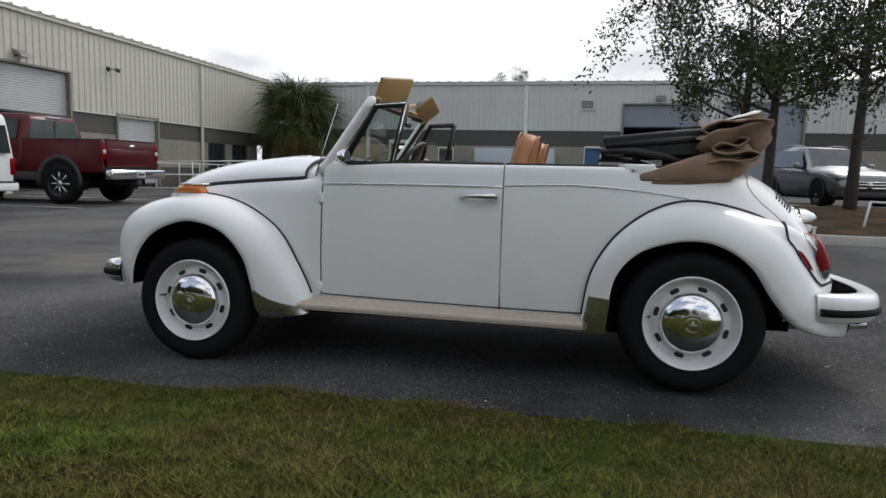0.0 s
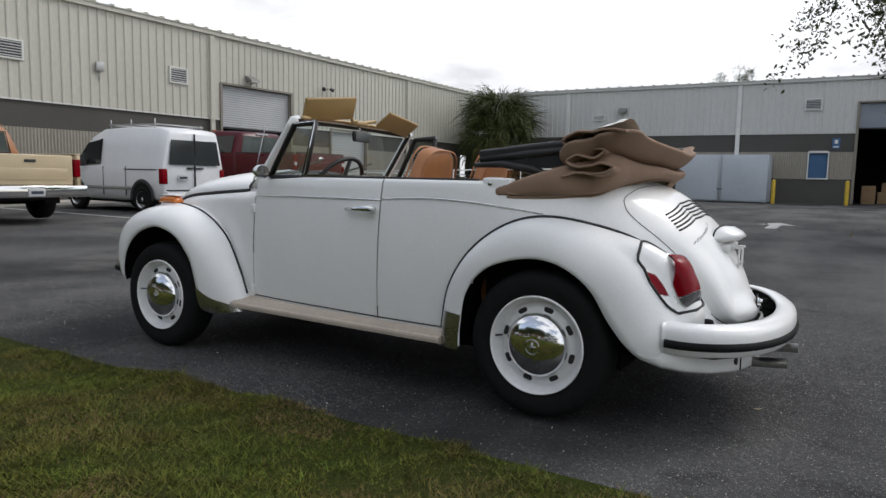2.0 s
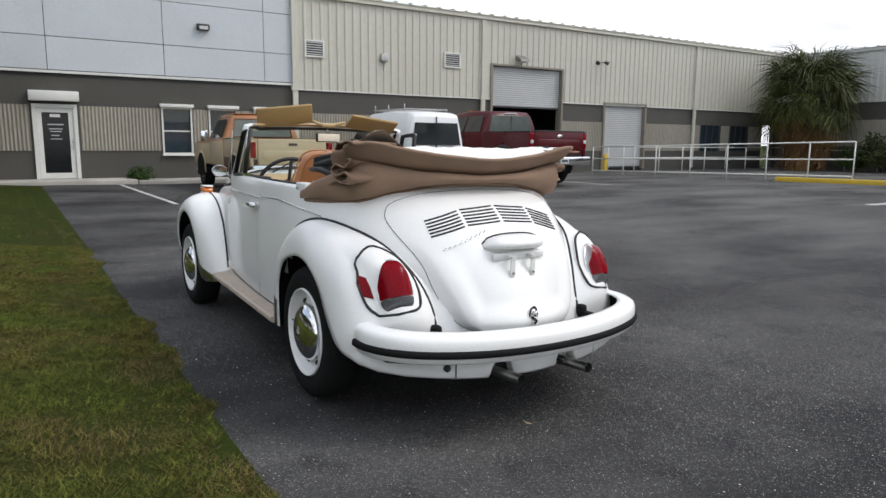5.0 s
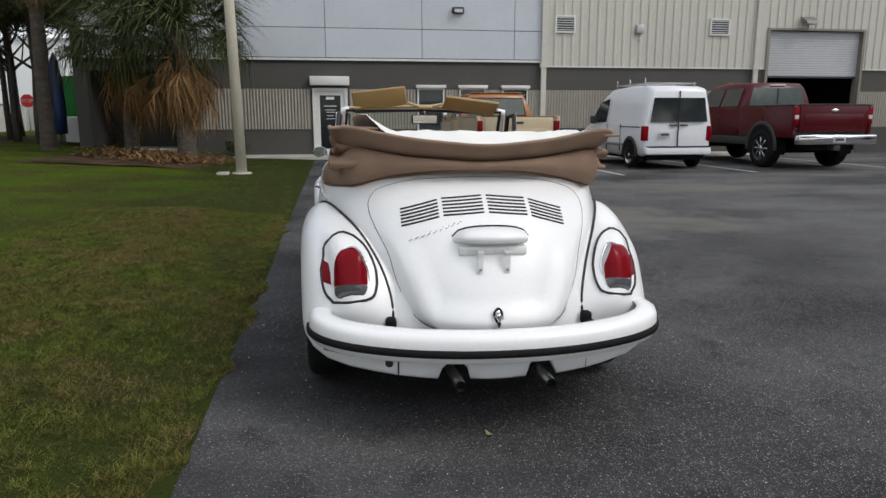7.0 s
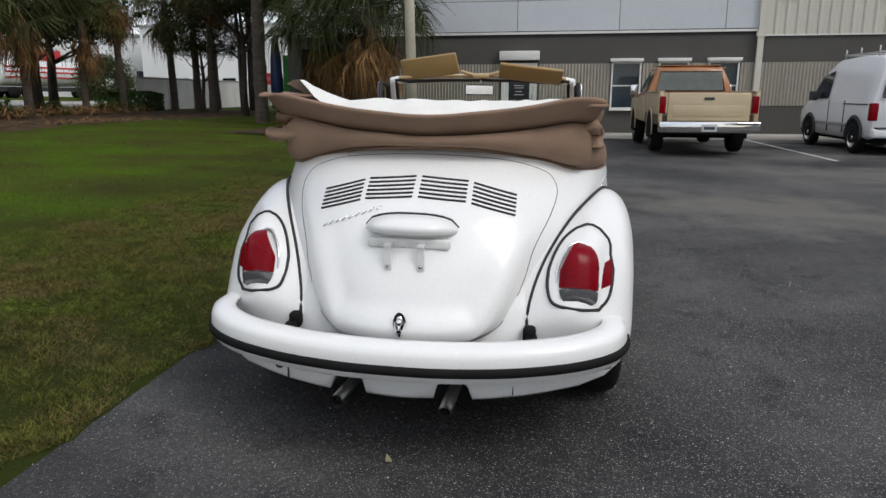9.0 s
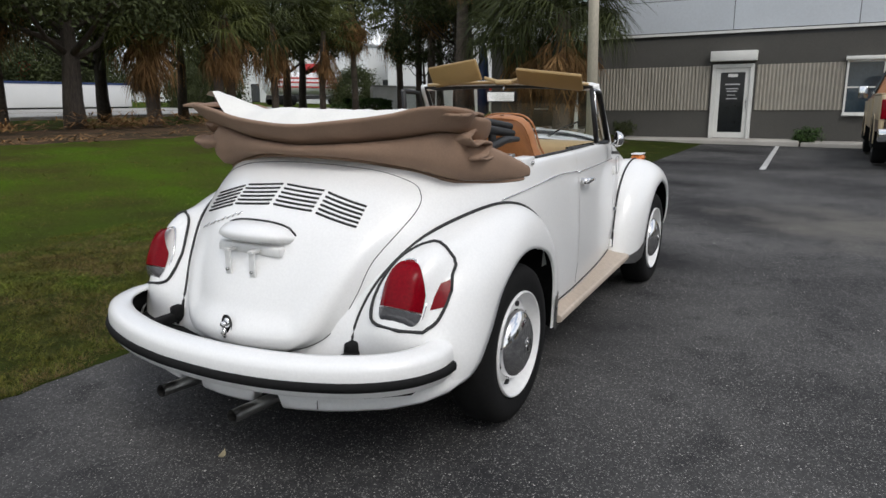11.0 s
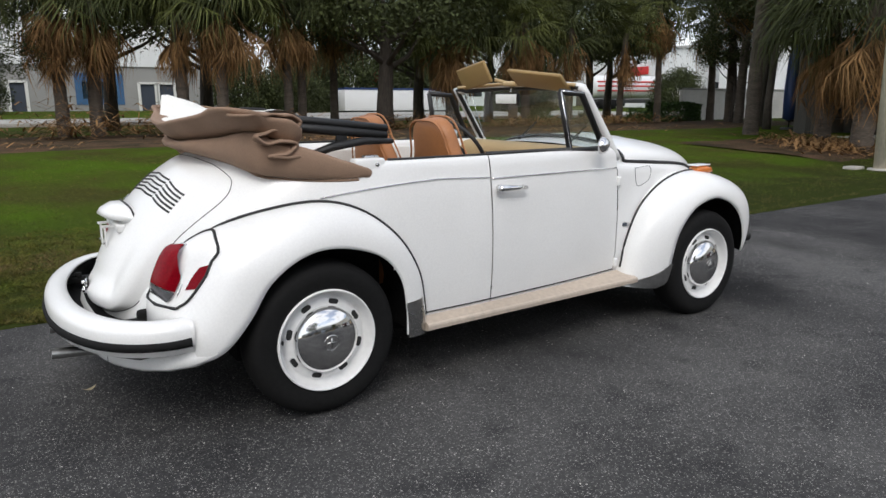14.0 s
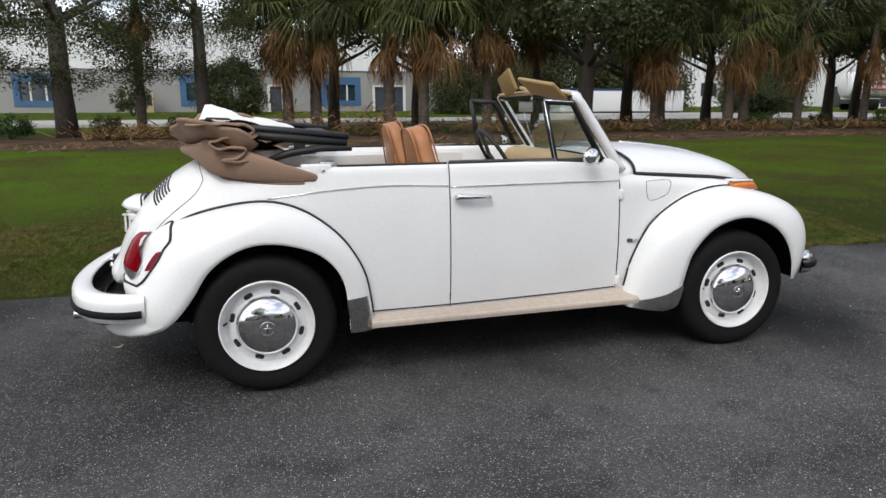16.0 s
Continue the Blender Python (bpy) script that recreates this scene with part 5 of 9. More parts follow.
for side, s in SIDES:
    # the right-hand front fender sits a little further back and higher on the body
    shift = [0.0 if s > 0 else smooth_step(0.26, 0.55, z) * smooth_step(1.62, 1.30, x) for x, y, z in FW]
    rise = [0.0 if s > 0 else smooth_step(0.26, 0.45, z) for x, y, z in FA]
    g, w = fender([(x - 0.036 * k, y, z + 0.020 * k) for (x, y, z), k in zip(FW, shift)], [(x - 0.008 * k, y, z + 0.010 * k) for (x, y, z), k in zip(FA, rise)], 60, 1.15)
    ff = part("front_fender", sided(g, s), WHITE_PAINT, car)
    part("welt", tube([(p[0], s * (p[1] + 0.006), p[2] + 0.001) for p in w[4:32]], 0.0065, 6), SEAM, ff, "black fender welt")
    g, w = fender(RW, RA, **REAR_FENDER)
    rf = part("rear_fender", sided(g, s), WHITE_PAINT, car)
    part("welt", tube([(p[0] - 0.001, s * (p[1] + 0.008), p[2] + 0.004) for p in w[3:56]], 0.0062, 6), SEAM, rf, "black fender welt")
    # bright stone guards on the fenders' lower ends
    rows = []
    for c, e in zip(spline(RW, 60)[1:9], spline(RA, 60)[1:9]):
        rows.append([(c[0] + (e[0] - c[0]) * (1 - math.cos(v)) - 0.002, s * (c[1] + (e[1] - c[1]) * math.sin(v) ** 0.92 + 0.005), c[2] + (e[2] - c[2]) * (1 - math.cos(v)) - 0.035) for v in np.linspace(0.1, 1.55, 12)])
    part("stone_guard", grid(rows, flip=s < 0), STEEL, rf, "polished steel stone guard")
    rows = []
    for i, (c, e) in enumerate(zip(spline(FW, 180)[0:30], spline(FA, 180)[0:30])):
        k0 = 0.12 + 0.83 * (i / 29) ** 0.75
        rows.append([(c[0] + (e[0] - c[0]) * (1 - math.cos(v)), s * (c[1] + (e[1] - c[1]) * math.sin(v) ** 0.92 + 0.005), c[2] + (e[2] - c[2]) * (1 - math.cos(v)) - 0.02) for v in np.linspace(k0 * 1.57, 1.55, 12)])
    part("stone_guard", grid(rows, flip=s < 0), STEEL, ff, "polished steel stone guard")
    # turn signal
    ts = part("turn_signal", box(1.22, 1.38, s * 0.60 - 0.042, s * 0.60 + 0.042, 0.795, 0.824, 0.012), WHITE_PAINT, ff)
    rows = []
    for x, h, w2 in ((1.240, 0.012, 0.030), (1.26, 0.026, 0.040), (1.32, 0.028, 0.043), (1.375, 0.024, 0.040), (1.405, 0.006, 0.024)):
        rows.append([(x, s * 0.605 + w2 * math.cos(a), 0.818 + h * (1 + math.sin(a))) for a in np.linspace(0, 2 * math.pi, 13)[:-1]])
    v, f = grid(rows, True)
    part("amber_lens", (v, f + [tuple(reversed(range(12))), tuple(range(48, 60))]), AMBER, ts, "amber turn-signal lens")
    part("lens_cap", box(1.235, 1.36, s * 0.605 - 0.036, s * 0.605 + 0.036, 0.868, 0.876, 0.003), WHITE_PAINT, ts)
    hl = part("headlight", moved(lathe([(0.0, 0.022), (0.05, 0.018), (0.082, 0.0)], 24, "x"), Matrix.Translation((1.677, s * 0.56, 0.60)) @ Matrix.Rotation(radians(8), 4, "Y")), CLEAR_LENS, ff)
    part("headlight_ring", moved(lathe([(0.078, 0.008), (0.092, 0.012), (0.10, -0.02)], 24, "x"), Matrix.Translation((1.672, s * 0.56, 0.60)) @ Matrix.Rotation(radians(8), 4, "Y")), CHROME, hl)

# engine lid with its louvres
LIDW = [(0.388, 0.02), (0.392, 0.12), (0.406, 0.21), (0.445, 0.302), (0.51, 0.352), (0.60, 0.390), (0.70, 0.418), (0.80, 0.468), (0.865, 0.490), (0.91, 0.482), (0.95, 0.440), (0.985, 0.32), (1.0, 0.16), (1.004, 0.03)]
lw = spline(LIDW, 80)


def lid_x(y, z, w):
    """The lid stands proud of the tail in a round ridge along its lower border; the panel inside lies back."""
    e = min(max(w - abs(y), 0.0), max(z - 0.388, 0.0) * 1.05)
    rise, fall, low = smooth_step(0, 0.042, e), smooth_step(0.065, 0.17, e), smooth_step(0.84, 0.56, z)
    return tail_x(y, z) - 0.0015 - 0.004 * rise - low * (0.028 * rise - 0.030 * fall)


lid = part("engine_lid", grid([[(lid_x(y, z, w), y, z) for y in np.linspace(-w, w, 57)] for z, w in lw], flip=True), WHITE_PAINT, car, "white engine lid with four banks of black louvres")
part("lid_seam", tube([(tail_x(w, z) - 0.001, w, z) for z, w in lw] + [(tail_x(w, z) - 0.001, -w, z) for z, w in reversed(lw)], 0.0017, 5), SEAM, lid)
for y0, y1, za, zb in ((0.360, 0.205, 0.876, 0.918), (0.186, 0.014, 0.923, 0.936), (-0.008, -0.176, 0.936, 0.924), (-0.196, -0.348, 0.919, 0.878)):
    for k in range(6):
        line = []
        for t in np.linspace(0, 1, 9):
            y, z = y0 + (y1 - y0) * t, za + (zb - za) * t - k * 0.0126
            line.append((lid_x(y, z, 0.45) - 0.0015, y, z))
        part("louvre_slot", tube(line, 0.0048, 6, flat=0.9), SEAM, lid)
# badge script, too small to read
for k in range(9):
    y = 0.335 - k * 0.025
    z = 0.757 + k * 0.0088
    part("badge_bar", tube([(lid_x(y, z, 0.44) - 0.003, y, z), (lid_x(y - 0.016, z + 0.012, 0.44) - 0.003, y - 0.016, z + 0.012 + 0.004 * (k % 2))], 0.0026, 5), CHROME, lid)
# body panel between the lid and the fender welts
def valance_x(y, z):
    xw = lerp_table([(0.33, -1.80), (0.395, -1.802), (0.505, -1.770), (0.642, -1.690), (0.766, -1.548)], z)
    return min(tail_x(y, z) + 0.0005, xw + 0.004 - 0.075 * (1 - (y / 0.42) ** 2))


part("rear_valance", grid([[(valance_x(y, z), y, z) for y in np.linspace(-0.415, 0.415, 45)] for z in np.linspace(0.335, 0.60, 20)], flip=True), WHITE_PAINT, car)
# licence lamp and plate bracket
rows = []
for t in np.linspace(0, 1, 12):
    y = 0.168 * (1 - 2 * t)
    q = math.sqrt(max(0.0, 1 - abs(2 * t - 1) ** 2.6))
    xb = lid_x(y, 0.79, 0.44)
    rows.append([(xb + 0.01, y, 0.772 + 0.052 * q), (xb - 0.045 * q, y, 0.774 + 0.050 * q), (xb - 0.088 * q, y, 0.772 + 0.030 * q), (xb - 0.102 * q, y, 0.770 + 0.012 * q), (xb - 0.078 * q, y, 0.764), (xb + 0.01, y, 0.752)])
lamp = part("licence_lamp", grid(rows), WHITE_PAINT, lid, "white licence-plate lamp pod")
part("lamp_gasket", tube([(r[0][0] - 0.012, r[0][1], r[0][2] + 0.003) for r in rows], 0.0042, 6), SEAM, lamp)
br = part("plate_bracket", box(-1.835, -1.80, -0.142, 0.142, 0.715, 0.748, 0.006), WHITE_TRIM, lid)
for y in (0.062, -0.05):
    part("bracket_tab", join(box(-1.872, -1.866, y - 0.012, y + 0.012, 0.645, 0.735), box(-1.88, -1.82, y - 0.012, y + 0.012, 0.728, 0.736)), WHITE_TRIM, br, smooth=False)
    part("bolt", tube([(-1.873, y, 0.662), (-1.879, y, 0.662)], 0.006, 8), STEEL, br)
lx = lid_x(0, 0.483, 0.33)
part("latch_gasket", moved(lathe([(0.0, -0.006), (0.021, -0.005), (0.023, 0.004)], 20, "x"), Matrix.Translation((lx - 0.002, 0.004, 0.485)) @ Matrix.Diagonal((-1, 0.95, 1.75, 1))), SEAM, lid)
part("lid_latch", join(moved(lathe([(0.0, 0.004), (0.014, 0.003), (0.017, -0.008)], 20, "x"), Matrix.Translation((lx - 0.006, 0.004, 0.485)) @ Matrix.Diagonal((-1, 0.95, 1.8, 1))),
                            tube([(lx - 0.006, 0.004, 0.495), (lx - 0.024, 0.004, 0.493)], [0.012, 0.010], 12), tube([(lx - 0.010, 0.004, 0.485), (lx - 0.022, 0.003, 0.463), (lx - 0.014, 0.002, 0.448)], [0.010, 0.009, 0.006], 8)), CHROME, lid, "chrome lid latch")

# tail lamps
def oval(w, h, n=28):
    o = []
    for k in range(n):
        a = 2 * math.pi * k / n
        c, q = math.cos(a), math.sin(a)
        taper = 1 - 0.40 * max(0, q)
        e = 0.72 if q > 0 else 0.42
        o.append((w * taper * math.copysign(abs(c) ** e, c), h * math.copysign(abs(q) ** (0.92 if q > 0 else 0.6), q)))
    return o


def lens_cap(z0, z1, bulge, w0, h0):
    rows = []
    for h in np.linspace(z0, z1, 12):
        q = h / h0
        w = w0 * (1 - 0.38 * max(0, q)) * max(0.0, 1 - abs(q) ** (3.0 if q > 0 else 6.0)) ** (0.44 if q > 0 else 0.28)
        rows.append([(-0.012 - bulge * max(0, 1 - abs(y / w0 * 0.97) ** 3.2) ** 0.7 * max(0, 1 - abs(q) ** 3) ** 0.6, y, h) for y in np.linspace(-w, w, 14)])
    return rows


lamp_at = Matrix.Translation((-1.712, 0.570, 0.622)) @ Matrix.Rotation(radians(25), 4, "Y") @ Matrix.Rotation(radians(-19), 4, "Z")
fg = fender(RW, RA, **REAR_FENDER)[0]
fender_tree = bvhtree.BVHTree.FromPolygons([tuple(map(float, v)) for v in fg[0]], [tuple(q) for q in fg[1]])
LENS_W, LENS_H = 0.078, 0.116


def pod_pt(y, z, t):
    """On the pod's wall: t = 0 at the lens, 1 at the gasket just above the fender, 2 where it meets the fender."""
    ny, nz = y / LENS_W ** 2, z / LENS_H ** 2
    k = math.hypot(ny, nz)
    ny, nz = ny / k, nz / k
    g, h = y / LENS_W, 0.5 + 0.5 * z / LENS_H
    deep = 0.012 + 0.045 * h * (0.4 + 0.6 * smooth_step(-1.0, 0.2, g)) + smooth_step(-0.2, 0.9, g) * (0.027 + 0.026 * h)
    side_out = lamp_at.to_3x3() @ Vector((0, ny * (0.024 if y < 0 else 0.030), nz * (0.026 if z > 0 else 0.012)))
    a = lamp_at @ Vector((0.0, y, z))
    b = a + Vector((deep, 0, 0)) + side_out
    near, normal = fender_tree.find_nearest(b)[:2]
    if normal.dot(b - Vector((-1.25, 0.45, 0.40))) < 0:
        normal = -normal
    gap = (b - near).dot(normal)
    if gap < 0.004:
        b, gap = near + normal * 0.004, 0.004
    if t <= 1:
        return tuple(a.lerp(b, t))
    foot = fender_tree.find_nearest(b + side_out * (0.4 + 25 * gap))[0] - normal * 0.002
    return tuple(b.lerp(foot, t - 1))


for side, s in SIDES:
    rim = oval(LENS_W, LENS_H, 40)
    feet = [pod_pt(y, z, 1.0) for y, z in rim]
    walls = [[tuple(lamp_at @ Vector((-0.006, y * 0.93, z * 0.95))) for y, z in rim]] + [[pod_pt(y, z, t) for y, z in rim] for t in (0.0, 0.3, 0.7, 1.0, 1.4, 2.0)]
    pod = part("tail_lamp", sided(grid(walls, True), s), WHITE_PAINT, car, "oval tail lamp with red and clear lens in a white pod")
    part("lamp_gasket", sided(tube(feet + [feet[0]], 0.0058, 6), s), SEAM, pod)
    part("lamp_bezel", sided(tube([tuple(lamp_at @ Vector((-0.008, y * 0.965, z * 0.975))) for y, z in rim + rim[:1]], 0.0042, 6), s), CHROME, pod, "thin chrome bezel")
    red = part("red_lens", sided(moved(grid(lens_cap(-0.058, LENS_H * 0.95, 0.058, LENS_W * 0.92, LENS_H * 0.953)), lamp_at), s), RED_LENS, pod, "deep red tail lens")
    part("clear_lens", sided(moved(grid(lens_cap(-LENS_H * 0.94, -0.062, 0.058, LENS_W * 0.92, LENS_H * 0.953)), lamp_at), s), CLEAR_LENS, pod, "clear reversing lens")
    part("lens_bar", sided(moved(tube([(-0.046 + 0.026 * (y / 0.06) ** 2, y, -0.060) for y in np.linspace(-0.056, 0.056, 7)], 0.003, 6), lamp_at), s), CHROME, pod)
    for y in (-0.044, 0.044):
        part("lens_screw", sided(moved(tube([(-0.046, y, 0.022), (-0.057, y, 0.022)], 0.0038, 8), lamp_at), s), STEEL, red)
    rows = []
    for z in np.linspace(-0.044, 0.032, 6):
        y = LENS_W * (1 - 0.38 * max(0, z / LENS_H)) * max(0.0, 1 - abs(z / LENS_H) ** 4) ** 0.32
        rows.append([tuple(Vector(pod_pt(y, z, t)) + Vector((-0.001, 0.0045, 0))) for t in np.linspace(0.08, 0.93, 6)])
    part("side_marker", sided(grid(rows), s), RED_LENS, pod, "flat red side reflector")


# bumpers
def bumper(path, sec, n=60):
    p = spline(path, n)
    rows = []
    for i in range(n):
        d = p[min(i + 1, n - 1)] - p[max(i - 1, 0)]
        d = d / np.linalg.norm(d)
        o = np.array((d[1], -d[0], 0))
        rows.append([p[i] + o * a + np.array((0, 0, h)) for a, h in sec])
    v, f = grid(rows, True)
    m = len(sec)
    return v, f + [tuple(range(m)), tuple(reversed(range(len(v) - m, len(v))))]


RB = [(-1.70, 0.720, 0.428), (-1.79, 0.716, 0.426), (-1.893, 0.663, 0.424), (-1.980, 0.545, 0.419), (-2.043, 0.366, 0.413), (-2.076, 0.18, 0.410), (-2.084, 0.0, 0.409)]
RB += [(x, -y, z) for x, y, z in reversed(RB[:-1])]
SEC = [(0.0, -0.068), (0.018, -0.06), (0.026, -0.03), (0.028, 0.0), (0.026, 0.024), (0.020, 0.040), (0.004, 0.050), (-0.030, 0.056), (-0.056, 0.052), (-0.062, 0.044), (-0.016, 0.036), (-0.006, 0.0), (-0.012, -0.06)]
rb = part("rear_bumper", bumper(RB, SEC), WHITE_PAINT, car, "white-painted rear bumper with a black rubber strip")
strip = [(x - 0.0, y, z - 0.022) for x, y, z in RB]
part("rubber_strip", bumper([(-1.712, 0.724, 0.406)] + strip[1:-1] + [(-1.712, -0.724, 0.406)], [(0.024, -0.017), (0.036, -0.013), (0.039, 0.0), (0.036, 0.013), (0.024, 0.017)]), RUBBER, rb, "black rubber impact strip")
part("bumper_backing", bumper(RB, [(-0.0145, 0.030), (-0.0145, -0.058), (-0.022, -0.058), (-0.022, 0.026)]), UNDER, rb)
FB = [(1.69, 0.665, 0.405), (1.75, 0.655, 0.405), (1.815, 0.59, 0.405), (1.862, 0.36, 0.405), (1.882, 0.0, 0.405)]
FB += [(x, -y, z) for x, y, z in reversed(FB[:-1])]
fb = part("front_bumper", bumper(FB, [(-a, h) for a, h in reversed(SEC)]), CHROME, car, "chrome front bumper with a black strip")
part("rubber_strip", bumper([(x + 0.004, y, z - 0.015) for x, y, z in FB], [(-0.022, 0.018), (-0.036, 0.014), (-0.039, 0.0), (-0.036, -0.014), (-0.022, -0.018)]), RUBBER, fb)
for s in (1, -1):
    part("bumper_bracket", join(box(-2.00, -1.78, s * 0.425 - 0.02, s * 0.425 + 0.02, 0.392, 0.428, 0.008), box(-1.835, -1.785, s * 0.418 - 0.022, s * 0.418 + 0.022, 0.40, 0.458, 0.014), tube([(-1.945, s * 0.422, 0.42), (-1.945, s * 0.422, 0.446)], [0.018, 0.013], 10)), RUBBER, rb, "black bumper bracket grommet")
# black sheet added for the shade in the bumper gap, and rear apron under the bumper
gap_edge = [(0.69, -1.88), (0.58, -1.97), (0.38, -2.045), (0.18, -2.078), (0.0, -2.085)]
gap_edge += [(-y, x) for y, x in reversed(gap_edge[:-1])]
part("gap_shade_sheet", grid([[(min(-1.70, tail_x(y, 0.40) + 0.10), y, 0.372), (x, y, 0.368), (x, y, 0.355), (-1.70, y, 0.355)] for y, x in gap_edge]), UNDER, car, smooth=False)
AP = [(-1.583, 0.782, 0.380), (-1.635, 0.770, 0.332), (-1.71, 0.738, 0.303), (-1.79, 0.685, 0.286), (-1.865, 0.595, 0.273), (-1.912, 0.49, 0.262), (-1.942, 0.40, 0.253), (-1.963, 0.30, 0.245), (-1.970, 0.245, 0.241),
      (-1.972, 0.228, 0.285), (-1.974, 0.205, 0.308), (-1.975, 0.178, 0.315), (-1.976, 0.15, 0.308), (-1.977, 0.128, 0.285), (-1.978, 0.115, 0.238), (-1.980, 0.05, 0.234), (-1.981, 0.0, 0.233)]
rows = []
for x, y, z in AP + [(x, -y, z) for x, y, z in reversed(AP[:-1])]:
    n = Vector((x + 1.2, y * 0.9, 0)).normalized() if abs(y) > 0.4 else Vector((-1, y * 0.4, 0)).normalized()
    sink = 0.012 + 0.02 * smooth_step(-1.70, -1.60, x)
    rows.append([tuple(Vector((x, y, h)) - n * d) for h, d in ((0.405, sink + 0.01), (0.385, sink), (0.35 * 0.5 + z * 0.5 + 0.012, 0.0), (z + 0.012, 0.002), (z, 0.012), (z + 0.012, 0.06))])
apron = part("rear_apron", grid(rows, flip=True), WHITE_PAINT, car, "white rear apron with two exhaust notches")
for y in (0.40, -0.375):
    part("apron_seam", tube([(-1.944, y, 0.37), (-1.944, y, 0.262)], 0.0028, 6), SEAM, apron)
part("apron_stud", tube([(-1.918, 0.435, 0.305), (-1.936, 0.435, 0.305)], 0.016, 10), DARKTRIM, apron)
for y, l in ((0.178, 2.100), (-0.175, 2.120)):
    v, f = tube([(-1.7, y, 0.238), (-1.9, y, 0.248), (-l, y, 0.264)], 0.0215, 14, caps=False)
    v2, f2 = tube([(-l, y, 0.264), (-1.9, y, 0.248)], 0.018, 14, caps=False)
    part("tailpipe", join((v, f), (v2, f2)), STEEL, car, "bright steel tailpipe")
    part("pipe_core", tube([(-l + 0.03, y, 0.262), (-l + 0.05, y, 0.261)], 0.0178, 14), UNDER, car)

# running boards, floor, wheel wells
for side, s in SIDES:
    rows = []
    for x in np.linspace(0.66, -0.735, 24):
        yo = 0.735 + (0.66 - x) / 1.4 * 0.045
        yi = side_y(x, 0.32) - 0.02
        row = [(x, s * yi, 0.322)]
        for k in range(25):
            t = k / 24
            row.append((x, s * (yi + 0.012 + (yo - yi - 0.024) * t), 0.320 - 0.026 * t + 0.0035 * (0.5 + 0.5 * math.cos(k * math.pi))))
        row += [(x, s * (yo - 0.003), 0.293), (x, s * yo, 0.284), (x, s * (yo - 0.002), 0.268), (x, s * (yo - 0.02), 0.262), (x, s * yi, 0.268)]
        rows.append(row)
    v, f = grid(rows, flip=s < 0)
    m = len(rows[0])
    part("running_board", (v, f + [tuple(range(m)), tuple(range(len(v) - m, len(v)))]), BEIGE_RUBBER, car, "beige ribbed rubber running board", smooth=False)
part("floor_pan", join(box(-1.50, 1.6, -0.55, 0.55, 0.22, 0.30), box(-1.70, -1.45, -0.36, 0.36, 0.24, 0.60), box(0.85, 1.68, -0.46, 0.46, 0.25, 0.70), box(-1.55, -0.85, -0.55, 0.55, 0.29, 0.72)), UNDER, car, smooth=False)
part("axle", join(tube([(-1.21, -0.68, 0.31), (-1.21, 0.68, 0.31)], 0.05, 10), tube([(1.21, -0.68, 0.31), (1.21, 0.68, 0.31)], 0.04, 10)), UNDER, car)


def wheel(x, s, dx, dz):
    w = part("wheel", moved(lathe([(0.178, -0.15), (0.205, -0.155), (0.255, -0.165), (0.295, -0.155), (0.312, -0.13), (0.3155, -0.09), (0.3155, -0.07), (0.312, -0.03), (0.300, -0.004), (0.278, 0.010), (0.245, 0.010), (0.222, 0.006), (0.208, 0.002), (0.200, -0.012)], 56), Matrix.Identity(4)),
             RUBBER, car, "black tyre on a white steel wheel with a chrome hubcap")
    w.location = (x + dx, s * 0.762, 0.3155 + dz)
    w.rotation_euler = (0, 0, 0 if s > 0 else math.pi)
    rim = part("rim", lathe([(0.209, 0.004), (0.2065, 0.013), (0.202, 0.013), (0.198, 0.005), (0.193, -0.014), (0.187, -0.030), (0.180, -0.038), (0.173, -0.039), (0.168, -0.034), (0.160, -0.028), (0.150, -0.025), (0.139, -0.025), (0.128, -0.022)], 64), RIM_WHITE, w, "white steel rim with eight slots")
    for k in range(8):
        a = 2 * math.pi * (k + 0.35) / 8
        g = []
        for b in np.linspace(0, 2 * math.pi, 17)[:-1]:
            u, r = 0.010 * math.cos(b) + math.copysign(0.011, math.cos(b)), 0.1535 + 0.0105 * math.sin(b)
            g.append((r * math.cos(a) - u * math.sin(a), r * math.sin(a) + u * math.cos(a)))
        part("slot", slab(g, -0.040, -0.0238), SEAM, rim, smooth=False)
    part("hubcap", lathe([(0.136, -0.028), (0.1355, -0.012), (0.132, 0.002), (0.121, 0.013), (0.100, 0.025), (0.075, 0.034), (0.050, 0.039), (0.040, 0.0405), (0.0, 0.041)], 48), CHROME, w, "domed chrome hubcap")
    part("hubcap_emblem", join(lathe([(0.033, 0.0405), (0.031, 0.0435), (0.028, 0.0415)], 28), box(-0.02, 0.02, 0.041, 0.043, -0.003, 0.003), box(-0.003, 0.003, 0.041, 0.043, -0.02, 0.02)), STEEL, w)
    part("valve", tube([(0.172, -0.038, 0.015), (0.186, 0.000, 0.017)], 0.0042, 6), BLACK, rim)
    return w


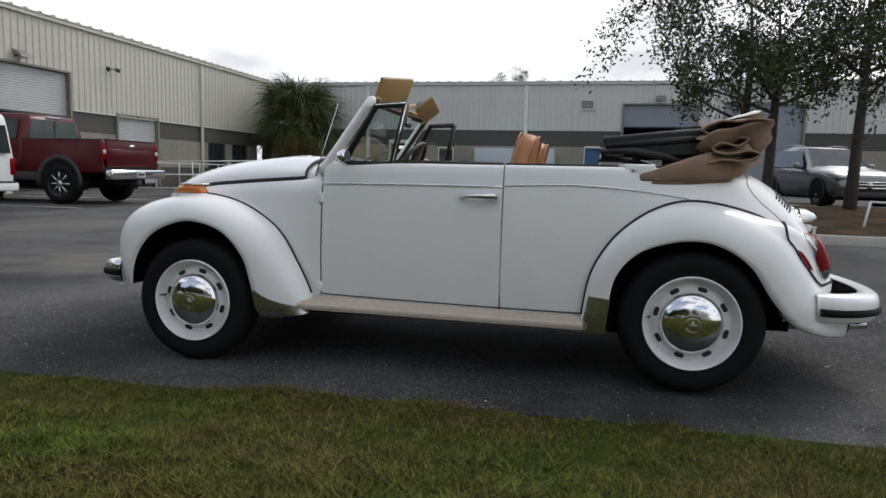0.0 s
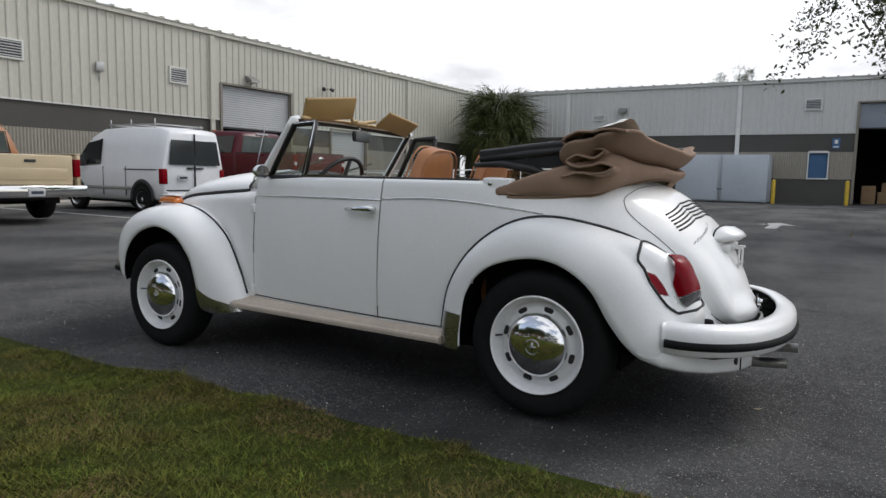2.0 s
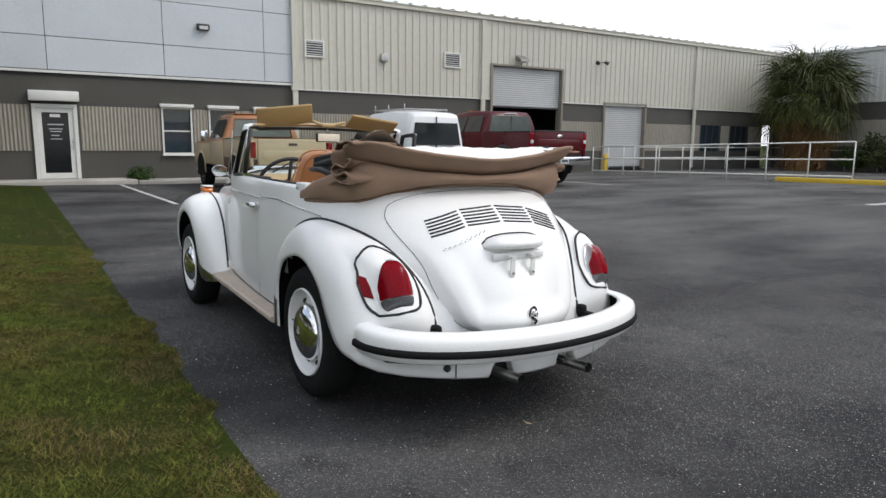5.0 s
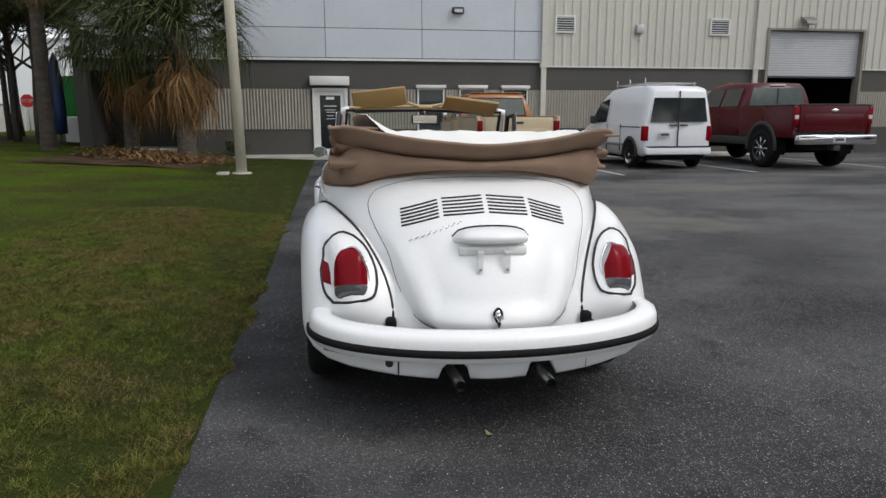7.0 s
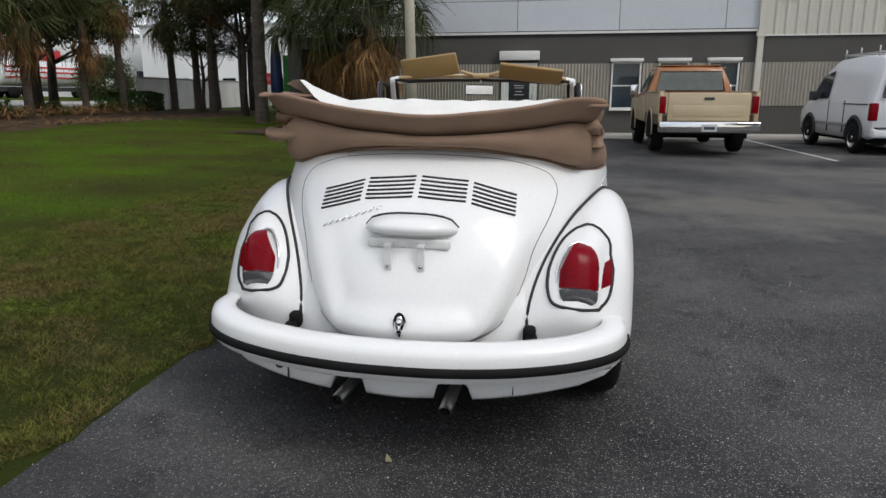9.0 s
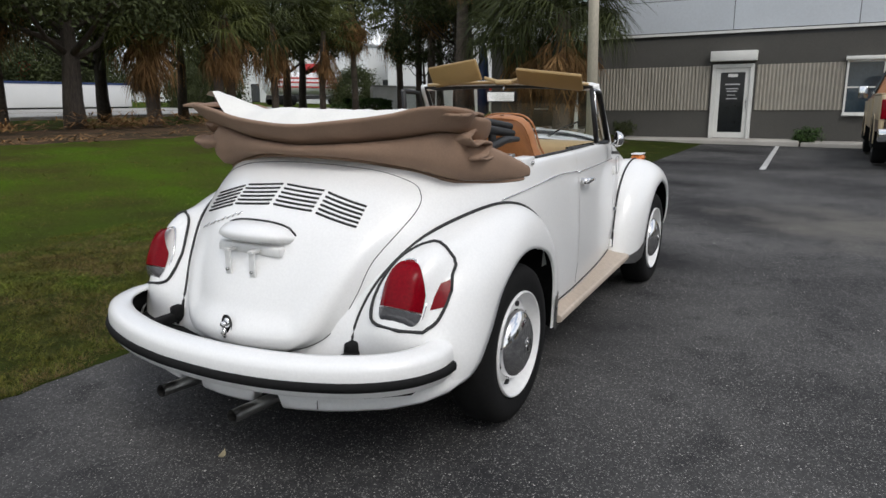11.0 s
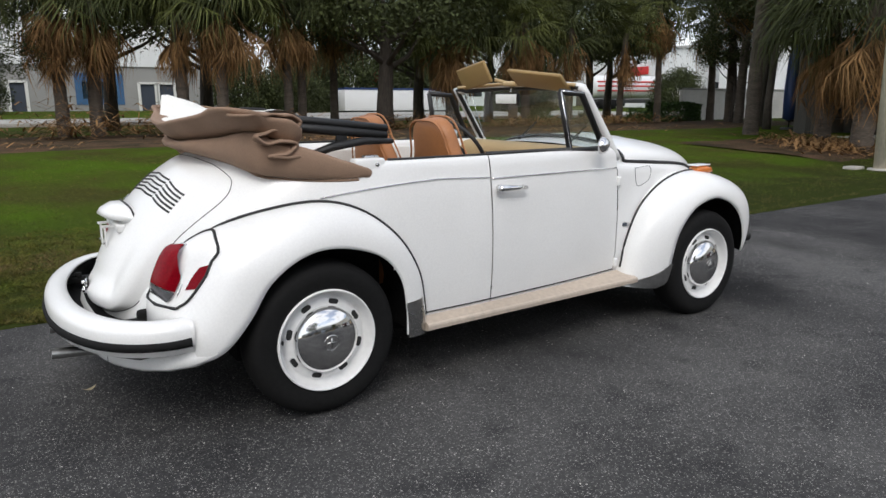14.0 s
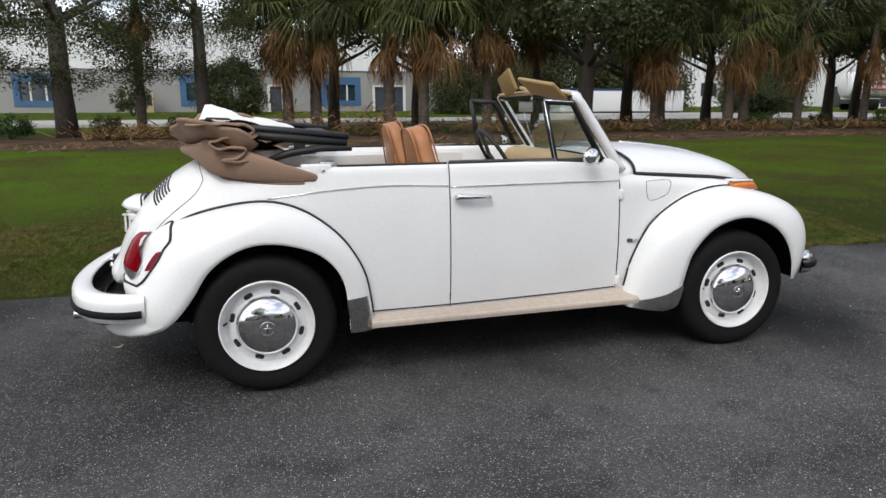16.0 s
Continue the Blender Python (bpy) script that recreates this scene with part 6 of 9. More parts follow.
# how each wheel sits on the uneven lot
SETTLE = {(True, True): (0.010, -0.034), (True, False): (-0.006, -0.008), (False, True): (0.006, 0.010), (False, False): (0.004, 0.0)}
for x in (1.21, -1.205):
    for s in (1, -1):
        wheel(x, s, *SETTLE[x > 0, s > 0])
        arch_line = [e for e in spline(FA if x > 0 else RA, 40) if e[0] > -1.60]
        well = part("wheel_well", grid([[(e[0], s * (e[1] - 0.011), e[2] - 0.001), (e[0] + 0.10 * (e[0] - x), s * (e[1] - 0.05), e[2] + 0.05 * (e[2] > 0.4)), (e[0] + 0.10 * (e[0] - x), s * 0.46, e[2] + 0.05 * (e[2] > 0.4))] for e in arch_line]), UNDER, car)
        part("well_wall", slab([(x + 0.44 * math.cos(a), 0.28 + 0.44 * math.sin(a)) for a in np.linspace(0.0, math.pi, 24)], s * 0.47, s * 0.45), UNDER, well, smooth=False)

# windscreen, its frame and the quarter lights
def screen_pt(u, v):
    """u across (-1..1), v up (0..1)."""
    hw = 0.585 + (0.562 - 0.585) * v
    x = 0.665 - 0.245 * v - 0.075 * u * u
    z = 0.955 + 0.355 * v + 0.02 * (1 - u * u)
    return (x, u * hw, z)


frame_path = [screen_pt(-1, v) for v in np.linspace(-0.05, 1, 12)] + [screen_pt(u, 1) for u in np.linspace(-0.95, 0.95, 22)] + [screen_pt(1, v) for v in np.linspace(1, -0.05, 12)]
wf = part("windscreen_frame", tube(frame_path, 0.025, 10), WHITE_PAINT, car, "white windscreen frame with black seal")
part("screen_seal", tube([(x - 0.012, y * 0.965, z - 0.012 if abs(y) < 0.5 and z > 1.2 else z) for x, y, z in frame_path], 0.013, 8), BLACK, wf)
part("base_seal", tube([screen_pt(u, 0.015) for u in np.linspace(-1, 1, 22)], 0.013, 8), BLACK, wf)
part("header_pad", tube([(p[0] - 0.03, p[1], p[2] + 0.012) for p in (screen_pt(u, 1) for u in np.linspace(-0.93, 0.93, 20))], 0.014, 8, flat=0.7), DASH, wf, "tan padded header rail")
gl_ = part("windscreen", grid([[screen_pt(u, v) for u in np.linspace(-0.97, 0.97, 24)] for v in np.linspace(0.02, 0.98, 10)]), PANE, wf)
gl_.visible_shadow = False
for y0, y1 in ((0.33, 0.05), (-0.12, -0.40)):
    a, b = Vector(screen_pt(y0 / 0.57, 0.02)), Vector(screen_pt(y1 / 0.57, 0.40))
    part("wiper", tube([a + Vector((0.02, 0, 0.0)), a.lerp(b, 0.5) + Vector((0.03, 0, 0.012)), b + Vector((0.012, 0, 0))], 0.006, 6), BLACK, wf)
for side, s in SIDES:
    A, B, C, D = (0.470, s * 0.612, 0.998), (0.312, s * 0.592, 1.278), (0.155, s * 0.60, 1.288), (0.216, s * 0.622, 0.998)
    vf = part("quarter_light_frame", join(tube([A, B, C], 0.0165, 8), tube([C, D], 0.0155, 8), tube([D, A], 0.013, 8)), BLACK, car, "black and chrome quarter-light frame")
    part("chrome_strip", join(tube([(p[0], p[1] + s * 0.011, p[2] + 0.004) for p in (B, C)], 0.0045, 6), tube([(p[0] - 0.003, p[1] + s * 0.011, p[2]) for p in (C, D)], 0.0045, 6)), CHROME, vf)
    pn = part("quarter_pane", ([A, B, C, D], [(0, 1, 2, 3)]), PANE, vf, smooth=False)
    pn.visible_shadow = False
    part("glass_edge", box(-0.33, 0.22, s * 0.632 - 0.004, s * 0.632 + 0.004, 1.0, 1.016), CHROME, car, "thin bright window-glass rail", smooth=False)
    mx, my = (0.425, 0.73) if s > 0 else (0.372, -0.700)
    head = Matrix.Translation((mx, my, 1.022)) @ (Matrix.Diagonal((1.0, 1.1, 0.85, 1)) if s > 0 else Matrix.Rotation(radians(-62), 4, "Z") @ Matrix.Diagonal((0.9, 1.2, 0.98, 1)))
    mr = part("door_mirror", tube([(0.44, s * 0.645, 0.985), (0.5 * (0.44 + mx), s * 0.672, 1.0), (mx, my - s * 0.015, 1.012)], 0.007, 8), CHROME, car, "chrome door mirror")
    part("mirror_head", moved(lathe([(0.0, 0.036), (0.024, 0.031), (0.04, 0.013), (0.046, -0.01), (0.042, -0.016)], 20, "x"), head), CHROME, mr)
    part("mirror_glass", moved(lathe([(0.0, -0.0155), (0.0415, -0.0155)], 20, "x"), head), CHROME, mr)
part("aerial", tube([(0.62, 0.60, 0.93), (0.60, 0.605, 1.0), (0.50, 0.615, 1.29)], [0.008, 0.003, 0.002], 6), STEEL, car, "thin steel radio aerial")

# sun visors flipped up, mirror
def board(w, h, t):
    return box(-t / 2, t / 2, -w / 2, w / 2, -h / 2, h / 2, min(t * 0.45, 0.009))


part("sun_visor", moved(board(0.37, 0.135, 0.022), Matrix.Translation((0.30, 0.318, 1.392)) @ Matrix.Rotation(radians(-7), 4, "X") @ Matrix.Rotation(radians(-10), 4, "Z") @ Matrix.Rotation(radians(-22), 4, "Y")), VISOR, car, "tan padded sun visor flipped up")
part("sun_visor", moved(board(0.385, 0.13, 0.022), Matrix.Translation((0.265, -0.312, 1.352)) @ Matrix.Rotation(radians(6), 4, "X") @ Matrix.Rotation(radians(6), 4, "Z") @ Matrix.Rotation(radians(-50), 4, "Y")), VISOR, car, "tan padded sun visor flipped up")
part("visor_clip", join(tube([(0.31, 0.12, 1.365), (0.345, 0.05, 1.345), (0.345, -0.05, 1.345), (0.30, -0.12, 1.36)], 0.011, 8), box(0.31, 0.37, -0.05, 0.05, 1.325, 1.352, 0.008)), DASH, car)
rv = part("rear_view_mirror", moved(box(-0.012, 0.012, -0.092, 0.092, -0.032, 0.032, 0.01), Matrix.Translation((0.315, 0.005, 1.255)) @ Matrix.Rotation(radians(6), 4, "Z")), BLACK, car, "interior mirror on a stalk")
part("mirror_stalk", tube([(0.325, 0.0, 1.285), (0.35, 0.0, 1.335)], 0.006, 6), STEEL, rv)
part("mirror_glass", moved(box(-0.016, -0.0125, -0.084, 0.084, -0.026, 0.026), Matrix.Translation((0.315, 0.005, 1.255)) @ Matrix.Rotation(radians(6), 4, "Z")), CHROME, rv, smooth=False)

# interior
def seat(y):
    st = part("front_seat", box(-0.30, 0.22, y - 0.24, y + 0.24, 0.46, 0.60, 0.05), LEATHER, car, "tan leather high-back bucket seat")
    m = Matrix.Translation((-0.295, y, 0.555)) @ Matrix.Rotation(radians(-13), 4, "Y")
    rows = []
    for z, w, t0, t1 in ((0.0, 0.235, -0.06, 0.06), (0.12, 0.24, -0.062, 0.058), (0.28, 0.232, -0.058, 0.055), (0.40, 0.205, -0.052, 0.052), (0.47, 0.172, -0.05, 0.05), (0.54, 0.155, -0.05, 0.05), (0.585, 0.135, -0.048, 0.048), (0.612, 0.10, -0.042, 0.042), (0.624, 0.05, -0.03, 0.03), (0.626, 0.01, -0.01, 0.01)):
        ring = []
        for k in range(24):
            a = 2 * math.pi * k / 24
            c, q = math.cos(a), math.sin(a)
            ring.append(((t0 + t1) / 2 + (t1 - t0) / 2 * math.copysign(abs(c) ** 0.6, c), w * math.copysign(abs(q) ** 0.55, q), z))
        rows.append(ring)
    bk = part("backrest", moved(grid(rows, True), m), LEATHER, st)
    pip = []
    for z, w in ((0.02, 0.235), (0.28, 0.232), (0.40, 0.205), (0.47, 0.172), (0.54, 0.155), (0.585, 0.135), (0.612, 0.10), (0.622, 0.05)):
        pip.append((z, w))
    line = [(-0.046, w * 0.97, z) for z, w in pip] + [(-0.046, -w * 0.97, z) for z, w in reversed(pip)]
    for xo in (-0.0, 0.092):
        part("piping", moved(tube([tuple(p) for p in spline([(x + xo, y2, z) for x, y2, z in line], 50)], 0.005, 6), m), LEATHER, bk)
    return st


seat(0.335)
seat(-0.335)
part("rear_seat", join(box(-1.0, -0.72, -0.52, 0.52, 0.42, 0.58, 0.05), box(-1.12, -0.96, -0.52, 0.52, 0.5, 0.86, 0.05)), LEATHER, car, "tan leather rear bench")
for side, s in SIDES:
    part("door_card", box(-0.34, 0.54, s * 0.60 - 0.012, s * 0.60 + 0.012, 0.36, 0.965, 0.01), INNER, car, "white vinyl door card")
    part("rear_side_card", box(-1.2, -0.36, s * 0.60 - 0.012, s * 0.60 + 0.012, 0.745, 0.96, 0.01), INNER, car, "white vinyl side card")
rows = []
for y in np.linspace(-0.57, 0.57, 20):
    c = 0.03 * (1 - (y / 0.57) ** 2)
    rows.append([(0.56 + c, y, 0.99), (0.46 + c, y, 1.0), (0.40 + c, y, 0.985), (0.375 + c, y, 0.955), (0.385 + c, y, 0.90), (0.40 + c, y, 0.76), (0.5, y, 0.72)])
ds = part("dashboard", grid(rows), DASH, car, "tan padded dashboard")
part("dash_face", box(0.395, 0.412, -0.45, 0.50, 0.80, 0.90, 0.004), BLACK, ds)
for y in (0.33, -0.15, -0.35):
    part("dash_grille", box(0.388, 0.398, y - 0.07, y + 0.07, 0.81, 0.89, 0.003), LEATHER, ds)
m = Matrix.Translation((0.235, 0.335, 0.945)) @ Matrix.Rotation(radians(58), 4, "Y")
sw = part("steering_wheel", moved(tube([(0.195 * math.cos(a), 0.195 * math.sin(a), 0) for a in np.linspace(0, 2 * math.pi, 41)], 0.0125, 8), m), BLACK, car, "thin black steering wheel")
part("spokes", moved(join(tube([(-0.19, 0, 0), (0, 0.0, -0.03), (0.19, 0, 0)], 0.012, 6), lathe([(0.05, -0.04), (0.05, -0.02), (0.0, -0.01)], 16, "z")), m), BLACK, sw)
part("column", moved(tube([(0, 0, -0.03), (0, 0, -0.25)], 0.025, 8), m), BLACK, sw)

# small flank details
part("fuel_flap", tube([(x, -(side_y(x, z) + 0.001), z) for x, z in spline([(0.745, 0.880), (0.747, 0.822), (0.765, 0.782), (0.82, 0.786), (0.888, 0.815), (0.892, 0.880), (0.745, 0.880)], 36)], 0.0012, 5), DARKTRIM, car)
wing = slab([(-0.052, 0.010), (-0.018, 0.004), (0.0, 0.016), (0.018, 0.004), (0.052, 0.010), (0.030, -0.010), (0.0, -0.014), (-0.030, -0.010)], -0.004, 0.004, "y")
badge = part("flank_badge", moved(wing, Matrix.Translation((0.648, -0.624, 0.576)) @ Matrix.Rotation(radians(-8), 4, "Z")), STEEL, car, "small dark winged flank badge")
part("badge_centre", moved(box(-0.016, 0.016, -0.0062, 0.0, -0.008, 0.010, 0.002), Matrix.Translation((0.648, -0.624, 0.576)) @ Matrix.Rotation(radians(-8), 4, "Z")), INK, badge)

# ---- the folded canvas top ----
def wave(p, k=1.0):
    return noise.noise(Vector(p) * 5.0) * 0.022 * k + noise.noise(Vector(p) * 13.0) * 0.008 * k


TOP_RING = [(-0.985, 0.0, 0.940, 0.985, 1.00, 0.012, 0.03), (-1.08, 0.0, 0.938, 1.020, 1.07, 0.024, 0.04), (-1.20, 0.0, 0.942, 1.066, 1.160, 0.044, 0.055), (-1.31, 0.0, 0.950, 1.102, 1.182, 0.066, 0.095),
            (0, 0.52, 0.963, 1.126, 1.216, 0.084, 0.165), (0, 0.38, 0.999, 1.106, 1.194, 0.080, 0.140), (0, 0.20, 1.027, 1.086, 1.164, 0.075, 0.120), (0, 0.0, 1.034, 1.076, 1.150, 0.072, 0.115)]


def top_ring():
    """Plan of the fold with the heights of its welt, crease and lip, and how far its two turns lean out."""
    half = []
    for x, y, zw, zc, zt, ol, of in TOP_RING:
        if x:
            y = side_y(x, min(zw, BELT)) - 0.004
        else:
            x = tail_x(y, min(zw, 1.0)) - 0.006
        half.append((x, y, zw, zc, zt, ol, of))
    return spline(half + [(h[0], -h[1]) + h[2:] for h in reversed(half[:-1])], 120)


RING = top_ring()


def out_dir(i):
    d = RING[min(i + 1, 119)] - RING[max(i - 1, 0)]
    return np.array((d[1], -d[0], 0)) / max(1e-6, math.hypot(d[0], d[1]))


def turn(first, last, section, nose):
    """One turn of the canvas along the ring, closed by a round nose at both ends."""
    rows = []
    for i in range(first, last + 1):
        p, o = RING[i], out_dir(i)
        row = []
        for q in section(p):
            v = np.array((p[0], p[1], 0)) + o * q[0] + np.array((0, 0, q[1]))
            row.append(v + (o + np.array((0, 0, 0.6))) * wave((v[0], v[1], v[2] * 2.0), 0.28))
        rows.append(row)
    ends = []
    for end, nxt in ((rows[0], rows[1]), (rows[-1], rows[-2])):
        mid = sum(end) / len(end)
        d = mid - sum(nxt) / len(nxt)
        d = d / np.linalg.norm(d)
        ends.append([[mid + (v - mid) * math.cos(a) + d * nose * math.sin(a) for v in end] for a in (0.35, 0.7, 1.05, 1.35, 1.55)])
    rows = list(reversed(ends[0])) + rows + ends[1]
    return grid([[tuple(v) for v in r] for r in rows])


def lower_section(p):
    zw, zc, o = p[2], p[3], p[5]
    h = zc - zw
    return [(-0.10, zw - 0.03), (-0.01, zw), (0.58 * o, zw + 0.07 * h), (0.90 * o, zw + 0.28 * h), (o, zw + 0.62 * h), (0.88 * o, zw + 0.86 * h), (0.62 * o, zc), (0.15 * o, zc - 0.008), (-0.02, zc - 0.02), (-0.10, zc - 0.02)]


def flap_section(p):
    zc, zt, o = p[3], p[4], p[6]
    k = zt - zc
    return [(-0.09, zc + 0.01), (-0.02, zc - 0.008), (0.10 * o, zc - 0.004), (0.42 * o, zc + 0.10 * k), (0.66 * o, zc + 0.34 * k), (0.82 * o, zc + 0.60 * k), (0.95 * o, zc + 0.85 * k), (o, zt - 0.004), (o - 0.003, zt + 0.006), (o - 0.014, zt + 0.006), (o - 0.03, zt - 0.006), (o - 0.075, zt - 0.014), (-0.09, zt - 0.02)]


mid_x = [i for i in range(120) if RING[i][0] < -1.245]
ct = part("folded_top", turn(0, 119, lower_section, 0.045), CANVAS, car, "brown canvas convertible top folded behind the seats")
for lift, out in ((-0.004, 0.004), (0.010, 0.008)):
    part("top_welt", tube([(RING[i][0] + out_dir(i)[0] * out, RING[i][1] + out_dir(i)[1] * out, RING[i][2] + lift) for i in range(2, 118)], 0.0065, 6), CANVAS, ct)
part("upper_flap", turn(mid_x[0], mid_x[-1], flap_section, 0.05), CANVAS, ct, "raised brown canvas flap with a rolled edge")
# the canvas doubles back on itself at the sides in thin S-shaped folds
FOLD = [(-1.50, 1.212), (-1.36, 1.216), (-1.265, 1.206), (-1.222, 1.180), (-1.270, 1.154), (-1.345, 1.154), (-1.408, 1.133), (-1.365, 1.110), (-1.305, 1.116), (-1.258, 1.097), (-1.300, 1.068), (-1.390, 1.082), (-1.452, 1.064), (-1.415, 1.040), (-1.33, 1.046), (-1.24, 1.030)]
for side, s in SIDES:
    line = spline([(x + (0.01 if s < 0 else 0.0), z - (0.022 if s < 0 else 0.0)) for x, z in (FOLD if s > 0 else FOLD[:11] + [(-1.36, 1.060), (-1.25, 1.050)])], 90)
    rows = []
    for u in np.linspace(0, 1, 8):
        ring = []
        for sgn in (1, -1):
            for i in (range(90) if sgn > 0 else range(89, -1, -1)):
                d = line[min(i + 1, 89)] - line[max(i - 1, 0)]
                d = d / np.hypot(*d)
                sag = 0.030 * math.sin(i * 0.16 + 0.6) * (1 - u)
                x = line[i][0] - d[1] * 0.0055 * sgn + 0.010 * math.sin(7 * u + i * 0.07) * (1 - u)
                z = line[i][1] + d[0] * 0.0055 * sgn + wave((x * 2, u, 3.0 + s), 0.5) * (0.4 + u)
                y = 0.44 + u * (0.215 - 0.045 * smooth_step(0, 20, i) * smooth_step(60, 20, i)) + sag * 0.35
                ring.append((x, s * y, z))
        rows.append(ring)
    v, f = grid(rows, True, s > 0)
    m = 180
    for k in (0, len(v) - m):
        f += [(k + i, k + i + 1, k + m - 2 - i, k + m - 1 - i) for i in range(89)]
    part("gather", (v, f), CANVAS, ct, "loose S-shaped fold of brown canvas")
    part("hem", tube([((a[0] + b[0]) / 2, (a[1] + b[1]) / 2, (a[2] + b[2]) / 2) for a, b in zip(rows[-1][:90], reversed(rows[-1][90:]))], 0.0062, 6), CANVAS, ct)
# pale lining inside
rows = []
for i, v in enumerate(np.linspace(0, 1, 16)):
    row = []
    for u in np.linspace(-1, 1, 36):
        x = -1.46 + 0.46 * v - 0.12 * (1 - u * u) * (1 - v)
        k = smooth_step(0.0, 0.30, v)
        z = (1.138 + 0.065 * u * u) * (1 - k) + k * (1.196 + 0.026 * math.sin(v * math.pi) - 0.05 * v)
        y = u * (0.56 - 0.06 * v)
        z += 0.080 * math.exp(-((y - 0.50) / 0.085) ** 2 - ((x + 1.46) / 0.12) ** 2) + 0.015 * math.exp(-((y + 0.50) / 0.08) ** 2 - ((x + 1.40) / 0.10) ** 2)
        row.append((x, y, z + wave((x * 2, y * 2, z), 0.6)))
    rows.append(row)
part("lining", grid(rows, flip=True), LINER, ct, "puffy off-white headlining")
# folded steel frame
for side, s in SIDES:
    part("frame_bar", tube([(-0.79, s * 0.525, 1.128), (-1.05, s * 0.53, 1.155), (-1.48, s * 0.53, 1.198)], [0.021, 0.023, 0.020], 8, flat=0.8), BLACK, ct, "black folded top frame bar")
    part("frame_bar", tube([(-0.80, s * 0.545, 1.100), (-1.05, s * 0.55, 1.125), (-1.30, s * 0.545, 1.150)], [0.016, 0.020, 0.018], 8), BLACK, ct, "black folded top frame bar")
    part("frame_bar", tube([(-0.78, s * 0.56, 1.075), (-0.92, s * 0.565, 1.080), (-1.06, s * 0.56, 1.06), (-1.18, s * 0.55, 1.022)], [0.016, 0.024, 0.026, 0.018], 8, flat=0.7), BLACK, ct, "black curved top hinge arm")
    part("frame_link", box(-1.04, -0.99, s * 0.55 - 0.008, s * 0.55 + 0.008, 1.05, 1.13, 0.004), BLACK, ct)
    part("frame_latch", tube([(-1.30, s * 0.50, 1.185), (-1.305, s * 0.50, 1.205), (-1.32, s * 0.50, 1.212), (-1.41, s * 0.50, 1.216), (-1.425, s * 0.50, 1.20)], 0.006, 6), BLACK, ct)
    part("top_hinge", box(-0.93, -0.86, s * 0.575 - 0.016, s * 0.575 + 0.016, 0.97, 1.02, 0.006), STEEL, ct)
part("header_bow", box(-0.93, -0.82, -0.53, 0.53, 1.10, 1.132, 0.012), BLACK, ct, "black folded header bow")
part("frame_plate", slab([(-0.80, 1.095), (-0.80, 1.135), (-1.25, 1.175), (-1.25, 1.07), (-1.05, 1.065)], 0.548, 0.556), BLACK, ct, "black cloth over the folded frame", smooth=False)

# ---- parked vehicles; each is built facing +x with its rear axle at the origin ----
def shell(stations, n=7):
    """A closed body through cross-sections (x, z_low, z_shoulder, z_top, w_low, w_shoulder, w_top)."""
    rows = []
    for x, zl, zs, zt, wl, ws, wt in stations:
        half = [(x, wl * 0.85, zl), (x, wl, zl + 0.05), (x, (wl + ws) / 2 + 0.01, (zl + zs) / 2), (x, ws, zs - 0.05), (x, ws - 0.012, zs)]
        half += [(x, ws - 0.012 + (wt - ws) * 0.5 + 0.012, zs + (zt - zs) * 0.5), (x, wt, zt - 0.05 if zt - zs > 0.1 else zt), (x, wt - 0.06, zt), (x, 0, zt + 0.015)]
        rows.append(half + [(a, -b, c) for a, b, c in reversed(half[:-1])])
    v, f = grid(rows, False, True)
    m = len(rows[0])
    return v, f + [tuple(range(m)), tuple(reversed(range(len(v) - m, len(v))))]


def road_wheel(parent, x, y, r, w, rim_mat, spokes):
    s = 1 if y > 0 else -1
    wh = part("wheel", lathe([(r * 0.58, -w), (r * 0.9, -w), (r, -w * 0.85), (r, -w * 0.15), (r * 0.93, 0), (r * 0.66, 0.0), (r * 0.62, -0.02)], 28), RUBBER, parent)
    wh.location, wh.rotation_euler = (x, y, r), (0, 0, 0 if s > 0 else math.pi)
    part("rim", lathe([(r * 0.64, 0.002), (r * 0.6, -0.01), (r * 0.57, -0.06), (r * 0.2, -0.05), (0.0, -0.045)], 28), DARKTRIM if spokes else rim_mat, wh)
    for k in range(spokes):
        a = 2 * math.pi * k / spokes
        part("spoke", tube([(r * 0.1 * math.cos(a), -0.03, r * 0.1 * math.sin(a)), (r * 0.6 * math.cos(a), -0.02, r * 0.6 * math.sin(a))], [0.03, 0.022], 6), rim_mat, wh)
    part("hub", lathe([(r * 0.18, -0.04), (r * 0.16, 0.0), (0, 0.01)], 14), rim_mat, wh)
    return wh


def arch(parent, x, y, r, zc, material, wide=0.05):
    s = 1 if y > 0 else -1
    pts = [(x + r * math.cos(a), y, zc + r * math.sin(a)) for a in np.linspace(-0.15, math.pi + 0.15, 20)]
    part("wheel_arch", tube(pts, wide, 6, flat=0.5, up=(0, 1, 0)), material, parent)
    disc = [(x + r * 0.98 * math.cos(a), zc + r * 0.98 * math.sin(a)) for a in np.linspace(-0.35, math.pi + 0.35, 20)]
    part("wheel_housing", slab(disc, y + s * 0.004, y - s * 0.3), UNDER, parent, smooth=False)


def side_pane(parent, poly, y, s, material=None, lean=0.0, z0=0.0):
    part("side_window", ([(x, s * (y - lean * (z - z0)), z) for x, z in poly], [tuple(range(len(poly))) if s < 0 else tuple(reversed(range(len(poly))))]), material or DARK_PANE, parent, smooth=False)


def plate(parent, x, y, z, w=0.30, h=0.15):
    p = part("number_plate", box(x - 0.012, x, y - w / 2, y + w / 2, z, z + h, 0.003), PLATE, parent)
    part("plate_bar", box(x - 0.015, x - 0.0125, y - w * 0.36, y + w * 0.36, z + h * 0.3, z + h * 0.68), INK, p, smooth=False)


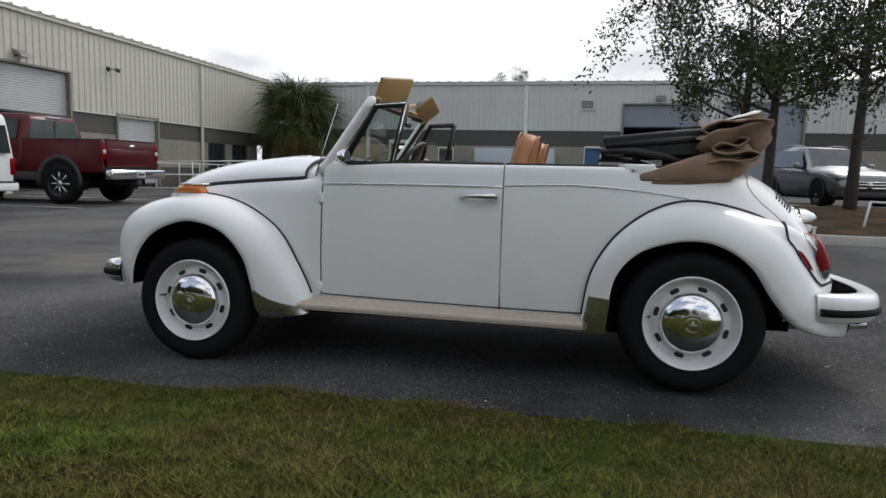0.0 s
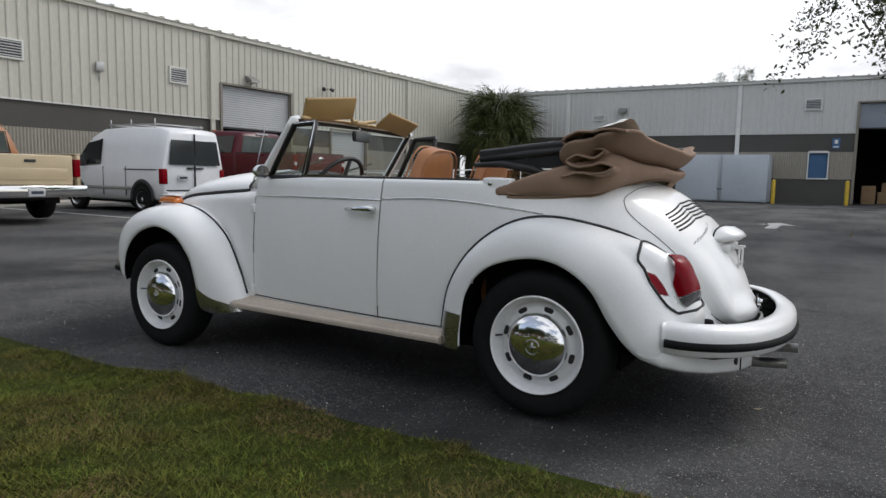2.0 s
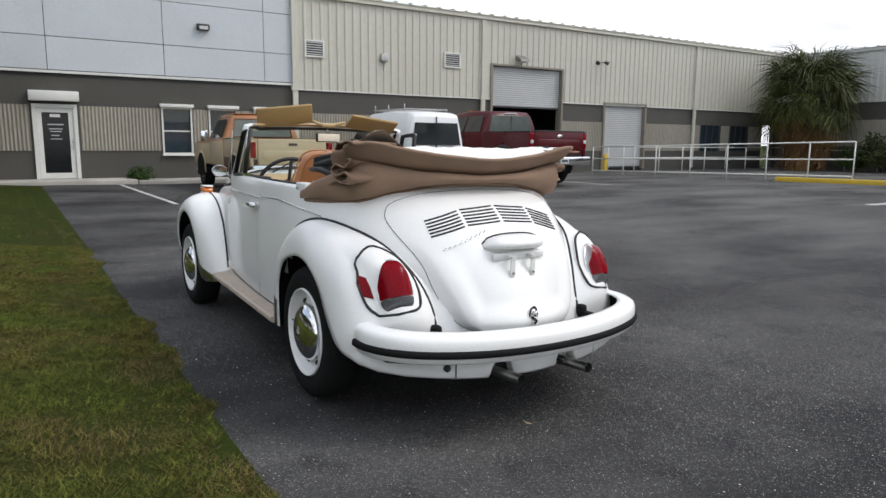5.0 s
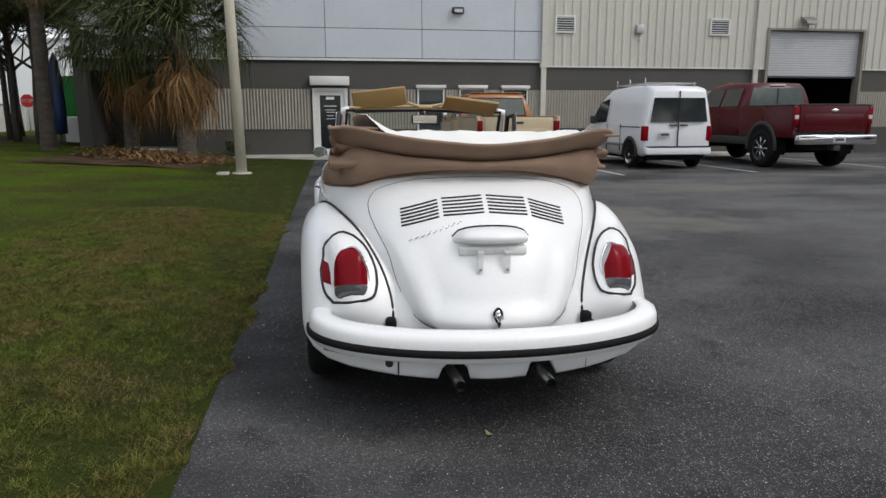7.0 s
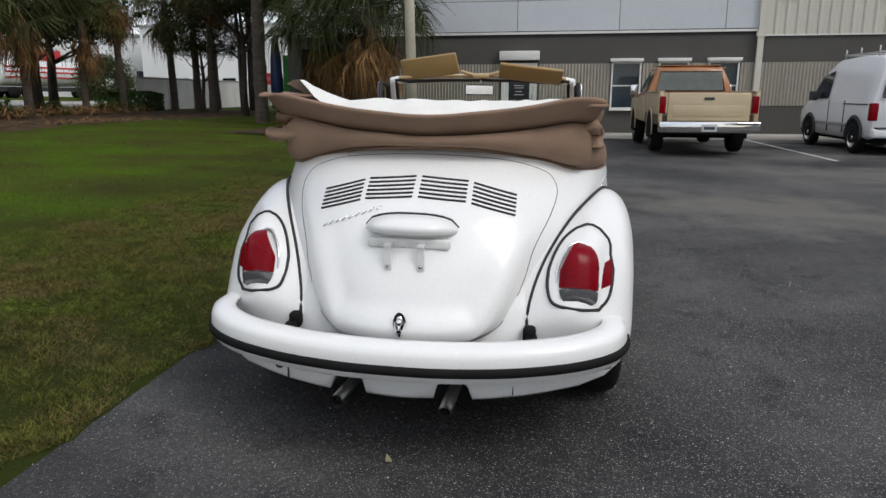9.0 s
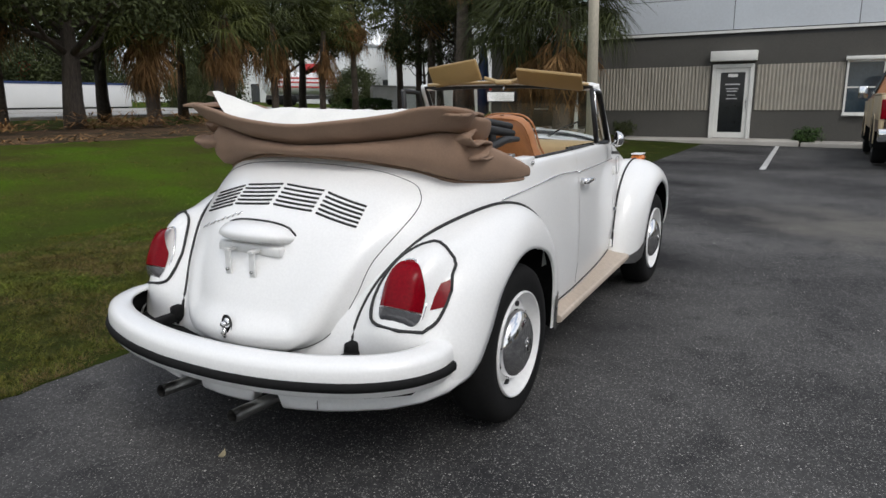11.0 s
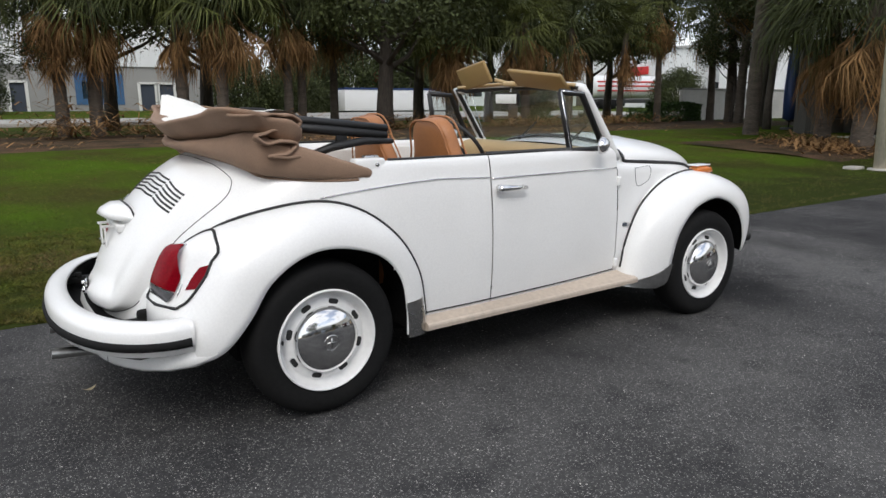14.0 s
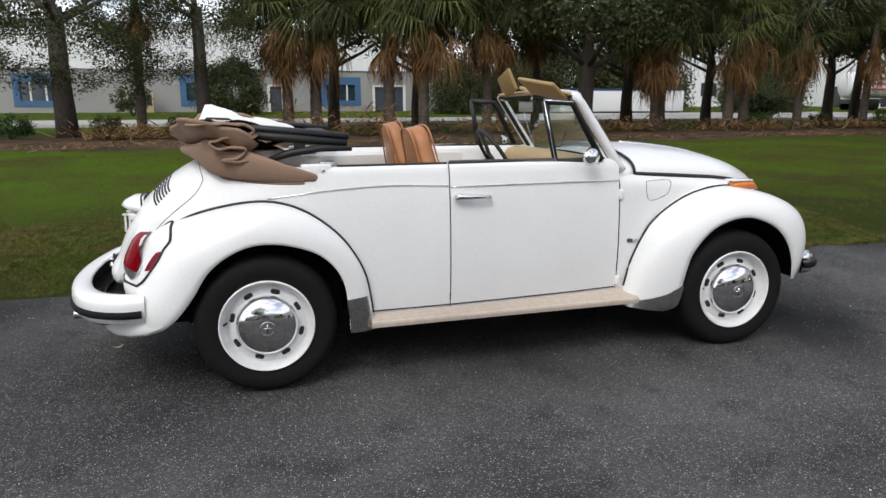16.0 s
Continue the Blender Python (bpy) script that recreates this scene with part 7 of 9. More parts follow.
def crew_pickup(m):
    t = thing("pickup_truck", m, "dark ruby-red crew-cab pickup truck parked nose to the wall", "pickup truck", "parked vehicles")
    R, hw = 0.455, 0.99
    cab = [(0.98, 0.62, 1.42, 1.46, 0.93, 0.97, 0.86), (1.0, 0.58, 1.42, 1.98, 0.95, 0.985, 0.74), (1.12, 0.56, 1.42, 2.05, 0.96, 0.99, 0.74), (2.0, 0.54, 1.40, 2.08, 0.96, 0.99, 0.745), (2.75, 0.54, 1.39, 2.04, 0.96, 0.99, 0.73),
           (3.05, 0.54, 1.38, 1.85, 0.96, 0.985, 0.76), (3.4, 0.55, 1.37, 1.44, 0.96, 0.98, 0.84), (4.3, 0.58, 1.30, 1.36, 0.95, 0.97, 0.82), (4.72, 0.62, 1.2, 1.26, 0.9, 0.92, 0.75), (4.8, 0.66, 1.1, 1.14, 0.84, 0.86, 0.7)]
    part("cab", shell(cab), TRUCKRED, t)
    # open cargo bed
    for s in (1, -1):
        bw = part("bed_side", join(box(-1.10, 0.97, s * (hw - 0.03) - 0.05, s * (hw - 0.03) + 0.05, 0.72, 1.45, 0.03)), TRUCKRED, t)
        part("bed_rail", box(-1.1, 0.97, s * (hw - 0.04) - 0.055, s * (hw - 0.04) + 0.055, 1.45, 1.475, 0.008), DARKTRIM, bw)
        arch(t, 0, s * (hw + 0.030), 0.55, 0.50, DARKTRIM, 0.06)
        arch(t, 3.95, s * (hw + 0.015), 0.55, 0.50, DARKTRIM, 0.06)
        part("rocker", box(0.55, 3.4, s * 0.97 - 0.03, s * 0.97 + 0.03, 0.52, 0.72, 0.02), DARKTRIM, t)
        tl = part("tail_lamp", box(-1.125, -1.02, s * 0.93 - 0.065, s * 0.93 + 0.065, 1.02, 1.42, 0.02), RED_LENS, t, "red tail lamp")
        part("clear_band", box(-1.13, -1.1, s * 0.93 - 0.05, s * 0.93 + 0.05, 1.15, 1.24, 0.006), PLATE, tl)
        side_pane(t, [(1.14, 1.47), (1.95, 1.47), (1.95, 1.92), (1.2, 1.93)], 1.0, s, lean=0.375, z0=1.42)
        side_pane(t, [(2.03, 1.47), (3.1, 1.45), (2.78, 1.88), (2.03, 1.92)], 1.0, s, lean=0.375, z0=1.42)
        for x in (0, 3.95):
            road_wheel(t, x, s * 1.035, R, 0.30, STEEL, 8)
        part("mirror", box(3.0, 3.12, s * 1.15 - 0.1, s * 1.15 + 0.1, 1.38, 1.66, 0.03), TRUCKRED, t)
        part("door_seam", box(1.98, 1.99, s * 0.99 - 0.004, s * 0.99 + 0.004, 0.72, 1.42), SEAM, t, smooth=False)
        part("door_handle", box(1.75, 1.93, s * 1.0 - 0.015, s * 1.0 + 0.015, 1.2, 1.24, 0.008), TRUCKRED, t)
    part("bed_floor", box(-1.05, 0.96, -0.93, 0.93, 0.72, 0.92), DARKTRIM, t, smooth=False)
    part("bed_front", box(0.90, 0.97, -0.93, 0.93, 0.92, 1.45), TRUCKRED, t, smooth=False)
    tg = part("tailgate", box(-1.14, -1.06, -0.86, 0.86, 0.86, 1.46, 0.02), TRUCKRED, t)
    part("tailgate_panel", box(-1.15, -1.138, -0.74, 0.74, 0.98, 1.26, 0.01), TRUCKRED, tg)
    part("tailgate_cap", box(-1.15, -1.04, -0.84, 0.84, 1.46, 1.485, 0.008), DARKTRIM, tg)
    part("emblem", moved(lathe([(0.0, -0.012), (0.06, -0.008), (0.065, 0.0)], 20, "x"), Matrix.Translation((-1.15, 0, 1.34)) @ Matrix.Diagonal((1, 1.6, 0.62, 1))), STEEL, tg)
    part("rear_window", ([(0.968, -0.78, 1.49), (0.968, 0.78, 1.49), (0.985, 0.68, 1.93), (0.985, -0.68, 1.93)], [(0, 1, 2, 3)]), TINTED, t, smooth=False)
    part("window_divider", box(0.962, 0.98, -0.02, 0.0, 1.5, 1.92), DARKTRIM, t, smooth=False)
    part("third_lamp", box(0.98, 1.05, -0.22, 0.22, 1.975, 2.02, 0.01), PLATE, t)
    part("roof_lamp", join(*[box(2.3, 2.4, y - 0.05, y + 0.05, 2.08, 2.115) for y in (-0.5, -0.25, 0, 0.25, 0.5)]), AMBER, t, smooth=False)
    b = part("rear_bumper", box(-1.34, -1.16, -0.98, 0.98, 0.58, 0.80, 0.03), CHROME, t)
    plate(b, -1.342, -0.02, 0.62)
    part("hitch", box(-1.32, -1.0, -0.08, 0.08, 0.44, 0.56, 0.01), DARKTRIM, t)
    part("chassis", join(box(-1.1, 4.5, -0.5, 0.5, 0.45, 0.62), tube([(0, -0.8, 0.43), (0, 0.8, 0.43)], 0.09, 8), tube([(3.95, -0.8, 0.43), (3.95, 0.8, 0.43)], 0.09, 8)), UNDER, t, smooth=False)
    return t


TINTED = mat("tinted_pane", (0.10, 0.12, 0.11), 0.06, var=0.3, scale=3, bump=0, spec=0.9)


def small_van(m):
    t = thing("delivery_van", m, "white compact delivery van with a roof rack, beside a pickup", "van", "parked vehicles")
    R = 0.32
    st = [(-0.74, 0.42, 1.15, 1.86, 0.80, 0.84, 0.70), (-0.70, 0.36, 1.15, 1.97, 0.86, 0.89, 0.70), (-0.4, 0.30, 1.12, 2.03, 0.88, 0.9, 0.70), (0.8, 0.28, 1.10, 2.05, 0.88, 0.9, 0.71), (1.75, 0.28, 1.08, 2.02, 0.88, 0.9, 0.70), (2.2, 0.28, 1.07, 1.86, 0.88, 0.9, 0.71),
          (2.75, 0.28, 1.05, 1.38, 0.88, 0.9, 0.74), (3.1, 0.30, 1.0, 1.12, 0.87, 0.89, 0.72), (3.5, 0.34, 0.88, 0.94, 0.83, 0.85, 0.66), (3.6, 0.40, 0.72, 0.76, 0.76, 0.78, 0.6)]
    part("body", shell(st), VANWHITE, t)
    for s in (1, -1):
        arch(t, 0, s * 0.915, 0.40, 0.36, DARKTRIM)
        arch(t, 2.67, s * 0.915, 0.40, 0.36, DARKTRIM)
        for x in (0, 2.67):
            road_wheel(t, x, s * 0.925, R, 0.2, STEEL, 0)
        side_pane(t, [(1.62, 1.16), (2.72, 1.12), (2.28, 1.68), (1.68, 1.78)], 0.912, s, lean=0.20, z0=1.08)
        part("side_moulding", box(0.42, 2.2, s * 0.915 - 0.012, s * 0.915 + 0.012, 0.55, 0.62, 0.008), GALV, t)
        part("door_track", box(-0.55, 0.7, s * 0.90 - 0.01, s * 0.90 + 0.01, 1.02, 1.045), DARKTRIM, t, smooth=False)
        for x in (0.62, 1.52):
            part("panel_seam", box(x, x + 0.012, s * 0.9 - 0.012, s * 0.9 + 0.012, 0.4, 1.1), SEAM, t, smooth=False)
        tl = part("tail_lamp", box(-0.76, -0.60, s * 0.835 - 0.07, s * 0.835 + 0.07, 0.70, 1.06, 0.02), RED_LENS, t, "red tail lamp")
        part("mirror", box(2.2, 2.32, s * 1.02 - 0.09, s * 1.02 + 0.09, 1.1, 1.32, 0.03), DARKTRIM, t)
        part("rear_window", ([(-0.785, s * 0.012, 1.16), (-0.785, s * 0.75, 1.16), (-0.762, s * 0.66, 1.74), (-0.762, s * 0.012, 1.74)], [(0, 1, 2, 3) if s < 0 else (3, 2, 1, 0)]), DARK_PANE, t, smooth=False)
        part("door_handle", box(-0.79, -0.75, s * 0.14 - 0.1, s * 0.14 + 0.1, 1.06, 1.10, 0.01), DARKTRIM, t)
        part("rack_bar", tube([(-0.3, s * 0.64, 2.10), (1.6, s * 0.64, 2.12)], 0.016, 6), GALV, t)
    part("door_gap", box(-0.782, -0.74, -0.008, 0.008, 0.5, 1.9), SEAM, t, smooth=False)
    bp = part("rear_bumper", box(-0.86, -0.68, -0.86, 0.86, 0.36, 0.54, 0.03), VANWHITE, t)
    part("bumper_step", box(-0.865, -0.72, -0.8, 0.8, 0.54, 0.57), DARKTRIM, bp, smooth=False)
    plate(t, -0.78, 0.36, 0.78)
    for x in (-0.2, 0.7, 1.5):
        part("rack_cross_bar", join(tube([(x, -0.66, 2.11), (x, 0.66, 2.11)], 0.018, 6), tube([(x, 0.66, 2.02), (x, 0.66, 2.24)], 0.016, 6), tube([(x, -0.66, 2.02), (x, -0.66, 2.14)], 0.016, 6)), GALV, t)
    part("chassis", join(box(-0.6, 3.4, -0.7, 0.7, 0.22, 0.34), tube([(0, -0.7, R), (0, 0.7, R)], 0.05, 8)), UNDER, t, smooth=False)
    return t


def old_pickup(m):
    t = thing("pickup_truck", m, "cream and copper two-tone older pickup truck with a chrome bumper", "pickup truck", "parked vehicles")
    R, hw = 0.39, 0.97
    cab = [(0.92, 0.62, 1.26, 1.28, 0.93, 0.96, 0.90), (0.94, 0.58, 1.26, 1.80, 0.94, 0.97, 0.74), (1.05, 0.56, 1.26, 1.87, 0.94, 0.97, 0.73), (1.9, 0.56, 1.25, 1.88, 0.94, 0.97, 0.73), (2.05, 0.56, 1.25, 1.82, 0.94, 0.97, 0.74),
           (2.5, 0.56, 1.24, 1.30, 0.94, 0.97, 0.86), (3.7, 0.58, 1.20, 1.25, 0.94, 0.96, 0.84), (4.0, 0.6, 1.12, 1.16, 0.92, 0.94, 0.8)]
    part("cab", shell(cab), RUSTPAINT, t)
    for s in (1, -1):
        b = part("bed_side", box(-1.22, 0.9, s * (hw - 0.035) - 0.045, s * (hw - 0.035) + 0.045, 0.66, 1.28, 0.03), TANPAINT, t)
        part("bed_rail", box(-1.2, 0.9, s * (hw - 0.04) - 0.06, s * (hw - 0.04) + 0.06, 1.28, 1.31, 0.01), TANPAINT, b)
        part("lower_stripe", box(-1.21, 0.9, s * (hw + 0.012) - 0.004, s * (hw + 0.012) + 0.004, 0.64, 0.84), BROWNPAINT, t, smooth=False)
        part("door_panel", box(0.96, 2.2, s * (hw + 0.006) - 0.012, s * (hw + 0.006) + 0.012, 0.64, 1.22, 0.008), TANPAINT, t)
        part("front_wing", box(2.25, 3.98, s * (hw + 0.002) - 0.012, s * (hw + 0.002) + 0.012, 0.64, 1.16, 0.008), TANPAINT, t)
        arch(t, 0, s * (hw + 0.018), 0.46, 0.47, TANPAINT, 0.03)
        arch(t, 3.2, s * (hw + 0.02), 0.46, 0.47, TANPAINT, 0.03)
        for x in (0, 3.2):
            road_wheel(t, x, s * 0.96, R, 0.25, CHROME, 5)
        tl = part("tail_lamp", box(-1.245, -1.12, s * 0.90 - 0.06, s * 0.90 + 0.06, 0.86, 1.2, 0.015), RED_LENS, t, "red upright tail lamp")
        side_pane(t, [(1.12, 1.31), (2.3, 1.30), (1.98, 1.74), (1.14, 1.76)], 0.985, s, lean=0.385, z0=1.26)
        part("mirror", box(2.15, 2.25, s * 1.12 - 0.09, s * 1.12 + 0.09, 1.22, 1.48, 0.02), CHROME, t)
        part("roof_drip", tube([(0.98, s * 0.75, 1.84), (1.95, s * 0.75, 1.85), (2.45, s * 0.9, 1.28)], 0.014, 6), TANPAINT, t)
    part("bed_floor", box(-1.15, 0.9, -0.9, 0.9, 0.66, 0.82), BROWNPAINT, t, smooth=False)
    part("bed_front", box(0.85, 0.9, -0.9, 0.9, 0.82, 1.28), TANPAINT, t, smooth=False)
    tg = part("tailgate", box(-1.25, -1.17, -0.80, 0.80, 0.70, 1.27, 0.02), TANPAINT, t)
    part("tailgate_panel", box(-1.262, -1.248, -0.70, 0.70, 0.80, 1.02, 0.01), TANPAINT, tg)
    part("tailgate_handle", box(-1.266, -1.25, -0.1, 0.1, 1.13, 1.18, 0.006), DARKTRIM, tg)
    part("rear_window", ([(0.908, -0.74, 1.34), (0.908, 0.74, 1.34), (0.922, 0.66, 1.74), (0.922, -0.66, 1.74)], [(0, 1, 2, 3)]), TINTED, t, smooth=False)
    part("window_trim", tube([(0.905, -0.76, 1.32), (0.905, 0.76, 1.32), (0.92, 0.68, 1.76), (0.92, -0.68, 1.76), (0.905, -0.76, 1.32)], 0.012, 6), BLACK, t)
    bp = part("rear_bumper", box(-1.44, -1.28, -0.98, 0.98, 0.48, 0.70, 0.025), CHROME, t, "chrome step bumper")
    plate(bp, -1.442, 0.0, 0.5)
    part("roof_panel", box(1.0, 1.98, -0.66, 0.66, 1.885, 1.905, 0.006), RUSTPAINT, t)
    part("chassis", join(box(-1.1, 3.9, -0.5, 0.5, 0.42, 0.58), tube([(0, -0.8, R), (0, 0.8, R)], 0.09, 8)), UNDER, t, smooth=False)
    return t


def crossover(m):
    t = thing("crossover_car", m, "metallic grey crossover car with a bright grille", "car", "parked vehicles")
    R = 0.36
    st = [(-0.85, 0.45, 0.95, 1.05, 0.78, 0.82, 0.62), (-0.78, 0.38, 1.0, 1.45, 0.86, 0.90, 0.60), (-0.4, 0.32, 1.02, 1.62, 0.9, 0.93, 0.62), (0.6, 0.30, 1.02, 1.68, 0.9, 0.94, 0.63), (1.4, 0.3, 1.01, 1.63, 0.9, 0.94, 0.62), (2.1, 0.3, 1.0, 1.12, 0.9, 0.94, 0.78),
          (2.9, 0.32, 0.96, 1.02, 0.9, 0.93, 0.76), (3.45, 0.34, 0.86, 0.92, 0.86, 0.9, 0.7), (3.68, 0.4, 0.7, 0.74, 0.76, 0.8, 0.6)]
    part("body", shell(st), SILVER, t)
    for s in (1, -1):
        arch(t, 0, s * 0.945, 0.42, 0.4, DARKTRIM, 0.03)
        arch(t, 2.85, s * 0.945, 0.42, 0.4, DARKTRIM, 0.03)
        for x in (0, 2.85):
            road_wheel(t, x, s * 0.945, R, 0.22, STEEL, 10)
        side_pane(t, [(-0.45, 1.1), (2.0, 1.08), (1.35, 1.55), (0.0, 1.58), (-0.42, 1.35)], 0.955, s, lean=0.5, z0=1.05)
        hl = part("headlight", box(3.30, 3.64, s * 0.66 - 0.17, s * 0.66 + 0.17, 0.70, 0.86, 0.04), DARK_PANE, t)
        part("light_bar", box(3.60, 3.652, s * 0.66 - 0.13, s * 0.66 + 0.13, 0.815, 0.84, 0.006), PLATE, hl)
        part("skid_trim", tube([(3.66, s * 0.15, 0.42), (3.64, s * 0.55, 0.44), (3.55, s * 0.78, 0.58)], 0.022, 6), CHROME, t)
        part("mirror", box(1.75, 1.88, s * 1.05 - 0.09, s * 1.05 + 0.09, 1.05, 1.2, 0.03), SILVER, t)
        part("roof_rail", tube([(-0.3, s * 0.6, 1.66), (0.6, s * 0.61, 1.73), (1.3, s * 0.6, 1.68)], 0.016, 6), STEEL, t)
    part("windscreen", ([(2.12, -0.76, 1.13), (2.12, 0.76, 1.13), (1.46, 0.60, 1.615), (1.46, -0.60, 1.615)], [(0, 1, 2, 3)]), OFFICEGLASS, t, smooth=False)
    g = part("grille", box(3.60, 3.72, -0.46, 0.46, 0.50, 0.76, 0.03), DARKTRIM, t)
    for z in (0.56, 0.64, 0.71):
        part("grille_bar", box(3.70, 3.735, -0.46, 0.46, z - 0.016, z + 0.016, 0.008), CHROME, g)
    part("grille_star", lathe([(0.09, 3.72), (0.085, 3.745), (0.0, 3.745)], 18, "x"), STEEL, g).location = (0, 0, 0.63)
    part("lower_bumper", box(3.45, 3.70, -0.8, 0.8, 0.32, 0.46, 0.03), DARKTRIM, t)
    part("chassis", box(-0.6, 3.4, -0.7, 0.7, 0.24, 0.36), UNDER, t, smooth=False)
    return t


crew_pickup(pose(11.70, -11.32, 0.01) @ Matrix.Scale(1.06, 4))
small_van(pose(12.15, -7.78, 0.005))
old_pickup(pose(11.95, -3.55, 0.005))
crossover(pose(-7.6, -20.7, land(-7, -20.4), 0, 0, 101) @ Matrix.Diagonal((0.99, 1.06, 1.10, 1)))

# ---- vegetation ----
def fan_leaf(r, blades, spread, droop, rnd):
    """One fan frond at the origin that points along +x: a stalk and folded blades."""
    vs, fs = [], []
    def quad(a, b, w, up):
        d = (b - a).normalized()
        s = d.cross(up).normalized() * w
        return a - s, a + s, b + s * 0.55, b - s * 0.55
    stalk = Vector((r * 0.95, 0, -0.10 * r))
    k = len(vs)
    vs += [tuple(v) for v in quad(Vector((0, 0, 0)), stalk, 0.014, Vector((0, 0, 1)))]
    fs.append((k, k + 1, k + 2, k + 3))
    for i in range(blades):
        a = spread * (2 * i / (blades - 1) - 1) + rnd.uniform(-0.05, 0.05)
        l = r * (0.98 - 0.30 * abs(a / spread) ** 2) * rnd.uniform(0.7, 1.15)
        d = Vector((math.cos(a), math.sin(a), 0.25 * math.cos(a * 0.8) - 0.1))
        mid = stalk + d * l * 0.55
        tip = mid + Vector((d.x, d.y, d.z - droop * rnd.uniform(0.6, 1.5))) * l * 0.5
        w = 0.009 * r + 0.004
        up = Vector((-math.sin(a) * 0.6, math.cos(a) * 0.6, 1)) if i % 2 else Vector((math.sin(a) * 0.6, -math.cos(a) * 0.6, 1))
        p = quad(stalk, mid, w * 0.5, up)
        k = len(vs)
        d2 = (mid - stalk).normalized().cross(up).normalized() * w
        vs += [tuple(stalk - d2 * 0.25), tuple(stalk + d2 * 0.25), tuple(mid + d2), tuple(mid - d2), tuple(tip)]
        fs += [(k, k + 1, k + 2, k + 3), (k + 3, k + 2, k + 4)]
    return vs, fs


def crown_mesh(name, n, e0, e1, r, droop, material, seed, blades=15, spread=1.35, back=0.0):
    rnd = random.Random(seed)
    gs = []
    for i in range(n):
        az = i * 2.39996 + rnd.uniform(-0.3, 0.3)
        el = e0 + (e1 - e0) * ((i + 0.5) / n) + rnd.uniform(-0.15, 0.15)
        g = fan_leaf(r * rnd.uniform(0.62, 1.18), blades, spread, droop * rnd.uniform(0.7, 1.3), rnd)
        m = Matrix.Translation((0, 0, rnd.uniform(-0.25, 0.15) - back)) @ Matrix.Rotation(az, 4, "Z") @ Matrix.Rotation(-el, 4, "Y") @ Matrix.Rotation(rnd.uniform(-0.5, 0.5), 4, "X")
        gs.append(moved(g, m))
    me = mesh(name, *join(*gs))
    me.materials.append(material)
    return me


CROWNS = [crown_mesh("crown", 46, -0.5, 1.25, 1.0, 1.2, FROND, 11, 26, 1.35), crown_mesh("crown", 48, -0.55, 1.2, 1.05, 1.3, FRONDDARK, 12, 26, 1.4), crown_mesh("crown", 44, -0.45, 1.3, 0.96, 1.2, FROND, 13, 26, 1.3)]
SKIRTS = [crown_mesh("dead_fronds", 72, -1.52, -0.80, 0.86, 0.9, FRONDDEAD, 21, 16, 0.55, 0.05), crown_mesh("dead_fronds", 50, -1.54, -0.92, 0.80, 0.85, FRONDDEAD, 22, 14, 0.5, 0.05), crown_mesh("dead_fronds", 34, -1.53, -1.05, 0.92, 0.8, FRONDDEAD, 23, 14, 0.42, 0.12)]


def palm_trunk(h, r, seed, boots=0):
    rnd = random.Random(seed)
    rows = []
    lean = (rnd.uniform(-0.2, 0.2), rnd.uniform(-0.15, 0.15))
    n = 26
    for i in range(n):
        t = i / (n - 1)
        q = r * (1.18 - 0.3 * t + 0.10 * math.exp(-8 * t)) * (1 + 0.05 * (i % 2))
        rows.append([(lean[0] * t * t + q * math.cos(a) * (1 + 0.08 * rnd.uniform(-1, 1)), lean[1] * t * t + q * math.sin(a) * (1 + 0.08 * rnd.uniform(-1, 1)), -0.15 + (h + 0.15) * t) for a in np.linspace(0, 2 * math.pi, 13)[:-1]])
    return grid(rows, True), lean


def palm(x, y, h, k, size=1.0, skirt=0, r=0.15, turn=0.0, label="", boots=0, extra=0):
    t = thing("palm_tree", pose(x, y, land(x, y), 0, 0, turn), label or "cabbage palm with green fan fronds and dead brown skirt", "palm tree", "palms along the street")
    g, lean = palm_trunk(h, r, int(x * 10 + y * 7))
    part("trunk", g, PALMBARK, t)
    c = part("crown", CROWNS[k % 3], FROND, t)
    c.location, c.scale, c.rotation_euler = (lean[0], lean[1], h + 0.15 * size), (size,) * 3, (0, 0, turn * 0.7)
    if x < 15.9 and y > 0:
        # the older palms carry a second, upper whorl of fronds
        c = part("crown", CROWNS[1], FRONDDARK, t)
        c.location, c.scale, c.rotation_euler = (lean[0], lean[1], h + 0.38 * size), (size * 0.92,) * 3, (0, 0, turn * 0.7 + 0.9)
    for e in range(extra):
        c = part("crown", CROWNS[(k + e + 1) % 3], FROND, t)
        c.location, c.scale, c.rotation_euler = (lean[0], lean[1], h - 0.25 * e), (size * 0.96,) * 3, (0.1, 0, turn + 1.3 * (e + 1))
        d = part("dead_fronds", SKIRTS[e % 2], FRONDDEAD, t)
        d.location, d.scale, d.rotation_euler = (lean[0], lean[1], h - 0.7 * (e + 1)), (size * 0.9,) * 3, (0, 0, turn + 0.8 * e)
    if skirt is not None:
        d = part("dead_fronds", SKIRTS[skirt], FRONDDEAD, t)
        d.location, d.scale, d.rotation_euler = (lean[0], lean[1], h), (size * 1.05, size * 1.05, size * 1.1), (0, 0, turn)
    for b in range(boots):
        a, z = b * 2.4, 0.15 + h * 0.75 * b / boots
        part("boot", moved(([(0, -0.05, 0), (0, 0.05, 0), (0.10, 0.025, 0.26), (0.10, -0.025, 0.26), (0.04, 0, 0.02)], [(0, 1, 2, 3), (0, 3, 4), (1, 4, 2)]), Matrix.Rotation(a, 4, "Z") @ Matrix.Translation((r * 0.95, 0, z))), PALMBARK, t, smooth=False)
    return t


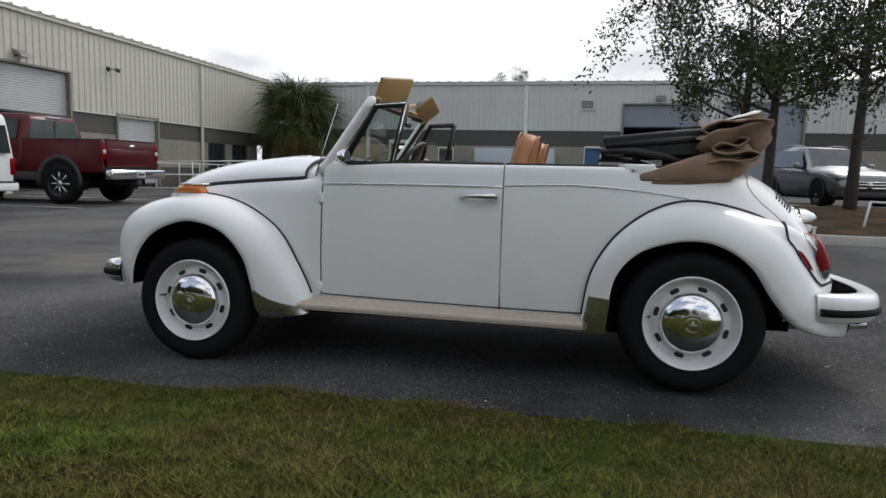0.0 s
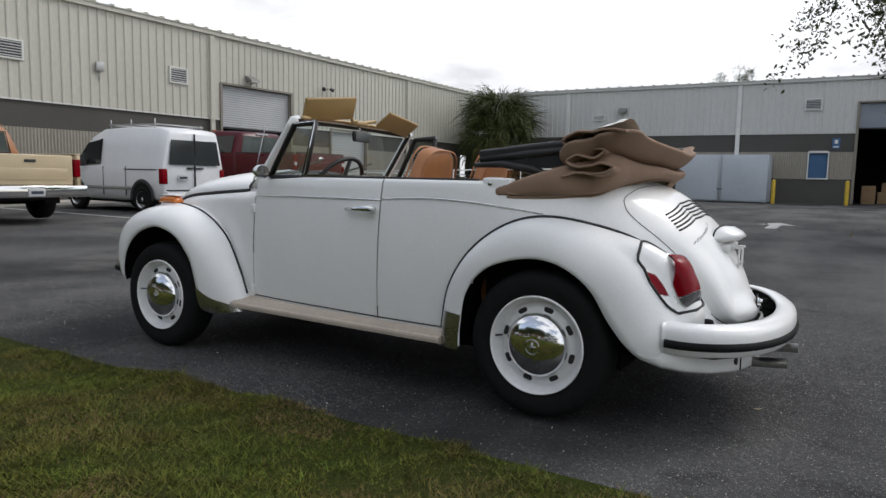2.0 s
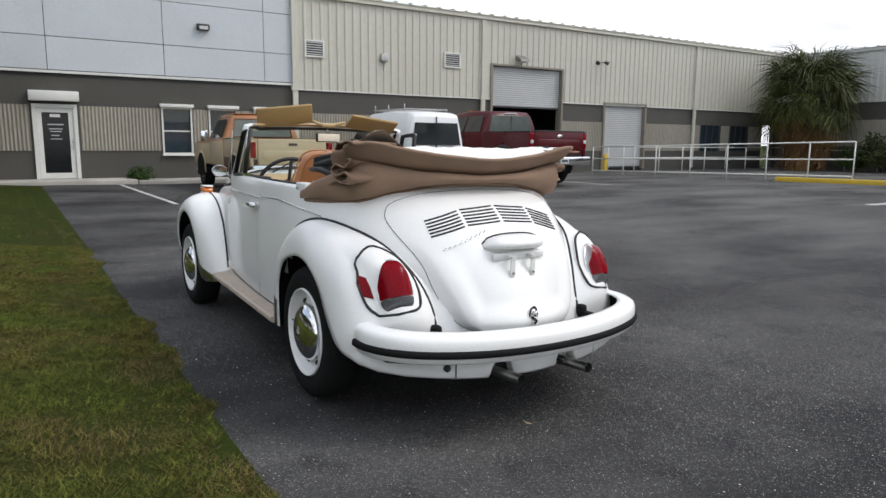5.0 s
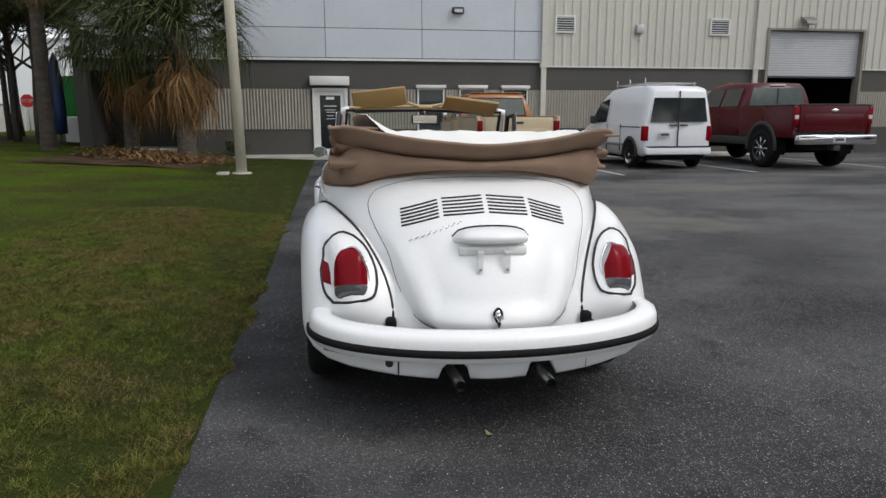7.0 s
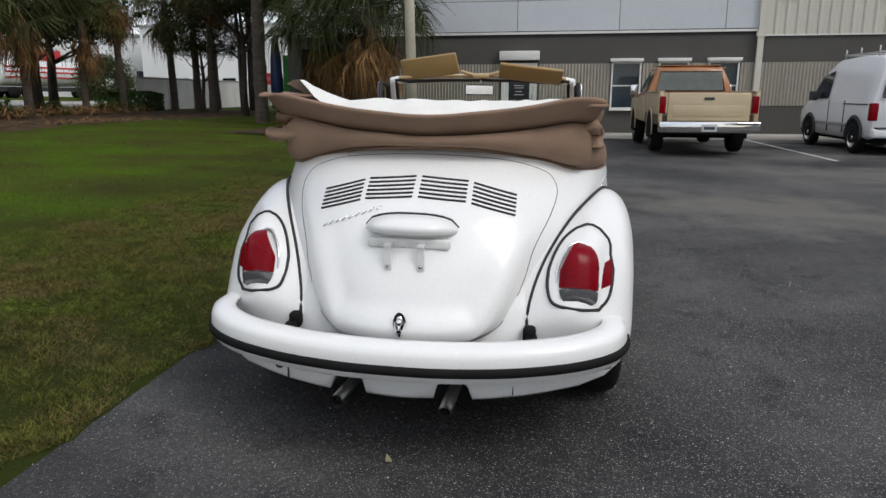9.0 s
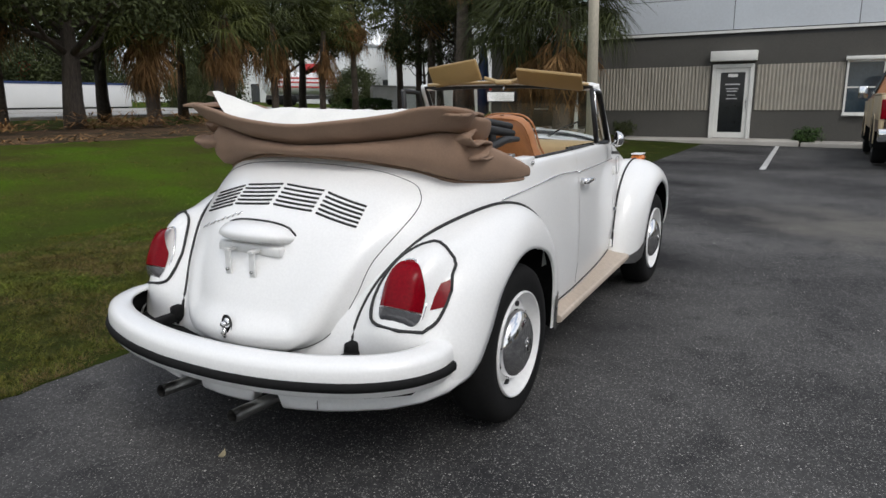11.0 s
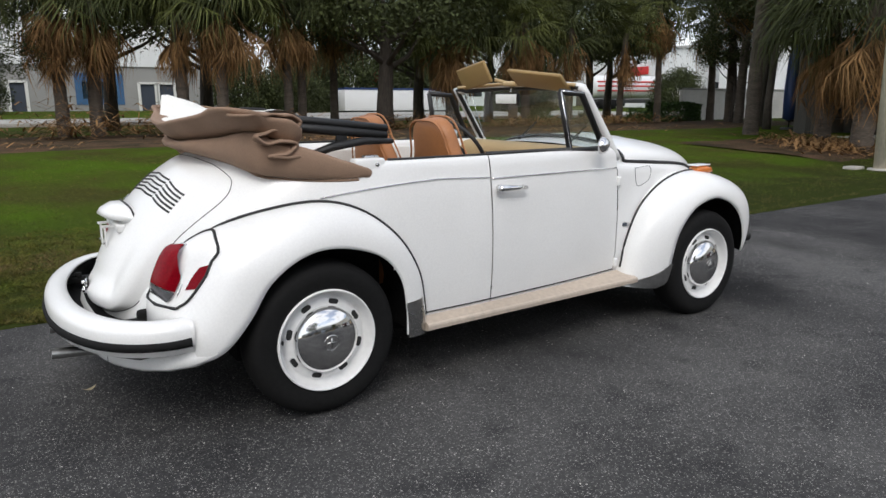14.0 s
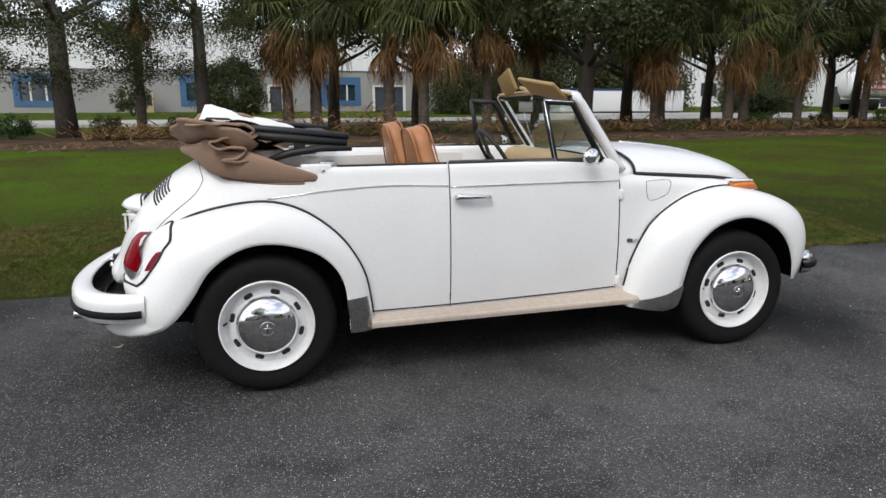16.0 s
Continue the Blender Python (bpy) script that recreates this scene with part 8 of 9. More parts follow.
def leaf_mesh(name, clumps, per, rad, size, material, seed, squash=0.75, low=-0.5, sd=0.13, hang=0.0):
    """A crown of small leaves gathered in clumps, ragged at the rim."""
    r = np.random.default_rng(seed)
    d = r.normal(size=(clumps, 3))
    d /= np.linalg.norm(d, axis=1)[:, None]
    d[:, 2] = np.maximum(d[:, 2], low)
    c = d * (rad * r.uniform(0.35, 1.05, clumps) ** 0.6)[:, None]
    c[:, 2] *= squash
    n = clumps * per
    p = np.repeat(c, per, 0) + np.clip(r.normal(size=(n, 3)), -2.2, 2.2) * rad * sd
    if hang:
        # each clump is a drooping spray along a random heading
        ha = np.repeat(r.uniform(0, 6.283, clumps), per)
        run = r.uniform(0, 1, n)
        p += np.c_[np.cos(ha) * run * hang, np.sin(ha) * run * hang, -0.75 * hang * run ** 2 + r.normal(size=n) * 0.02]
    u = r.normal(size=(n, 3))
    u /= np.linalg.norm(u, axis=1)[:, None]
    w = np.cross(u, r.normal(size=(n, 3)))
    w /= np.linalg.norm(w, axis=1)[:, None]
    s = size * r.uniform(0.6, 1.3, n)[:, None]
    v = np.stack([p - u * s, p + w * s * 0.45, p + u * s, p - w * s * 0.45], 1).reshape(-1, 3)
    me = bpy.data.meshes.new(name)
    me.vertices.add(n * 4)
    me.vertices.foreach_set("co", v.ravel())
    me.loops.add(n * 4)
    me.loops.foreach_set("vertex_index", np.arange(n * 4))
    me.polygons.add(n)
    me.polygons.foreach_set("loop_start", np.arange(n) * 4)
    me.update(calc_edges=True)
    me.materials.append(material)
    return me


OAKS = [leaf_mesh("crown", 300, 75, 2.7, 0.058, OAKLEAF, 31, 0.75, -0.5, 0.085), leaf_mesh("crown", 280, 80, 2.9, 0.060, OAKLEAF, 32, 0.7, -0.5, 0.085), leaf_mesh("crown", 105, 135, 2.6, 0.040, OAKLEAF, 33, 0.72, -0.7, 0.044, 0.65)]


def oak(x, y, h, spread, k, r=0.2, label="", z=None, limbs=7):
    t = thing("oak_tree", pose(x, y, land(x, y) if z is None else z, 0, 0, k * 70), label or "live oak with a dark trunk and a broad leafy crown", "tree", "oaks")
    rnd = random.Random(int(x * 13 + y * 5))
    fork = h * (0.80 if x < -2 and y > 0 else 0.45)
    part("trunk", tube([(0, 0, -0.2), (0.02, 0.03, fork * 0.4), (0.08, -0.03, fork), (0.1, 0.05, h * 0.75), (0.0, 0.0, h * 1.05)], [r * 1.25, r * 1.0, r * 0.85, r * 0.5, r * 0.12], 12), BARK, t)
    for i in range(limbs):
        a = i * 2.4 + rnd.uniform(-0.3, 0.3)
        z0 = fork * rnd.uniform(0.85, 1.5)
        l = spread * rnd.uniform(0.6, 0.95)
        part("limb", tube([(0.08, -0.02, z0), (0.08 + l * 0.35 * math.cos(a), l * 0.35 * math.sin(a), z0 + 0.5), (l * 0.7 * math.cos(a + 0.15), l * 0.7 * math.sin(a + 0.15), z0 + 0.9 + rnd.uniform(0, 0.8)), (l * math.cos(a), l * math.sin(a), z0 + 1.1 + rnd.uniform(0, 1.2))], [r * 0.38, r * 0.25, r * 0.14, r * 0.03], 7), BARK, t)
    c = part("crown", OAKS[k % 3], OAKLEAF, t)
    q = spread / 2.6
    c.location, c.scale = (0, 0, h), (q, q, q * 1.05)
    if x < -2 and y > 0:
        # loose lower sprays hang below the crown
        c = part("crown", OAKS[2], OAKLEAF, t)
        c.location, c.scale, c.rotation_euler = (0.4, -0.3, h * 0.56), (q * 0.95, q * 0.95, q * 0.62), (0, 0, 1.9)
    return t


# the near palm by the pole, a stump palm and the row along the street
palm(13.85, 4.30, 3.2, 1, 1.22, 0, 0.19, 20, "large cabbage palm with a thick skirt of brown dead fronds")
palm(15.6, 6.1, 3.1, 1, 1.25, 1, 0.17, 60, "palm with a rough trunk of old leaf bases", boots=14)
palm(15.2, -31.4, 3.65, 1, 1.5, 0, 0.2, 40, "bushy palm in the corner between two warehouses", extra=3)
for i, (x, y, h) in enumerate(((-0.3, 19.0, 4.3), (0.6, 19.3, 4.6), (2.95, 18.8, 4.0), (3.96, 18.2, 4.7), (6.4, 19.0, 4.4), (7.1, 19.6, 4.8), (12.9, 19.0, 3.9), (13.3, 19.3, 4.6), (16.05, 19.0, 4.4), (16.8, 19.1, 4.1),
                               (19.2, 19.0, 4.5), (22.4, 19.0, 4.2), (25.3, 19.2, 5.6), (28.8, 18.7, 5.8), (16.3, 8.5, 6.3), (25.0, 14.6, 6.8), (26.6, 16.2, 6.6), (-4.9, 20.5, 5.2), (9.2, 21.5, 5.4))):
    palm(x, y, h - 0.25 + 0.3 * math.sin(i * 3.7), i, 1.28 + 0.16 * math.sin(i * 2.1), i % 3, 0.15 + 0.02 * math.sin(i), i * 47)
for i, (x, y, h, s, r) in enumerate(((-6.8, 19.2, 5.6, 3.6, 0.27), (-2.85, 19.2, 5.8, 3.0, 0.2), (10.15, 19.2, 5.8, 3.6, 0.3), (5.2, 24.5, 6.4, 3.8, 0.25), (1.6, 23.5, 6.6, 3.4, 0.22), (14.6, 24.0, 6.2, 3.8, 0.25), (19.0, 24.5, 6.2, 3.6, 0.22),
                                     (24.0, 22.5, 5.8, 3.4, 0.22), (27.5, 24.5, 6.4, 3.4, 0.22), (33.5, 18.8, 8.2, 3.2, 0.22), (22.5, 9.0, 8.2, 3.0, 0.2), (29.0, 14.5, 8.4, 3.2, 0.2), (26.0, 15.6, 4.0, 1.7, 0.09), (-11.5, 20.0, 5.6, 3.6, 0.24))):
    oak(x, y, h * (0.84 if x < -2 else 0.86), s * (0.98 if x < -2 else 1.08), 2 if x < -2 else i % 2, r)
# dark shade trees beside the office
oak(19.4, 9.9, 5.1, 2.6, 0, 0.12, "live oak with a slim trunk and a dense dark crown", limbs=5)
oak(24.4, 12.9, 5.9, 2.5, 1, 0.11, "live oak with a slim trunk and a dense dark crown", limbs=5)
oak(21.6, 11.5, 5.0, 2.3, 0, 0.11, "live oak with a slim trunk and a dense dark crown", limbs=4)
# trees of the island
for x, y, h, s in ((-5.25, -15.4, 4.9, 4.2), (-6.9, -14.3, 5.2, 4.0), (-4.75, -16.3, 5.4, 3.4)):
    oak(x, y, h, s, 2, 0.13, "young oak with sparse leaves on a mulched island", 0.33 if y > -16 else 0.25)
oak(5.5, -52, 7.4, 2.6, 2, 0.2, "distant tree rising behind a warehouse roof", 0.3)

SHRUBS = [leaf_mesh("leaves", 40, 70, 0.5, 0.036, SHRUBLEAF, 41, 0.8, -0.2), leaf_mesh("leaves", 36, 70, 0.45, 0.034, OAKLEAF, 42, 0.9, -0.2), leaf_mesh("leaves", 200, 110, 0.5, 0.019, OAKLEAF, 43, 1.0, -0.6)]
for i, (x, y, s) in enumerate(((17.6, -1.35, 0.75), (17.6, 3.6, 0.75), (6.35, -33.2, 1.5), (11.6, -32.2, 2.6), (13.0, -32.4, 1.7), (-5.6, 18.6, 1.0), (-8.0, 18.2, 1.1), (-3.4, 17.6, 1.0), (17.2, 18.6, 1.0), (20.0, 18.7, 0.9), (23.0, 18.4, 1.1), (-9.0, 44.0, 2.6),
                               (24.0, 27.0, 2.0), (-3.0, 46.0, 4.5), (12.8, 44.0, 4.6), (16.0, 43.0, 4.2), (33.5, 40.0, 3.6), (37.0, 42.5, 6.2), (26.5, 8.6, 1.6), (29.0, 9.5, 1.8), (19.0, 47.5, 6.0), (23.0, 48.5, 6.6), (27.5, 47.5, 6.2), (31.0, 48.5, 6.0), (51.5, 38.3, 4.6))):
    t = thing("shrub", pose(x, y, land(x, y), 0, 0, i * 61), "rounded green shrub with small leaves", "shrub", "shrubs")
    lv = part("leaves", SHRUBS[i % 2] if s < 3 else SHRUBS[2], SHRUBLEAF, t)
    lv.scale, lv.location = (s, s, s), (0, 0, 0.30 * s)
    part("stems", join(*[tube([(0, 0, -0.1), (0.2 * s * math.cos(a), 0.2 * s * math.sin(a), 0.4 * s)], 0.015 * s + 0.004, 5) for a in (0.3, 1.7, 3.1, 4.6)]), BARK, t)

# mulch and dead fronds under the palms
def strip(x0, x1, ya, yb, seed, nx=70, ny=10):
    rows = []
    for v in np.linspace(0, 1, ny):
        row = []
        for x in np.linspace(x0, x1, nx):
            a = ya(x) + 0.5 * noise.noise(Vector((x * 0.6, seed, 0)))
            b = yb(x) + 0.5 * noise.noise(Vector((x * 0.6, seed + 5, 0)))
            y = a + (b - a) * v
            edge = min(1, 4 * v, 4 * (1 - v))
            row.append((x, y, land(x, y) - 0.02 + edge * (0.05 + 0.03 * noise.noise(Vector((x * 2, y * 2, 1))))))
        rows.append(row)
    return grid(rows)


tagged(part("mulch_strip", strip(-16, 30, lambda x: 10.8 + 0.5 * math.sin(x * 0.55), lambda x: 21.0, 3), MULCH), "brown leaf litter under a row of palms", "leaf litter", kind="structure")
tagged(part("mulch_strip", strip(11.5, 17.0, lambda x: 3.0 + 0.2 * max(0, 13 - x), lambda x: 8.0, 9, 24), MULCH), "brown leaf litter in a bed beside a wall", "leaf litter", kind="structure")


def litter(name, count, boxes, length, material, seed, label, lift=0.25):
    r = np.random.default_rng(seed)
    vs, fs = [], []
    for k in range(count):
        x0, x1, y0, y1, hh = boxes[k % len(boxes)]
        x, y = r.normal((x0 + x1) / 2, (x1 - x0) / 4), r.normal((y0 + y1) / 2, (y1 - y0) / 4)
        z = land(x, y) + 0.03 + abs(r.normal(0, hh / 2))
        a, l = r.uniform(0, 6.28), length * r.uniform(0.4, 1.2)
        e = r.uniform(-0.1, lift)
        dx, dy, dz = math.cos(a) * l, math.sin(a) * l, e * l
        w = r.uniform(0.008, 0.024)
        b = len(vs)
        vs += [(x - w * math.sin(a), y + w * math.cos(a), z), (x + w * math.sin(a), y - w * math.cos(a), z), (x + dx * 0.6 + w * math.sin(a), y + dy * 0.6 - w * math.cos(a), z + dz + 0.03), (x + dx * 0.6 - w * math.sin(a), y + dy * 0.6 + w * math.cos(a), z + dz + 0.03), (x + dx, y + dy, z + dz * 0.6)]
        fs += [(b, b + 1, b + 2, b + 3), (b + 3, b + 2, b + 4)]
    return tagged(part(name, (vs, fs), material, smooth=False), label, "dead fronds", kind="stuff")


litter("frond_litter", 4200, [(-6, -3, 15.6, 19, 0.35), (-2, 1.5, 15.6, 19, 0.7), (1, 3.4, 15.8, 18.6, 0.75), (4, 8, 16.5, 19.5, 0.4), (9, 13, 16.5, 19.5, 0.4), (13, 18, 16, 19, 0.3), (18, 24, 16.5, 19.5, 0.3)], 0.7, FRONDDEAD, 51, "heaps of dead brown palm fronds under the trees")
litter("frond_litter", 700, [(-9, 0, 10.8, 14.5, 0.03), (1, 10, 10.9, 14.5, 0.03), (10, 20, 11.2, 14.5, 0.03)], 0.5, FRONDDEAD, 54, "scattered dead fronds on bare brown ground", 0.1)
litter("frond_litter", 900, [(12.2, 14.8, 3.4, 5.6, 0.12), (13.5, 16.5, 4.6, 7.2, 0.12)], 0.55, FRONDDEAD, 52, "dead brown palm fronds on a mulch bed")
litter("leaf_litter", 2600, [(-14, -4.6, -15, -8.6, 0.02), (-9, -4.4, -15.5, -8.8, 0.02)], 0.12, DRY, 53, "dry leaves scattered on a mulched island")

# ---- across the street ----
def road_sheet():
    return grid([[(x, y, land(x, y) + 0.03) for x in np.arange(-120, 141, 6.0)] for y in (28.0, 30, 32, 34, 36.0)])


tagged(part("road", road_sheet(), ROADTOP), "pale concrete street beyond the palms", "road", kind="structure")
tagged(part("road_kerb", grid([[(x, y, land(x, 28) + z) for x in np.arange(-120, 141, 6.0)] for y, z in ((27.7, 0.0), (27.72, 0.14), (27.95, 0.15), (28.0, 0.0))]), CONCRETE), "pale concrete street kerb", "kerb", kind="structure")
tagged(part("driveway", grid([[(x, y, land(x, y) + 0.045) for x in (14.0, 18, 24, 30, 36, 42)] for y in (35.9, 39, 42)]), ROADTOP), "pale concrete driveway", "driveway", kind="structure")

FY = 53.0
fz = land(0, FY)
HF = [(-18.3, -15.2, fz + 0.75, fz + 2.7), (-6.9, -3.55, fz + 0.75, fz + 2.7), (3.75, 6.75, fz + 0.75, fz + 2.6), (-0.45, 0.68, fz, fz + 2.05), (7.9, 10.5, fz, fz + 2.0)]
FARGREY = mat("far_grey_wall", (0.30, 0.295, 0.28), 0.85, var=0.1, scale=0.5, bump=0.1)
FARWHITE = mat("far_white_wall", (0.74, 0.75, 0.74), 0.6, var=0.05, scale=0.3, bump=0.05)
bld = thing("street_building", pose(0, FY, fz), "long low white and grey building with blue-framed windows across the street", "building")
part("wall_base", moved(holes_wall("x", -45, 14.0, fz - 0.5, fz + 3.2, FY, FY + 0.4, HF), Matrix.Translation((0, -FY, -fz))), FARGREY, bld, smooth=False)
part("wall_upper", box(-45, 14, -0.12, 0.4, 3.2, 6.4), FARWHITE, bld, smooth=False)
part("roof", box(-45, 14, -0.3, 14, 6.4, 6.6), GALV, bld, smooth=False)
part("side_wall", box(13.6, 14, 0.4, 14, -0.5, 6.4), FARGREY, bld, smooth=False)
for x0, x1, za, zb in ((-18.3, -15.2, 0.75, 2.7), (-6.9, -3.55, 0.75, 2.7), (3.75, 6.75, 0.75, 2.6)):
    w = part("window", box(x0, x1, 0.1, 0.14, za, zb), OFFICEGLASS, bld, smooth=False)
    n = max(2, int((x1 - x0) / 1.0))
    part("window_frame", join(box(x0 - 0.1, x1 + 0.1, -0.05, 0.1, zb - 0.5, zb + 0.1), box(x0 - 0.1, x0 + 0.35, -0.05, 0.1, za - 0.3, zb - 0.5), box(x1 - 0.35, x1 + 0.1, -0.05, 0.1, za - 0.3, zb - 0.5), box(x0 + 0.35, x1 - 0.35, -0.05, 0.1, za - 0.3, za + 0.12)), BLUETRIM, w, smooth=False)
    for k in range(1, n):
        u = x0 + (x1 - x0) * k / n
        part("mullion", box(u - 0.06, u + 0.06, -0.02, 0.1, za, zb), TRIMWHITE, w, smooth=False)
for x0, x1 in ((-0.45, 0.68), (7.9, 9.15), (9.25, 10.5)):
    d = part("door", box(x0, x1, 0.1, 0.15, 0, 2.05), INK, bld, smooth=False)
    part("door_frame", join(box(x0 - 0.08, x0 + 0.12, -0.06, 0.1, 0, 2.05), box(x1 - 0.12, x1 + 0.08, -0.06, 0.1, 0, 2.05), box(x0, x1, -0.06, 0.1, 1.95, 2.1)), TRIMWHITE, d, smooth=False)
ac = thing("air_conditioner", pose(-9.3, 51.8, land(0, 51.8)), "tan outdoor air-conditioning unit beside a wall", "air conditioner")
part("cabinet", box(-0.55, 0.55, -0.4, 0.4, 0, 1.5, 0.03), TANPAINT, ac)
part("grille", box(-0.45, 0.45, -0.42, -0.4, 0.5, 1.3), DARKTRIM, ac, smooth=False)

ww = thing("white_trailer", pose(24.6, 43.0, land(24, 43)), "long low white box trailer with a blue top edge", "trailer")
part("box_body", box(-5.0, 5.0, -0.9, 0.9, 0.12, 1.62, 0.03), FARWHITE, ww)
part("top_edge", box(-5.0, 5.0, -0.93, 0.93, 1.62, 1.76), BLUEPAINT, ww, smooth=False)
part("underframe", box(-4.8, 4.8, -0.8, 0.8, 0.0, 0.12), DARKTRIM, ww, smooth=False)
rt = thing("red_tank", pose(25.5, 48.0, land(25, 48)), "round red tank behind a white trailer", "tank")
part("drum", lathe([(0.0, 3.3), (0.55, 3.25), (0.62, 3.1), (0.55, 1.9), (0.5, 0.0)], 20, "z"), REDPAINT, rt)

tk = thing("tanker_truck", pose(55.2, 46.3, land(55, 46), 0, 0, -10), "white and red tanker truck beyond the street", "truck")
part("tank", moved(tube([(-6, 0, 2.2), (-5.8, 0, 2.2), (3, 0, 2.2), (3.2, 0, 2.2)], [0.9, 1.15, 1.15, 0.9], 20), Matrix.Identity(4)), FARWHITE, tk)
for z in (1.75, 2.2, 2.62):
    part("tank_stripe", box(-5.7, 3.0, -1.17 + 0.15 * abs(z - 2.2), 1.17 - 0.15 * abs(z - 2.2), z, z + 0.16, 0.02), REDPAINT, tk)
part("cab", box(3.9, 6.0, -1.15, 1.15, 0.7, 3.2, 0.2), FARWHITE, tk)
part("cab_window", box(4.6, 5.6, -1.16, 1.16, 1.9, 2.7), DARK_PANE, tk, smooth=False)
for x in (-5, -3.8, 3.4, 5.2):
    for s in (1, -1):
        w = part("wheel", lathe([(0.0, 0.0), (0.28, 0), (0.3, -0.03), (0.5, -0.0), (0.5, -0.28)], 18), RUBBER, tk)
        w.location, w.rotation_euler = (x, s * 1.15, 0.5), (0, 0, 0 if s > 0 else math.pi)
part("frame_rail", box(-5.8, 5.8, -0.6, 0.6, 0.6, 1.0), DARKTRIM, tk, smooth=False)

for name, x0, x1, y0, y1, h, label in (("white_warehouse", 62, 92, 19, 41.3, 7.6, "tall white metal warehouse behind a concrete fence"), ("sign_warehouse", 62, 92, 44, 74, 6.4, "white metal warehouse with a red sign far beyond the trees"), ("far_warehouse", 40, 64, 66, 90, 7.0, "pale distant warehouse beyond the street"), ("office_annex", 44, 66, -6, 17, 6.2, "white annex building behind the fence")):
    t = thing(name, pose((x0 + x1) / 2, (y0 + y1) / 2, land((x0 + x1) / 2, (y0 + y1) / 2) - 0.3), label, "building", "far buildings")
    w, d = (x1 - x0) / 2, (y1 - y0) / 2
    part("wall", box(-w, w, -d, d, 0, h), FARWHITE, t, smooth=False)
    part("roof", box(-w - 0.2, w + 0.2, -d - 0.2, d + 0.2, h, h + 0.25), GALV, t, smooth=False)
    for k in range(4):
        part("door", box(-w - 0.05, -w - 0.004, -d * 0.8 + k * d * 0.45, -d * 0.8 + k * d * 0.45 + 1.4, 0.3, 2.6), DARK_PANE, t, smooth=False)
        part("window", box(-w * 0.8 + k * w * 0.45, -w * 0.8 + k * w * 0.45 + 2.0, -d - 0.05, -d - 0.004, 1.3, 2.8), DARK_PANE, t, smooth=False)
rs = thing("wall_sign", pose(61.9, 51.9, land(62, 51.9) + 1.6), "large red bar-shaped sign on a far white wall", "sign")
part("cross_bar", box(-0.1, 0.0, -1.5, 1.5, 2.1, 3.0, 0.02), REDPAINT, rs)
part("stem", box(-0.1, 0.0, -0.35, 0.45, 0.0, 2.1, 0.02), REDPAINT, rs)
part("side_bar", box(-0.1, 0.0, 1.1, 1.5, 0.4, 2.1, 0.02), REDPAINT, rs)
PALEWALL = mat("pale_fence", (0.62, 0.61, 0.58), 0.85, var=0.15, scale=0.8, fine=30, bump=0.2)
fence = thing("concrete_fence", pose(30.2, 21.5, land(30, 21.5)), "pale weathered concrete fence wall with a dark capping", "fence")
for k in range(7):
    x = 2.8 * k
    part("fence_panel", box(x + 0.02, x + 2.78, -0.05, 0.05, -0.3, 1.66), PALEWALL, fence, smooth=False)
    part("fence_cap", box(x, x + 2.8, -0.09, 0.09, 1.665, 1.76, 0.012), FARGREY, fence)
    part("fence_post", box(x - 0.12, x + 0.01, -0.1, 0.1, -0.3, 1.66, 0.015), PALEWALL, fence)


def hedge(m, length, deep, high, seed):
    """A clipped hedge: small leaves crowded on the skin of a box."""
    r = np.random.default_rng(seed)
    n = 9000
    q = r.uniform(-1, 1, (n, 3))
    face = r.integers(0, 3, n)
    q[np.arange(n), face] = np.sign(q[np.arange(n), face]) * r.uniform(0.86, 1.06, n)
    c = q * (length / 2, deep / 2, high / 2) + (0, 0, high / 2)
    c[:, 2] = np.maximum(c[:, 2] + 0.05 * np.sin(c[:, 0] * 3), 0.03)
    u, w = r.normal(size=(n, 3)) * 0.035, r.normal(size=(n, 3)) * 0.022
    v = np.stack([c - u, c + w, c + u, c - w], 1).reshape(-1, 3)
    t = thing("hedge", m, "dark clipped hedge beside a concrete fence", "hedge")
    part("leaves", ([tuple(a) for a in v], [(k, k + 1, k + 2, k + 3) for k in range(0, 4 * n, 4)]), SHRUBLEAF, t, smooth=False)
    part("stems", join(*[tube([(x, 0, -0.1), (x + 0.05, 0.04, high * 0.8)], 0.02, 5) for x in np.linspace(-length * 0.4, length * 0.4, 7)]), BARK, t)


hedge(pose(27.7, 20.1, land(27.7, 20.1)), 3.3, 0.9, 0.92, 81)
gd = thing("green_banner", pose(21.7, 9.45, land(21.7, 9.45)), "bright green panel behind the palms", "panel")
part("panel_face", box(-0.05, 0.05, -0.46, 0.46, 0.9, 2.3, 0.01), GREENPAINT, gd)
part("panel_base", box(-0.08, 0.08, -0.5, 0.5, 0.0, 0.88, 0.02), TRIMWHITE, gd)
ss = thing("stop_sign", pose(40.0, 18.4, land(40, 18.4)), "red octagonal stop sign with white letters on a steel post", "road sign")
part("post", tube([(0, 0, -0.2), (0, 0, 2.2)], 0.03, 8), GALV, ss)
face = part("sign_face", moved(slab([(0.40 * math.cos(math.pi / 8 + k * math.pi / 4), 0.40 * math.sin(math.pi / 8 + k * math.pi / 4)) for k in range(8)], -0.045, -0.035, "x"), Matrix.Translation((0, 0, 1.85))), REDPAINT, ss, smooth=False)
fc = bpy.data.curves.new("sign_word", "FONT")
fc.body, fc.size, fc.align_x, fc.align_y, fc.extrude = "STOP", 0.27, "CENTER", "CENTER", 0.003
fc.materials.append(PLATE)
word = new("sign_word", fc)
word.parent = face
word.location, word.rotation_euler = (-0.05, 0, 1.85), (radians(90), 0, radians(-90))
